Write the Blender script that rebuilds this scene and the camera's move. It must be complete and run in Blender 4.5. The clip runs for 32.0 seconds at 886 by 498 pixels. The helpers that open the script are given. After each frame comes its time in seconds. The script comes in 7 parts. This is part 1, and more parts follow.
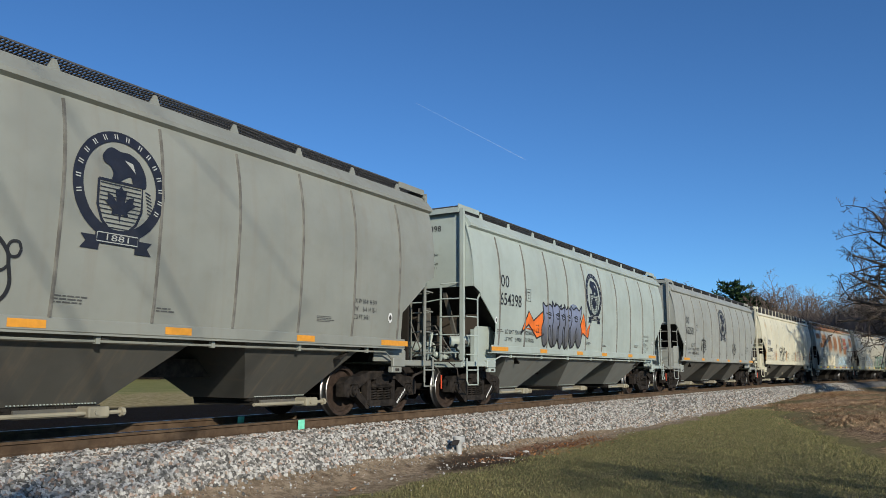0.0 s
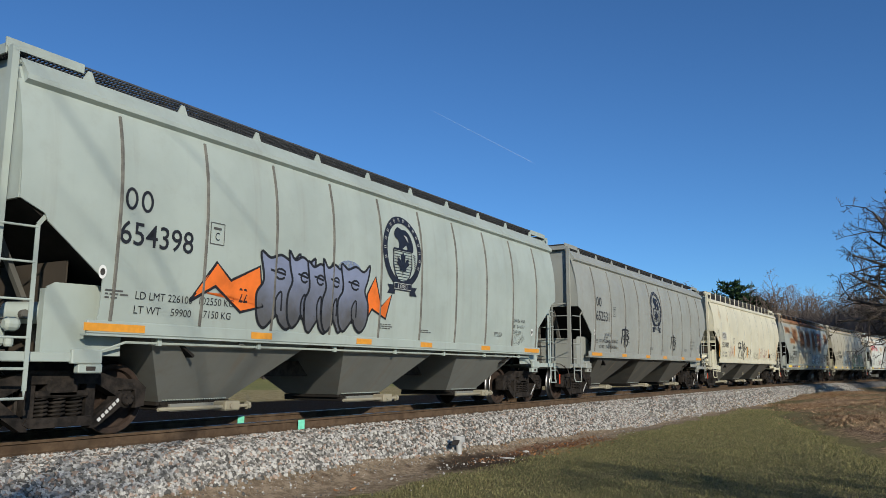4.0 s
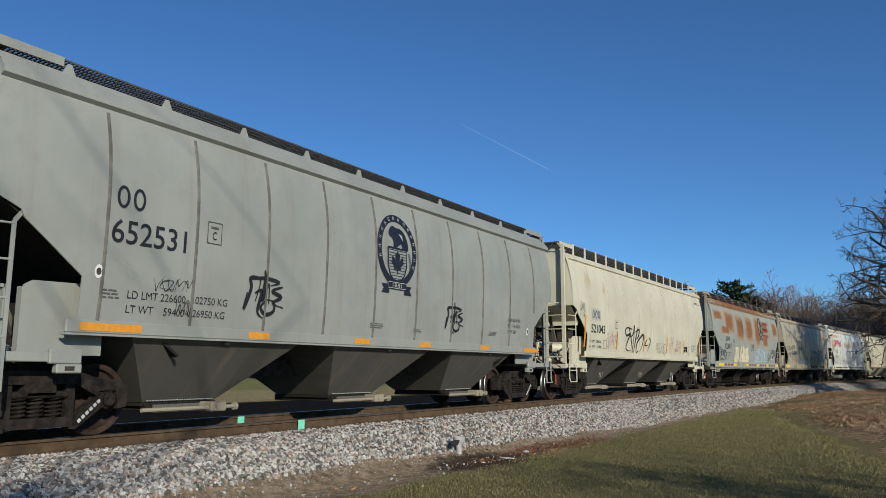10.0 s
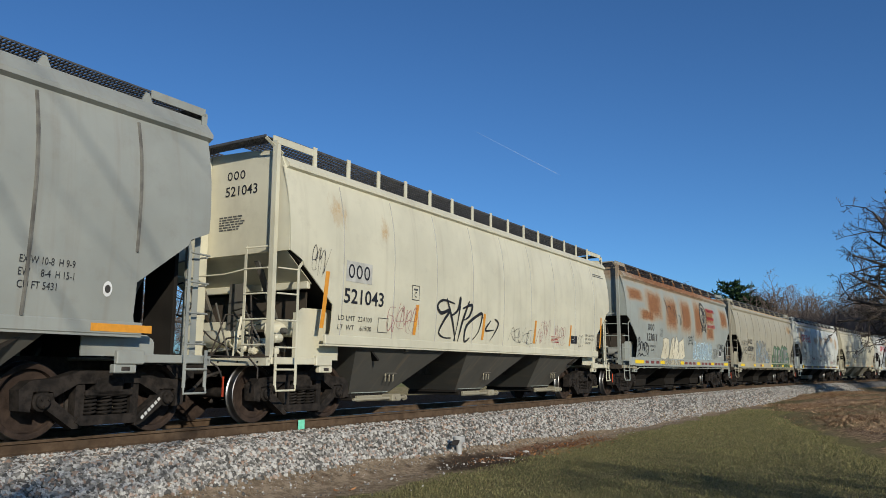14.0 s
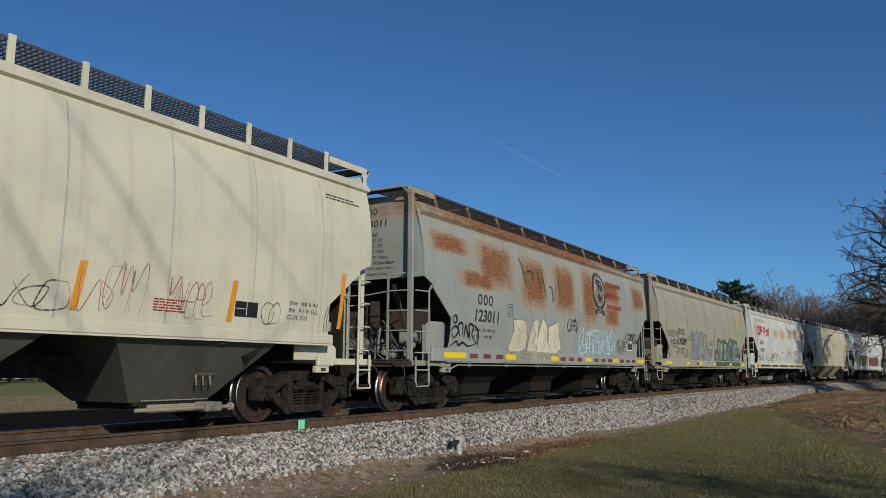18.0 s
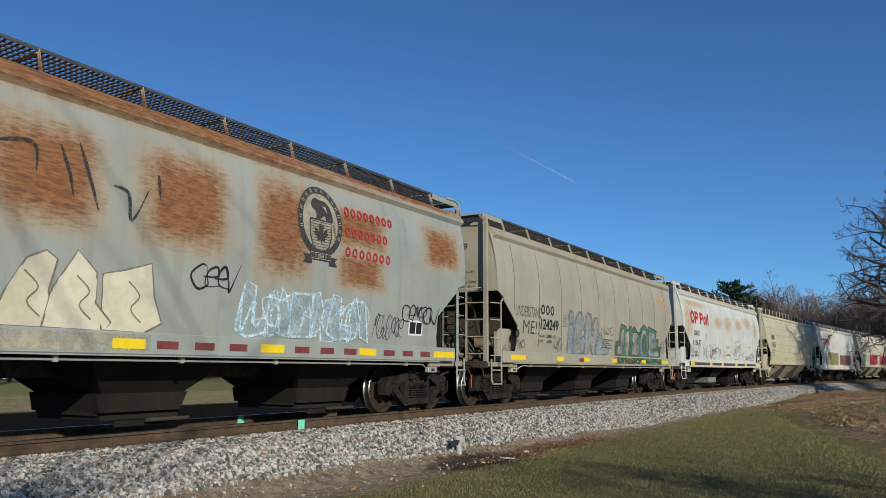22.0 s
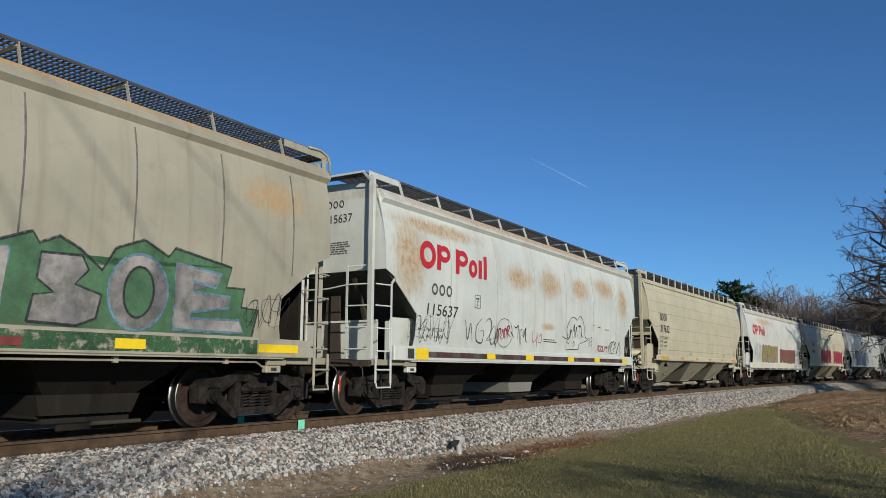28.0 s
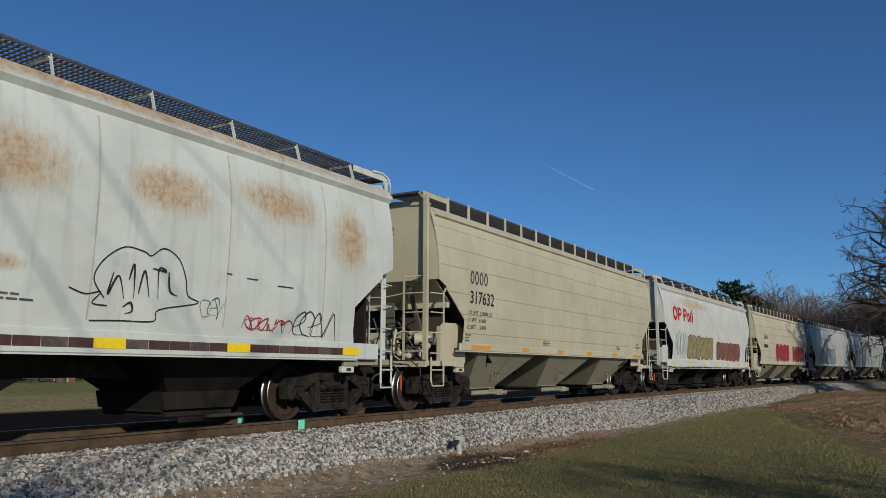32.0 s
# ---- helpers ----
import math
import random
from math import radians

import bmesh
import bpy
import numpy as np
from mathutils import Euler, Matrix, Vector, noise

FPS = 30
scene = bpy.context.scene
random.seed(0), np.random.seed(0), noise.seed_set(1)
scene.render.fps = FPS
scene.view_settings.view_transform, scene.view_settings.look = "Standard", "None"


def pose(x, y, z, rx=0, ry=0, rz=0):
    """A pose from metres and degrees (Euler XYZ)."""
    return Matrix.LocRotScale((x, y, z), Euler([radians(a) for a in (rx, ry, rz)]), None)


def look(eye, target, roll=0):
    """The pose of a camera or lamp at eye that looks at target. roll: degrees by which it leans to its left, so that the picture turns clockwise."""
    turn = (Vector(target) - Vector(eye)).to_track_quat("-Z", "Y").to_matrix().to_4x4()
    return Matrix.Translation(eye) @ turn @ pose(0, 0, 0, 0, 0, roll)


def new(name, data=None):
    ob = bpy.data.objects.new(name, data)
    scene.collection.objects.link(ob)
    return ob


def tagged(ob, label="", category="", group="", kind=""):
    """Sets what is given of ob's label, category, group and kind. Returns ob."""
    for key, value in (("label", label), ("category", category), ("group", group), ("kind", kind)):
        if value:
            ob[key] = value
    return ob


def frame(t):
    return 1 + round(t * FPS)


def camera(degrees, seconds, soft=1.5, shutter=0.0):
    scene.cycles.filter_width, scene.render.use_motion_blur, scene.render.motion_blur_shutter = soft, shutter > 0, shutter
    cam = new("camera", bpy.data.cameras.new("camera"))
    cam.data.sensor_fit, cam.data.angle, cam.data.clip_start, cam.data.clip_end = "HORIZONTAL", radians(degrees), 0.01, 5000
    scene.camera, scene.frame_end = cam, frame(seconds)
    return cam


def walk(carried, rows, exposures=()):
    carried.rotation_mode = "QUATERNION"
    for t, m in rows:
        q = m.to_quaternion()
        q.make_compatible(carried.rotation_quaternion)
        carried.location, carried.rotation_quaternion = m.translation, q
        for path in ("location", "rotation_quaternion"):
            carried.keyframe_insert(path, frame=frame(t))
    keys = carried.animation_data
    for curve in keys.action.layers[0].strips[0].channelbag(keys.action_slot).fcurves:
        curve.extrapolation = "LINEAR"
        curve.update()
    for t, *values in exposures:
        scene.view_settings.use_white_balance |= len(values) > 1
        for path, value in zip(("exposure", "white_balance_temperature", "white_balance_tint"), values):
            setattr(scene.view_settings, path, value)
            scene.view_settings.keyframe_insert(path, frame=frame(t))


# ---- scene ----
# ---- camera: stands still beside the track, looking up the line ----
cam = camera(60.137, 32.0, soft=0.5, shutter=0.0)
EYE = Vector((0.0, -9.871, 0.849))
YAW, PITCH, ROLL = radians(31.247), radians(8.955), 0.214
AIM = EYE + Vector((math.cos(PITCH) * math.cos(YAW), math.cos(PITCH) * math.sin(YAW), math.sin(PITCH)))
walk(cam, [(0, look(EYE, AIM, ROLL)), (32, look(EYE, AIM, ROLL))], exposures=[(0, 0.05), (6, -0.10), (9, -0.12), (14, -0.19), (16.5, -0.36), (18, -0.44), (20, -0.15), (25, -0.13), (29, -0.24), (30, -0.40), (31, -0.52), (32, -0.52)])

# ---- light: clear late-autumn day, low sun from behind to the left ----
SUN_EL, SUN_A = radians(20.5), radians(55)
TO_SUN = Vector((-math.cos(SUN_EL) * math.cos(SUN_A), -math.cos(SUN_EL) * math.sin(SUN_A), math.sin(SUN_EL)))
sky_world = bpy.data.worlds.new("sky")
scene.world = sky_world
sky_world.use_nodes = True
wt = sky_world.node_tree
sky = wt.nodes.new("ShaderNodeTexSky")
sky.sky_type = "NISHITA"
sky.sun_disc = False
sky.sun_elevation = SUN_EL
sky.sun_rotation = math.atan2(TO_SUN.x, TO_SUN.y)
sky.altitude = 250
sky.air_density, sky.dust_density, sky.ozone_density = 0.8, 0.3, 2.5
tint = wt.nodes.new("ShaderNodeMix")
tint.data_type, tint.blend_type = "RGBA", "MULTIPLY"
tint.inputs[0].default_value = 1.0
tint.inputs[7].default_value = (0.505, 0.865, 1.19, 1.0)
wt.links.new(sky.outputs[0], tint.inputs[6])
wt.links.new(tint.outputs[2], wt.nodes["Background"].inputs[0])
wt.nodes["Background"].inputs[1].default_value = 0.104
sun_data = bpy.data.lights.new("sun", "SUN")
sun_data.energy, sun_data.angle, sun_data.color = 4.6, radians(0.53), (1.0, 0.925, 0.78)
sun = new("sun", sun_data)
sun.matrix_world = look(TO_SUN * 50, (0, 0, 0))


# ---- the line: straight past the camera, then a gentle bend ----
BEND_AT, BEND_R = 18.0, 510.0


def on_line(d):
    """Place and heading (radians) on the track d metres along it."""
    if d < BEND_AT:
        return d, 0.0, 0.0
    a = (d - BEND_AT) / BEND_R
    return BEND_AT + BEND_R * math.sin(a), -BEND_R * (1 - math.cos(a)), -a


def beside(d, off):
    """A point off metres to the left (far side) of the track's centre line."""
    x, y, a = on_line(d)
    return x - off * math.sin(a), y + off * math.cos(a)


GONE = [0.002, 5.081, 10.347, 15.849, 21.512, 27.288, 33.251, 39.257, 45.572, 52.057, 58.62, 65.35, 72.226, 79.252, 86.494, 93.83, 101.213, 108.746]


def gone(t):
    """How far the train has rolled after t seconds."""
    k = min(int(t / 2), len(GONE) - 3)
    u = t / 2 - k
    p0, p1, p2, p3 = (GONE[max(k + j, 0)] if k + j >= 0 else 2 * GONE[0] - GONE[1] for j in (-1, 0, 1, 2))
    return p1 + 0.5 * u * (p2 - p0 + u * (2 * p0 - 5 * p1 + 4 * p2 - p3 + u * (3 * (p1 - p2) + p3 - p0)))


# ---- mesh building ----
class Geo:
    """Collects faces for one mesh."""

    def __init__(self):
        self.v, self.f = [], []

    def add(self, verts, faces):
        n = len(self.v)
        self.v += [tuple(p) for p in verts]
        self.f += [tuple(n + i for i in q) for q in faces]
        return self

    def box(self, x0, x1, y0, y1, z0, z1, bevel=0.0):
        if bevel <= 0:
            return self.add([(x, y, z) for x in (x0, x1) for y in (y0, y1) for z in (z0, z1)],
                            [(0, 1, 3, 2), (4, 6, 7, 5), (0, 4, 5, 1), (2, 3, 7, 6), (0, 2, 6, 4), (1, 5, 7, 3)])
        b = min(bevel, abs(x1 - x0) * .45, abs(y1 - y0) * .45, abs(z1 - z0) * .45)
        bm = bmesh.new()
        bmesh.ops.create_cube(bm, size=1.0, matrix=Matrix.Translation(((x0 + x1) / 2, (y0 + y1) / 2, (z0 + z1) / 2)) @ Matrix.Diagonal((abs(x1 - x0), abs(y1 - y0), abs(z1 - z0), 1)))
        bmesh.ops.bevel(bm, geom=list(bm.edges), offset=b, segments=1, affect="EDGES")
        bm.verts.index_update()
        self.add([v.co[:] for v in bm.verts], [[v.index for v in fc.verts] for fc in bm.faces])
        bm.free()
        return self

    def obox(self, a, b, w, h, up=(0, 0, 1)):
        """A bar of width w and height h from a to b."""
        a, b = Vector(a), Vector(b)
        d = (b - a).normalized()
        s = d.cross(Vector(up))
        s = s.normalized() if s.length > 1e-6 else Vector((1, 0, 0))
        u = s.cross(d)
        q = [a + s * i * w / 2 + u * j * h / 2 for i, j in ((-1, -1), (1, -1), (1, 1), (-1, 1))]
        q += [p + (b - a) for p in q]
        return self.add(q, [(3, 2, 1, 0), (4, 5, 6, 7), (0, 1, 5, 4), (1, 2, 6, 5), (2, 3, 7, 6), (3, 0, 4, 7)])

    def tube(self, pts, r, n=8, caps=True):
        """A round rod along pts; r: one radius or one for each point."""
        pts = [Vector(p) for p in pts]
        rs = r if isinstance(r, (list, tuple)) else [r] * len(pts)
        ref = None
        vs, fs = [], []
        for i, p in enumerate(pts):
            d = (pts[min(i + 1, len(pts) - 1)] - pts[max(i - 1, 0)]).normalized()
            if ref is None:
                ref = d.orthogonal().normalized()
            ref = (ref - d * ref.dot(d))
            ref = ref.normalized() if ref.length > 1e-6 else d.orthogonal().normalized()
            o = d.cross(ref)
            vs += [p + (ref * math.cos(k * math.tau / n) + o * math.sin(k * math.tau / n)) * rs[i] for k in range(n)]
        for i in range(len(pts) - 1):
            fs += [(i * n + k, i * n + (k + 1) % n, (i + 1) * n + (k + 1) % n, (i + 1) * n + k) for k in range(n)]
        if caps:
            fs += [tuple(range(n - 1, -1, -1)), tuple((len(pts) - 1) * n + k for k in range(n))]
        return self.add(vs, fs)

    def prism(self, poly, y0, y1, axis="y"):
        """A polygon in x, z drawn out from y0 to y1 (axis x: polygon in y, z)."""
        n = len(poly)
        mk = (lambda p, y: (p[0], y, p[1])) if axis == "y" else ((lambda p, y: (y, p[0], p[1])) if axis == "x" else (lambda p, y: (p[0], p[1], y)))
        return self.add([mk(p, y0) for p in poly] + [mk(p, y1) for p in poly],
                        [tuple(range(n)), tuple(range(2 * n - 1, n - 1, -1))] + [(i, n + i, n + (i + 1) % n, (i + 1) % n) for i in range(n)])

    def lathe(self, prof, n=32, axis="y"):
        """Turns a profile of (radius, height) about the y axis."""
        vs, fs = [], []
        for r, h in prof:
            for k in range(n):
                c, s = r * math.cos(k * math.tau / n), r * math.sin(k * math.tau / n)
                vs.append((c, h, s) if axis == "y" else ((c, s, h) if axis == "z" else (h, c, s)))
        for i in range(len(prof) - 1):
            fs += [(i * n + k, (i + 1) * n + k, (i + 1) * n + (k + 1) % n, i * n + (k + 1) % n) for k in range(n)]
        return self.add(vs, fs)

    def grid(self, rows):
        """A sheet through rows of points."""
        m = len(rows[0])
        return self.add([p for r in rows for p in r],
                        [(i * m + j, i * m + j + 1, (i + 1) * m + j + 1, (i + 1) * m + j) for i in range(len(rows) - 1) for j in range(m - 1)])

    def moved(self, m):
        self.v = [tuple(m @ Vector(p)) for p in self.v]
        return self

    def join(self, o, m=None):
        return self.add(o.v if m is None else [m @ Vector(p) for p in o.v], o.f)

    def mesh(self, name, mat, smooth=False):
        me = bpy.data.meshes.new(name)
        me.from_pydata(self.v, [], self.f)
        me.materials.append(mat)
        if smooth:
            me.shade_smooth()
            if smooth is not True:
                me.set_sharp_from_angle(angle=radians(smooth))
        return me


SHARED = {}


def part(name, g, mat, parent, label="", smooth=False, at=None, kind=""):
    """Links g (a Geo or a mesh) as one part under parent."""
    me = g if isinstance(g, bpy.types.Mesh) else g.mesh(name, mat, smooth)
    ob = new(name, me)
    ob.parent = parent
    if at is not None:
        ob.matrix_basis = at
    return tagged(ob, label, kind=kind)


def shared(key, build, mat, smooth=False):
    """One mesh for all alike pieces."""
    k = (key, mat.name)
    if k not in SHARED:
        SHARED[k] = build().mesh(key, mat, smooth)
    return SHARED[k]


# ---- materials ----
def material(name, rough=0.6, metal=0.0):
    m = bpy.data.materials.new(name)
    m.use_nodes = True
    b = m.node_tree.nodes["Principled BSDF"]
    if rough > 0.7:
        b.inputs["Specular IOR Level"].default_value = 0.12 if rough < 0.9 else 0.02
    b.inputs["Roughness"].default_value, b.inputs["Metallic"].default_value = rough, metal
    return m, m.node_tree, b


class Nodes:
    """Short ways to wire a material."""

    def __init__(self, m):
        self.t = m.node_tree
        self.b = self.t.nodes["Principled BSDF"]
        self.co = self.t.nodes.new("ShaderNodeTexCoord").outputs["Object"]

    def put(self, socket, v):
        if isinstance(v, bpy.types.NodeSocket):
            self.t.links.new(v, socket)
        elif v is not None:
            socket.default_value = (*v, 1.0) if isinstance(v, tuple) and len(v) == 3 and socket.type == "RGBA" else v

    def noise(self, scale, detail=4.0, rough=0.55, stretch=None, co=None):
        n = self.t.nodes.new("ShaderNodeTexNoise")
        n.inputs["Scale"].default_value, n.inputs["Detail"].default_value, n.inputs["Roughness"].default_value = scale, detail, rough
        src = co or self.co
        if stretch:
            mp = self.t.nodes.new("ShaderNodeMapping")
            mp.inputs["Scale"].default_value = stretch
            self.t.links.new(src, mp.inputs[0])
            src = mp.outputs[0]
        self.t.links.new(src, n.inputs["Vector"])
        return n.outputs[0]

    def ramp(self, fac, a, b, ca=0.0, cb=1.0):
        n = self.t.nodes.new("ShaderNodeMapRange")
        n.interpolation_type = "SMOOTHSTEP"
        for i, v in enumerate((fac, a, b, ca, cb)):
            self.put(n.inputs[i], v)
        return n.outputs[0]

    def mix(self, fac, a, b, mode="MIX"):
        n = self.t.nodes.new("ShaderNodeMix")
        n.data_type, n.blend_type = "RGBA", mode
        self.put(n.inputs[0], fac), self.put(n.inputs[6], a), self.put(n.inputs[7], b)
        return n.outputs[2]

    def math(self, op, a, b=0.0, clamp=False):
        n = self.t.nodes.new("ShaderNodeMath")
        n.operation, n.use_clamp = op, clamp
        self.put(n.inputs[0], a), self.put(n.inputs[1], b)
        return n.outputs[0]

    def xyz(self):
        n = self.t.nodes.new("ShaderNodeSeparateXYZ")
        self.t.links.new(self.co, n.inputs[0])
        return n.outputs

    def bump(self, h, strength=0.3, dist=0.01):
        n = self.t.nodes.new("ShaderNodeBump")
        n.inputs["Strength"].default_value, n.inputs["Distance"].default_value = strength, dist
        self.t.links.new(h, n.inputs["Height"])
        self.t.links.new(n.outputs[0], self.b.inputs["Normal"])

    def color(self, v):
        self.put(self.b.inputs["Base Color"], v)

    def rough(self, v):
        self.put(self.b.inputs["Roughness"], v)


def plain(name, col, rough=0.6, metal=0.0, vary=0.25, scale=6.0):
    """Paint or metal with soft blotches."""
    m, t, b = material(name, rough, metal)
    n = Nodes(m)
    dark = tuple(c * (1 - vary) for c in col)
    n.color(n.mix(n.ramp(n.noise(scale, 5), 0.35, 0.65), dark, col))
    n.rough(n.ramp(n.noise(scale * 3, 3), 0.3, 0.7, rough * .85, min(1, rough * 1.15)))
    n.bump(n.noise(scale * 14, 3), 0.15, 0.004)
    return m


def car_paint(name, col, dirt=0.35, rust=(), rust_all=0.0, tone=0.0, fade=0.12, stain=(0.19, 0.15, 0.11), dull=False):
    """Weathered wagon paint: faded, streaked down the side, dirty low down; rust: patches as (x, z, half length, half height)."""
    m, t, b = material(name, 0.5)
    n = Nodes(m)
    x, y, z = n.xyz()
    faded = tuple(c * (1 - fade) for c in col)
    c = n.mix(n.ramp(n.noise(0.9, 4), 0.35, 0.65), faded, col)
    streak = n.ramp(n.noise(1.0, 5, 0.6, stretch=(5.5, 1, 0.35)), 0.5, 0.78, 0.0, dirt)
    c = n.mix(streak, c, stain)
    grime = n.ramp(n.noise(3.0, 6, 0.7), 0.5, 0.8, 0.0, dirt * 0.7)
    c = n.mix(grime, c, tuple(s * 0.8 for s in stain))
    if rust or rust_all:
        warp = n.math("MULTIPLY", n.math("SUBTRACT", n.noise(2.2, 6, 0.7), 0.5), 1.5)
        fine = n.noise(1.0, 6, 0.75, stretch=(5, 5, 26) if not tone else (16, 16, 5))
        run = n.noise(1.0, 4, 0.6, stretch=(7, 7, 0.5))
        tot = None
        for cx, cz, hx, hz in rust:
            dx = n.math("DIVIDE", n.math("ABSOLUTE", n.math("SUBTRACT", x, cx)), hx)
            dz = n.math("DIVIDE", n.math("ABSOLUTE", n.math("SUBTRACT", z, cz)), hz)
            if tone and hx < 5:
                away = n.math("SQRT", n.math("ADD", n.math("MULTIPLY", dx, dx), n.math("MULTIPLY", dz, dz)))
            else:
                away = n.math("POWER", n.math("ADD", n.math("POWER", dx, 5.0), n.math("POWER", dz, 5.0)), 0.2)
            mk = n.math("SUBTRACT", 1.18 if not tone else 1.0, away)
            tot = mk if tot is None else n.math("MAXIMUM", tot, mk)
        if rust_all:
            al = n.math("SUBTRACT", n.math("MULTIPLY", n.noise(0.8, 5, 0.65), 2.0), 2.0 - rust_all)
            tot = al if tot is None else n.math("MAXIMUM", tot, al)
        tot = n.math("ADD", tot, n.math("MULTIPLY", warp, 0.42 + 0.7 * tone))
        tot = n.math("ADD", tot, n.math("MULTIPLY", n.math("SUBTRACT", fine, 0.5), 0.75 + 2.6 * tone))
        tot = n.math("ADD", tot, n.math("MULTIPLY", n.math("SUBTRACT", run, 0.5), 0.5))
        mask = n.ramp(tot, -0.10 if not tone else 0.0, 0.65)
        rc = n.mix(n.ramp(fine, 0.4, 0.62), (0.27, 0.118, 0.046), (0.135, 0.058, 0.026))
        rc = n.mix(min(1.0, tone * 1.9), rc, (0.42, 0.25, 0.105)) if tone else rc
        fringe = n.ramp(tot, -0.40, 0.30, 0, 0.55 - 0.25 * tone)
        c = n.mix(fringe, c, (0.40, 0.27, 0.13))
        c = n.mix(mask if not tone else n.math("MULTIPLY", mask, n.ramp(n.noise(8, 6, 0.75), 0.42, 0.62, 0.35 - 0.35 * tone, 0.95 - 0.35 * tone)), c, rc)
        n.rough(n.ramp(mask, 0, 1, 0.48, 0.9))
    else:
        n.rough(n.ramp(n.noise(4, 4), 0.3, 0.7, 0.42, 0.62))
    if dull:
        b.inputs["Specular IOR Level"].default_value = 0.1
        n.rough(n.ramp(n.noise(4, 4), 0.3, 0.7, 0.8, 0.95))
    n.color(c)
    n.bump(n.noise(0.7, 3), 0.3, 0.06)
    return m


def rusty(name, a, b_, rough=0.85, scale=8.0, metal=0.0):
    m, t, b = material(name, rough, metal)
    n = Nodes(m)
    c = n.mix(n.ramp(n.noise(scale, 6, 0.65), 0.35, 0.65), a, b_)
    c = n.mix(n.ramp(n.noise(scale * 0.25, 4), 0.55, 0.8, 0, 0.5), c, tuple(k * 0.45 for k in a))
    n.color(c)
    n.bump(n.noise(scale * 6, 5), 0.35, 0.006)
    return m


M_UNDER = rusty("sooty_steel", (0.030, 0.027, 0.025), (0.062, 0.053, 0.046))
M_TRUCK = rusty("dirty_cast_steel", (0.013, 0.0115, 0.0105), (0.034, 0.028, 0.024))
M_WHEEL = rusty("rusty_wheel_plate", (0.028, 0.0195, 0.016), (0.052, 0.036, 0.028), 0.85)
M_TREAD = plain("bright_worn_tread", (0.30, 0.29, 0.28), 0.38, 1.0, 0.2)
M_RAIL = rusty("rusty_rail", (0.070, 0.046, 0.029), (0.115, 0.078, 0.050), 0.85, 5)
M_RAILTOP = plain("polished_rail_head", (0.22, 0.22, 0.225), 0.32, 1.0, 0.15)
M_MESH = plain("dark_galvanised_grating", (0.085, 0.085, 0.088), 0.6, 0.2, 0.3)
M_TIE = rusty("weathered_oak_sleeper", (0.075, 0.058, 0.045), (0.14, 0.11, 0.085), 0.9, 4)
M_BLACK = plain("black_lettering_paint", (0.016, 0.016, 0.019), 0.5, 0, 0.3)
M_WHITEPAINT = plain("white_marking_paint", (0.62, 0.62, 0.60), 0.6, 0, 0.15)
M_ORANGE = plain("orange_reflective_tape", (0.68, 0.29, 0.03), 0.4, 0, 0.12, 12)
M_YELLOW = plain("yellow_reflective_tape", (0.85, 0.60, 0.015), 0.4, 0, 0.08, 12)
M_REDTAPE = plain("faded_red_tape", (0.20, 0.045, 0.04), 0.5, 0, 0.25, 9)
M_HOSE = plain("red_air_hose_tag", (0.75, 0.09, 0.03), 0.5, 0, 0.15)


def ballast_mat():
    m, t, b = material("crushed_stone", 0.9)
    n = Nodes(m)
    r = t.nodes.new("ShaderNodeNewGeometry").outputs["Random Per Island"]
    c = n.mix(n.ramp(r, 0.0, 1.0), (0.080, 0.078, 0.072), (0.55, 0.53, 0.49))
    warm = n.math("GREATER_THAN", n.math("FRACT", n.math("MULTIPLY", r, 37.0)), 0.88)
    c = n.mix(n.math("MULTIPLY", warm, 0.7), c, (0.36, 0.235, 0.165))
    c = n.mix(n.ramp(n.noise(30, 4), 0.4, 0.7, 0, 0.4), c, (0.12, 0.112, 0.105))
    x, y, z = n.xyz()
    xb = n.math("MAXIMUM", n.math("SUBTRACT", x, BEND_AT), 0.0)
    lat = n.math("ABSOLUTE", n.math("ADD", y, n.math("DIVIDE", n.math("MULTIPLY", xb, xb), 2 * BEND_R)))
    # stones between the rails are coloured dark to carry the train's shade
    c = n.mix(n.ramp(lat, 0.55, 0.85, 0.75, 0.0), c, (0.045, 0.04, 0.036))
    n.color(c)
    n.bump(n.noise(60, 4), 0.5, 0.006)
    return m


def bed_mat():
    """Packed stone under the loose ballast: shade-black colour between the rails, grey on the shoulder."""
    m, t, b = material("packed_stone_bed", 0.95)
    n = Nodes(m)
    x, y, z = n.xyz()
    xb = n.math("MAXIMUM", n.math("SUBTRACT", x, BEND_AT), 0.0)
    lat = n.math("ADD", y, n.math("DIVIDE", n.math("MULTIPLY", xb, xb), 2 * BEND_R))
    # the darkness under the train is put into this colour
    shade_bed = n.mix(n.ramp(n.noise(20, 6, 0.65), 0.35, 0.65), (0.014, 0.0125, 0.0115), (0.040, 0.036, 0.032))
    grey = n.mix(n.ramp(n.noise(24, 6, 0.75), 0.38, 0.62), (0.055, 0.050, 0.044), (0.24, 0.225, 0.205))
    n.color(n.mix(n.ramp(lat, -1.05, -0.85), grey, shade_bed))
    n.bump(n.noise(30, 5, 0.7), 0.8, 0.02)
    return m


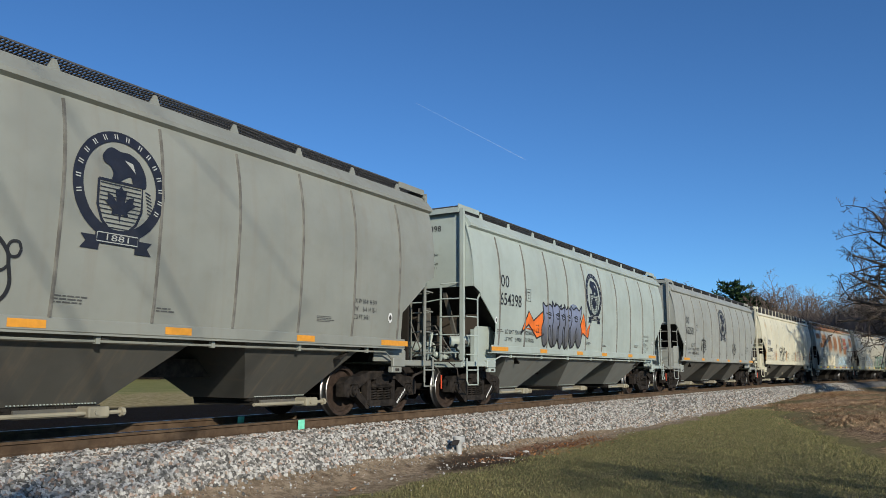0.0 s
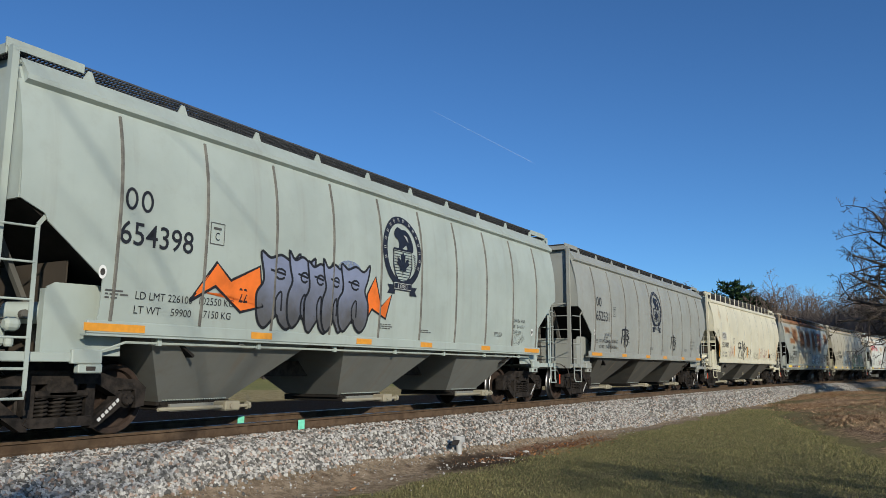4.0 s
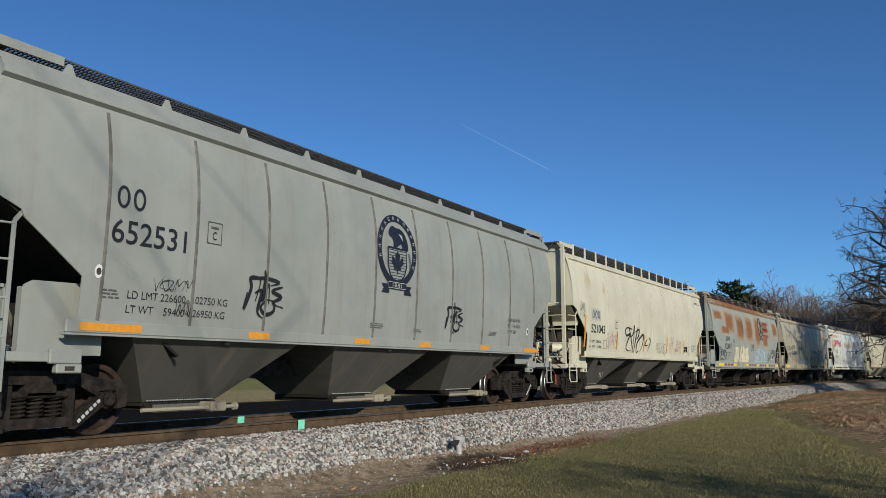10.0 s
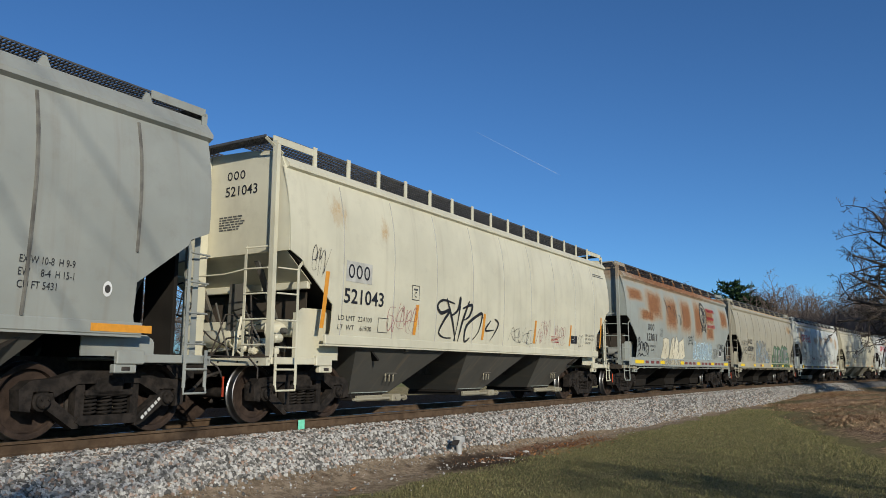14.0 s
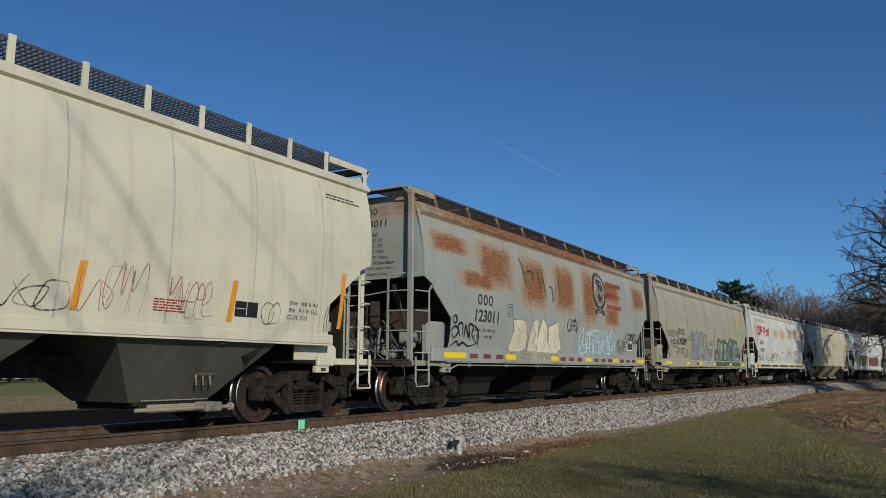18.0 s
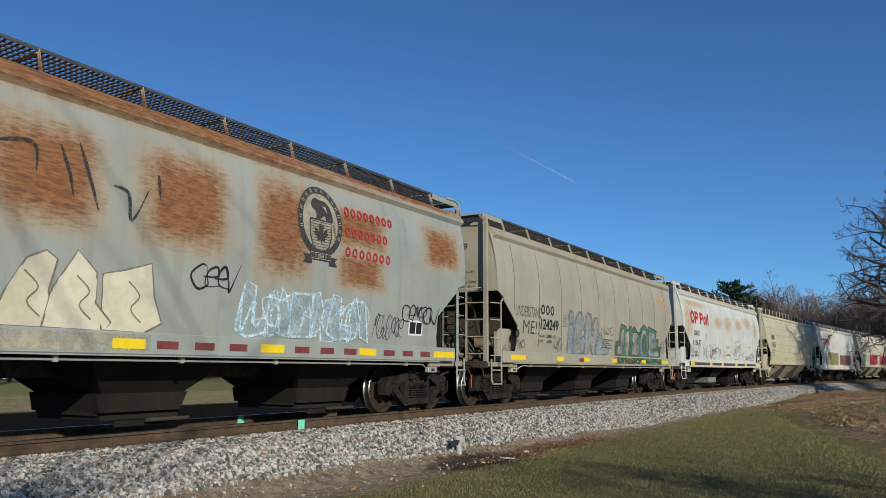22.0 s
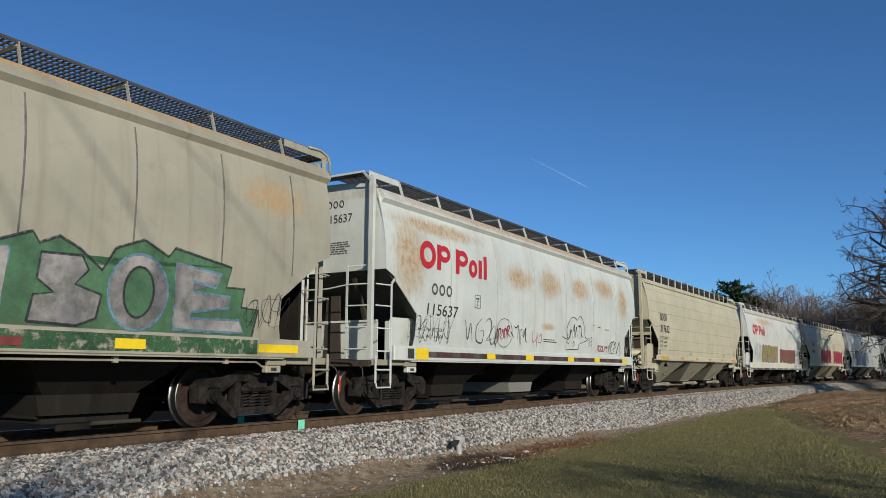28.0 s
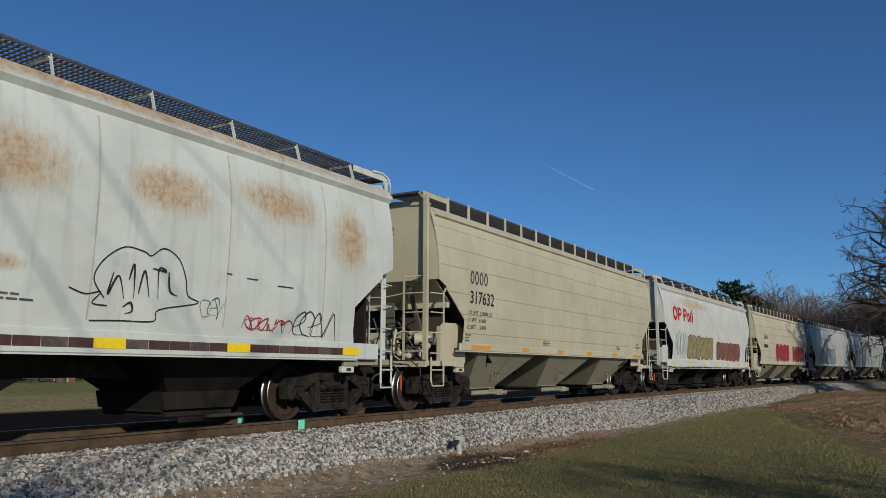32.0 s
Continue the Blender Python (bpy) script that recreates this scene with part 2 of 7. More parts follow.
def ground_mat():
    """Mown lawn, bare earth beside the ballast and leaf litter beyond the lawn's edge."""
    m, t, b = material("lawn_and_earth", 0.95)
    n = Nodes(m)
    x, y, z = n.xyz()
    grass = n.mix(n.ramp(n.noise(30, 6, 0.75), 0.38, 0.62), (0.058, 0.060, 0.027), (0.265, 0.228, 0.118))
    grass = n.mix(n.ramp(n.noise(4.5, 5, 0.7), 0.45, 0.70, 0, 0.45), grass, (0.27, 0.215, 0.115))
    grass = n.mix(n.ramp(n.noise(0.55, 4), 0.42, 0.68, 0, 0.6), grass, (0.20, 0.175, 0.075))
    earth = n.mix(n.ramp(n.noise(9, 6, 0.7), 0.35, 0.65), (0.19, 0.140, 0.092), (0.39, 0.300, 0.205))
    earth = n.mix(n.ramp(n.noise(55, 5, 0.75), 0.54, 0.68, 0, 0.6), earth, (0.46, 0.41, 0.34))
    earth = n.mix(n.ramp(n.noise(1.6, 5, 0.7), 0.52, 0.72, 0, 0.7), earth, (0.10, 0.065, 0.042))
    leaf = n.mix(n.ramp(n.noise(7, 6, 0.8), 0.40, 0.60), (0.13, 0.080, 0.048), (0.50, 0.345, 0.205))
    wob = n.math("MULTIPLY", n.math("SUBTRACT", n.noise(0.8, 5, 0.65), 0.5), 1.5)
    wob2 = n.math("MULTIPLY", n.math("SUBTRACT", n.noise(5.0, 4, 0.65), 0.5), 0.9)
    # distance from the track, following the bend
    xb = n.math("MAXIMUM", n.math("SUBTRACT", x, BEND_AT), 0.0)
    lat = n.math("ADD", y, n.math("DIVIDE", n.math("MULTIPLY", xb, xb), 2 * BEND_R))
    near = n.math("ADD", n.math("ADD", lat, wob), wob2)
    c = n.mix(n.ramp(near, -3.75, -3.3), grass, earth)
    # damp dark soil and a drift of red-brown leaves in the hollow by the pipe
    dx = n.math("DIVIDE", n.math("SUBTRACT", x, 12.6), 1.9)
    dy = n.math("DIVIDE", n.math("SUBTRACT", y, -3.12), 0.72)
    hollow = n.math("ADD", n.math("ADD", n.math("MULTIPLY", dx, dx), n.math("MULTIPLY", dy, dy)), n.math("MULTIPLY", wob2, 1.4))
    c = n.mix(n.ramp(hollow, 0.35, 1.1, 0.88, 0.0), c, (0.050, 0.036, 0.027))
    ex = n.math("DIVIDE", n.math("SUBTRACT", x, 15.6), 2.2)
    ey = n.math("DIVIDE", n.math("SUBTRACT", y, -3.0), 0.33)
    red = n.math("ADD", n.math("ADD", n.math("MULTIPLY", ex, ex), n.math("MULTIPLY", ey, ey)), n.math("MULTIPLY", wob2, 2.0))
    c = n.mix(n.ramp(red, 0.4, 1.3, 0.8, 0.0), c, n.mix(n.ramp(n.noise(18, 5, 0.7), 0.4, 0.6), (0.09, 0.042, 0.026), (0.30, 0.15, 0.085)))
    c = n.mix(n.ramp(n.math("ADD", x, n.math("MULTIPLY", wob, 3.0)), 40, 50, 0, 0.85), c, n.mix(n.ramp(n.noise(6, 6, 0.75), 0.4, 0.6), (0.085, 0.060, 0.042), (0.25, 0.185, 0.13)))
    # leaf-strewn bank past the lawn's end
    edge = n.math("ADD", n.math("SUBTRACT", n.math("MULTIPLY", x, 0.262), y), -14.25)
    edge2 = n.math("ADD", n.math("ADD", edge, n.math("MULTIPLY", wob, 0.7)), wob2)
    c = n.mix(n.ramp(edge2, -0.4, 0.7), c, n.mix(n.ramp(n.noise(0.35, 4), 0.44, 0.58, 0, 0.85), leaf, grass))
    # the far side: dry field
    field = n.mix(n.ramp(n.noise(0.5, 6, 0.7), 0.38, 0.62), (0.24, 0.25, 0.075), (0.46, 0.37, 0.18))
    field = n.mix(n.ramp(n.noise(6, 5, 0.75), 0.42, 0.65, 0, 0.6), field, (0.10, 0.095, 0.035))
    field = n.mix(n.ramp(lat, 36, 46, 0.75, 0), field, n.mix(n.ramp(n.noise(3, 5, 0.75), 0.4, 0.62), (0.22, 0.16, 0.075), (0.52, 0.41, 0.22)))
    field = n.mix(n.ramp(lat, 40, 48, 0, 0.7), field, (0.20, 0.205, 0.075))
    # near-black strip up to the field: the train's shade put into the ground
    shade_strip = n.mix(n.ramp(n.noise(14, 5, 0.7), 0.4, 0.65), (0.009, 0.0075, 0.006), (0.026, 0.020, 0.015))
    c = n.mix(n.ramp(lat, 1.6, 2.4), c, shade_strip)
    c = n.mix(n.ramp(n.math("ADD", lat, wob), 22.5, 24.5), c, field)
    n.color(c)
    n.bump(n.noise(26, 6, 0.75), 0.9, 0.05)
    return m


M_STONE = ballast_mat()
M_BEDSTONE = bed_mat()
M_GROUND = ground_mat()


# ---- ground: one sheet to the horizon ----
def ground_height(x, y):
    d = x
    lat = y + (max(x - BEND_AT, 0.0) ** 2) / (2 * BEND_R) if x < 220 else y + 40 + (x - 220) * 0.4
    a = abs(lat)
    bed = -0.36 - 0.44 * min(max((a - 1.75) / 1.0, 0), 1)
    far = min(max((a - 3.0) / 6.0, 0), 1)
    base = -0.80 + (0.0 if lat < 0 else -0.25 * far)
    h = max(bed, base) if a < 3 else base
    if lat < -3:
        rise = min(max((x * 0.262 - y - 14.5) / 6.0, 0), 1) * min(max((70 - x) / 20, 0), 1)
        h += 0.45 * rise - 0.14 * math.exp(-((x * 0.262 - y - 14.3) / 0.7) ** 2) * min(max((36 - x) / 8, 0), 1) + 0.12 * rise * noise.noise(Vector((x * 1.1, y * 1.1, 4))) + 0.10 * noise.noise(Vector((x * .25, y * .25, 0))) * (0.4 + rise)
    return h


def build_ground():
    xs = [-900, -300, -120, -60, -30] + [-20 + i * 0.75 for i in range(0, 120)] + [72 + i * 2.5 for i in range(40)] + [180, 230, 320, 500, 900, 2000]
    ys = [-900, -300, -120, -60, -36, -28] + [-22 + i * 0.7 for i in range(26)] + [-3.6 + i * 0.25 for i in range(30)] + [4 + i * 1.0 for i in range(8)] + [14, 20, 30, 45, 70, 110, 200, 400, 900, 2000]
    rows = []
    for x in xs:
        row = []
        for y in ys:
            sag = -(max(x - BEND_AT, 0) ** 2) / (2 * BEND_R) if x < 220 else -40 - (x - 220) * 0.4
            yy = y + sag if abs(y) < 60 else y
            row.append((x, yy, ground_height(x, yy)))
        rows.append(row)
    g = Geo().grid(rows)
    g.f = [tuple(reversed(q)) for q in g.f]
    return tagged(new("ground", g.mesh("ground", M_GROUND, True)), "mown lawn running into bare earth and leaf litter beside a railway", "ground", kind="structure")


ground = build_ground()


# ---- track ----
def rail_line(off):
    """A rail: rusty foot and web, and a polished head."""
    ds = [-40, -20] + [-10 + i * 2.0 for i in range(90)]
    prof = [(-.070, -.185), (.070, -.185), (.070, -.172), (.012, -.150), (.009, -.050), (.036, -.040), (.037, -.006), (-.037, -.006), (-.036, -.040), (-.009, -.050), (-.012, -.150), (-.070, -.172)]
    rows = []
    for d in ds:
        rows.append([(*beside(d, off + u), w) for u, w in prof + prof[:1]])
    g = Geo().grid(rows)
    head = Geo().grid([[(*beside(d, off + u), w) for u, w in ((-.037, -.0058), (-.031, 0), (.031, 0), (.037, -.0058))] for d in ds])
    return g, head


def build_track():
    tr = tagged(new("railway_track"), "single railway track of rusty rails on oak sleepers in stone ballast", "railway track")
    for off in (-0.7545, 0.7545):
        g, head = rail_line(off)
        r = part("rail", g, M_RAIL, tr, "rusty brown steel rail", smooth=30)
        part("rail_head", head, M_RAILTOP, r, "polished running surface")
    tie = shared("sleeper", lambda: Geo().box(-.115, .115, -1.3, 1.3, -.36, -.186, 0.01), M_TIE)
    plate = shared("tie_plate", lambda: Geo().box(-.09, .09, -.16, .16, -.186, -.170), M_RAIL)
    spike = shared("rail_spike", lambda: Geo().box(-.016, .016, -.022, .022, -.18, -.148), M_RAIL)
    for i in range(190):
        x, y, a = on_line(-12 + i * 0.52)
        t = part("sleeper", tie, M_TIE, tr, at=pose(x, y, 0, 0, 0, math.degrees(a)))
        if i < 70:
            part("tie_plate", plate, M_RAIL, t, at=pose(0, -.7545, 0))
            part("rail_spike", spike, M_RAIL, t, at=pose(0.05, -.7545 - .085, 0))
    return tr


track = build_track()


def stone_shape(rng):
    bm = bmesh.new()
    bmesh.ops.create_icosphere(bm, subdivisions=1, radius=1.0)
    vs = []
    for v in bm.verts:
        k = rng.uniform(0.62, 1.12)
        vs.append((v.co.x * k, v.co.y * k * 0.85, v.co.z * k * 0.7))
    bm.verts.index_update()
    fs = [[v.index for v in f.verts] for f in bm.faces]
    bm.free()
    return np.array(vs), fs


def build_ballast():
    rng = random.Random(4)
    base = Geo()
    # compact bed below the loose stones
    prof = [(-2.75, -.86), (-2.5, -.74), (-1.75, -.27), (-.95, -.20), (-.55, -.25), (.55, -.25), (.95, -.235), (1.75, -.30), (2.8, -.80)]
    ds = [-40] + [-12 + i * 1.0 for i in range(180)]
    rows = [[(*beside(d, u), w) for u, w in prof] for d in ds]
    base.grid([list(reversed(r)) for r in rows])
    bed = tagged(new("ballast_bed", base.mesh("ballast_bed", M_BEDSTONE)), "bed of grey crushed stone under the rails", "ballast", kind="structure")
    shapes = [stone_shape(rng) for _ in range(10)]
    V, F, n0 = [], [], 0

    def height(u):
        a = abs(u)
        pr = [(-p[0], p[1]) for p in prof if p[0] < 0][::-1]
        if a <= pr[0][0]:
            return pr[0][1]
        for (a0, z0), (a1, z1) in zip(pr, pr[1:]):
            if a <= a1:
                return z0 + (z1 - z0) * (a - a0) / (a1 - a0)
        return -.84

    def drop(d, u, s):
        nonlocal n0
        x, y = beside(d, u)
        sv, fs = shapes[rng.randrange(10)]
        rot = np.array(Euler((rng.uniform(0, 6.28), rng.uniform(0, 6.28), rng.uniform(0, 6.28))).to_matrix())
        V.append(sv @ rot.T * s + np.array((x, y, max(height(u), ground_height(x, y)) + s * 0.3)))
        F.extend([tuple(i + n0 for i in f) for f in fs])
        n0 += len(sv)

    def foot(d):
        """Width of the loose shoulder, broader towards the bend."""
        return 1.48 + 0.50 * min(max((d - 10) / 14, 0), 1)

    for i in range(21000):
        d = 3.5 + 22 * rng.random() ** 1.25
        u = -0.84 - rng.random() ** 0.9 * (foot(d) + 0.22 * noise.noise(Vector((d * 0.7, 1.3, 0))))
        drop(d, u, rng.uniform(.022, .050))
    for i in range(6000):
        drop(3.0 + 7 * rng.random(), -0.84 - rng.random() * 1.5, rng.uniform(.022, .048))
    for i in range(13000):
        d = 24 + 52 * rng.random() ** 1.2
        u = -0.84 - rng.random() * (foot(d) + 0.25 * noise.noise(Vector((d * 0.7, 1.3, 0))))
        drop(d, u, rng.uniform(.03, .05) * (1 + (d - 24) / 120))
    for i in range(5000):
        drop(2 + 30 * rng.random(), rng.uniform(-.62, .62), rng.uniform(.024, .045))
    for i in range(3200):
        drop(4 + 26 * rng.random() ** 1.3, -2.25 - abs(rng.gauss(0, 0.50)), rng.uniform(.007, .017) if rng.random() < .9 else rng.uniform(.017, .036))
    me = bpy.data.meshes.new("ballast_stones")
    me.from_pydata(np.concatenate(V).tolist(), [], F)
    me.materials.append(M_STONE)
    return tagged(new("ballast_stones", me), "loose grey and white crushed stone sloping from the rail", "ballast", kind="stuff")


build_ballast()


# ---- the train ----
# cross-section of a wagon side: height above rail -> half width
SECTION = [(1.26, 1.535), (1.45, 1.560), (1.95, 1.600), (2.97, 1.626), (3.55, 1.580), (4.11, 1.450)]


def half_width(z):
    if z <= SECTION[0][0]:
        return SECTION[0][1]
    for (z0, w0), (z1, w1) in zip(SECTION, SECTION[1:]):
        if z <= z1:
            k = (z - z0) / (z1 - z0)
            return w0 + (w1 - w0) * k + 0.006 * math.sin(math.pi * k)
    return SECTION[-1][1]


END_CUT = [(1.26, 6.42), (1.50, 6.36), (1.92, 6.36), (2.50, 7.12), (2.58, 7.16), (2.71, 7.46), (4.11, 7.50)]


def half_length(z):
    for (z0, w0), (z1, w1) in zip(END_CUT, END_CUT[1:]):
        if z <= z1:
            return w0 + (w1 - w0) * max(0, (z - z0)) / (z1 - z0)
    return END_CUT[-1][1]


def on_side(x, z, out=0.0, side=-1):
    return (x, side * (half_width(z) + out), z)


SIDE_Z = [1.26, 1.36, 1.50, 1.70, 1.92, 2.10, 2.30, 2.50, 2.58, 2.71, 2.95, 3.2, 3.45, 3.7, 3.9, 4.11]


def side_sheet(side, corrugated=False):
    g = Geo()
    inner_x = [-6.3 + i * 12.6 / 16 for i in range(17)]
    for out, flip in ((0.0, side > 0), (-0.02, side < 0)):
        rows = []
        for z in SIDE_Z:
            hl = half_length(z)
            rows.append([on_side(x, z, out, side) for x in [-hl, -(hl + 6.3) / 2] + inner_x + [(hl + 6.3) / 2, hl]])
        s = Geo().grid(rows)
        if flip:
            s.f = [tuple(reversed(q)) for q in s.f]
        g.join(s)
    m = len(inner_x) + 4
    n = len(SIDE_Z) * m
    for i in range(len(SIDE_Z) - 1):
        for j in (0, m - 1):
            g.f.append((i * m + j, (i + 1) * m + j, n + (i + 1) * m + j, n + i * m + j))
    for i in (0, len(SIDE_Z) - 1):
        g.f += [(i * m + j, i * m + j + 1, n + i * m + j + 1, n + i * m + j) for j in range(m - 1)]
    return g


def rib(x0=0.0, z0=1.42, z1=4.05, w=0.048, out=0.022):
    g = Geo()
    zs = [z0 + (z1 - z0) * i / 12 for i in range(13)]
    g.grid([[on_side(x0 - w / 2, z, -0.002) for z in zs], [on_side(x0 - w / 4, z, out) for z in zs], [on_side(x0 + w / 4, z, out) for z in zs], [on_side(x0 + w / 2, z, -0.002) for z in zs]])
    return g


def seam_along(z, x0, x1, out=0.012, h=0.02):
    return Geo().grid([[on_side(x, z - h, 0.001) for x in (x0, x1)], [on_side(x, z, out) for x in (x0, x1)], [on_side(x, z + h * .3, 0.001) for x in (x0, x1)]])


def roof_sheet(kind):
    """Arched roof with a deep fascia along each eave."""
    if kind == "new":
        pr = [(1.44, 4.06), (1.525, 4.11), (1.525, 4.17), (1.335, 4.40), (1.05, 4.44), (0.5, 4.48), (0, 4.49)]
    elif kind == "tall":
        pr = [(1.44, 4.06), (1.515, 4.10), (1.515, 4.15), (1.42, 4.26), (1.1, 4.36), (0.6, 4.43), (0, 4.45)]
    else:
        pr = [(1.43, 3.95), (1.545, 4.08), (1.545, 4.13), (1.42, 4.28), (1.1, 4.36), (0.6, 4.42), (0, 4.44)]
    full = [(-y, z) for y, z in pr] + [(y, z) for y, z in pr[-2::-1]]
    g = Geo()
    g.grid([[(x, y, z) for y, z in full] for x in (-7.44, 7.53)])
    n = len(full)
    g.f = [tuple(reversed(q)) for q in g.f]
    g.f += [tuple(range(n)), tuple(range(2 * n - 1, n - 1, -1))]
    return g


def end_panel(sx):
    """Flat end wall above the end slope, with the slope sheet running in below it."""
    g = Geo()
    x = sx * 7.45
    pts = [(-1.45, 4.11), (-1.575, 3.55), (-1.60, 2.97), (-1.595, 2.71), (1.595, 2.71), (1.60, 2.97), (1.575, 3.55), (1.45, 4.11), (1.32, 4.38), (0.6, 4.46), (0, 4.48), (-0.6, 4.46), (-1.32, 4.38)]
    g.prism(pts, x - 0.02, x + 0.02, axis="x")
    return g


def end_slope(sx):
    g = Geo()
    a = [(sx * 7.42, -1.58, 2.71), (sx * 7.42, 1.58, 2.71), (sx * 4.75, 1.40, 1.0), (sx * 4.75, -1.40, 1.0)]
    b = [(p[0] - sx * 0.02, p[1], p[2] + 0.03) for p in a]
    g.add(a + b, [(0, 1, 2, 3), (7, 6, 5, 4), (0, 4, 5, 1), (1, 5, 6, 2), (2, 6, 7, 3), (3, 7, 4, 0)])
    return g


def hopper(x0, x1, l0, l1, z_low=0.38, y_low=0.64, ridge=.45):
    """One discharge bay: side sheets leaning in from x0..x1 to l0..l1, and end slopes that run on up inside the body."""
    g = Geo()
    zt, yt = 1.27, 1.50
    top = [(x0, -yt, zt), (x1, -yt, zt), (x1, yt, zt), (x0, yt, zt)]
    low = [(l0, -y_low, z_low), (l1, -y_low, z_low), (l1, y_low, z_low), (l0, y_low, z_low)]
    k = ridge / (zt - z_low)
    a, b = x0 - (l0 - x0) * k, x1 + (x1 - l1) * k
    up = [(a, -yt, zt + ridge), (b, -yt, zt + ridge), (b, yt, zt + ridge), (a, yt, zt + ridge)]
    g.add(top + low + up, [(0, 1, 5, 4), (1, 2, 6, 5), (2, 3, 7, 6), (3, 0, 4, 7), (4, 5, 6, 7), (0, 8, 11, 3), (1, 2, 10, 9)])
    return g


def outlet(cx, dz=-.07):
    g = Geo()
    g.box(cx - 0.68, cx + 0.68, -0.66, 0.66, 0.40, 0.445)
    g.box(cx - 0.62, cx + 0.62, -0.72, 0.72, 0.33, 0.40, 0.01)
    for i in range(12):
        x = cx - 0.62 + i * 1.24 / 11
        g.box(x - .012, x + .012, -.685, -.66, .405, .44)
    return g.moved(pose(0, 0, dz))


def gate_rod(cx, dz=-.07):
    g = Geo()
    g.tube([(cx - 0.9, -0.98, 0.36), (cx + 0.75, -0.98, 0.36)], 0.028)
    g.box(cx + 0.25, cx + 0.55, -1.06, -0.78, 0.30, 0.44, 0.02)
    g.tube([(cx + 0.75, -0.98, 0.36), (cx + 0.80, -0.98, 0.36)], 0.06)
    g.tube([(cx + 0.36, -0.66, 0.37), (cx + 0.36, -1.08, 0.37)], 0.035)
    return g.moved(pose(0, 0, dz))


def side_frame():
    """Cast three-piece truck frame, outer face to -y."""
    g = Geo()
    y0, y1 = -1.07, -0.93
    g.prism([(-1.16, .36), (-1.18, .60), (-1.06, .70), (-.72, .73), (-.42, .82), (.42, .82), (.72, .73), (1.06, .70), (1.18, .60), (1.16, .36), (1.03, .34), (1.01, .57), (.76, .57), (.74, .50), (.44, .66), (-.44, .66), (-.74, .50), (-.76, .57), (-1.01, .57), (-1.03, .34)], y0 - .03, y1 + .03)
    for s in (-1, 1):
        g.prism([(s * .33, .66), (s * .45, .66), (s * .45, .22), (s * .33, .22)][::-s], y0, y1)
        g.prism([(s * .92, .54), (s * .76, .56), (s * .72, .46), (s * .40, .21), (s * .40, .12), (s * .48, .12), (s * .88, .40)][::-s], y0 - .015, y1)
        g.box(min(s * .80, s * .98), max(s * .80, s * .98), y0 - .05, y0, .56, .64, .02)
    g.prism([(-.40, .27), (.40, .27), (.46, .20), (.38, .15), (-.38, .15), (-.46, .20)], y0 - .03, y1 + .03)
    g.box(-.34, .34, y0 - .05, y1, .50, .58, .02)
    return g


def spring_nest():
    g = Geo()
    for cx in (-.22, 0.0, .22):
        pts = [(cx + .085 * math.cos(a * .9), -1.0 + .085 * math.sin(a * .9), .27 + .235 * a / 35) for a in range(36)]
        g.tube(pts, .017, 6)
    return g


def wheel(n=40):
    prof = [(.0, -.05), (.085, -.05), (.10, -.03), (.12, .015), (.30, .035), (.375, .015), (.385, -.055), (.40, -.065), (.448, -.065)]
    g = Geo().lathe(prof, n)
    back = Geo().lathe([(.483, .075), (.40, .075), (.36, .06), (.14, .05), (.08, .09), (.0, .09)], n)
    return g.join(back)


def tread(n=40):
    return Geo().lathe([(.448, -.065), (.457, -.055), (.459, .03), (.470, .045), (.483, .055), (.483, .075)], n)


def bearing_cap():
    g = Geo().lathe([(0, -1.155), (.07, -1.155), (.085, -1.135), (.085, -1.10), (.115, -1.09), (.115, -.94), (0, -.94)], 18)
    for k in range(3):
        a = k * math.tau / 3 + .5
        g.tube([(.05 * math.cos(a), -1.175, .05 * math.sin(a)), (.05 * math.cos(a), -1.15, .05 * math.sin(a))], .014, 6)
    return g


def coupler(sx):
    g = Geo()
    g.box(min(sx * 7.35, sx * 8.12), max(sx * 7.35, sx * 8.12), -.10, .10, .76, .95, .03)
    g.prism([(sx * 8.02, -.20), (sx * 8.02, .18), (sx * 8.22, .22), (sx * 8.36, .08), (sx * 8.30, -.02), (sx * 8.22, .02), (sx * 8.20, -.12), (sx * 8.30, -.20)], .70, 1.0, axis="z")
    return g


def grating(length=14.9, w=0.92, cell=0.05):
    """Open steel walkway grating."""
    g = Geo()
    for i in range(9):
        y = -w / 2 + i * w / 8
        g.box(-length / 2, length / 2, y - .005, y + .005, -.022, 0)
    n = int(length / cell)
    for i in range(n + 1):
        x = -length / 2 + i * length / n
        g.box(x - .011, x + .011, -w / 2, w / 2, -.020, -.004)
    return g


def ladder_rung(a, b, r=0.014):
    return Geo().tube([a, b], r, 8)


WHEELSETS = []
CARS = []


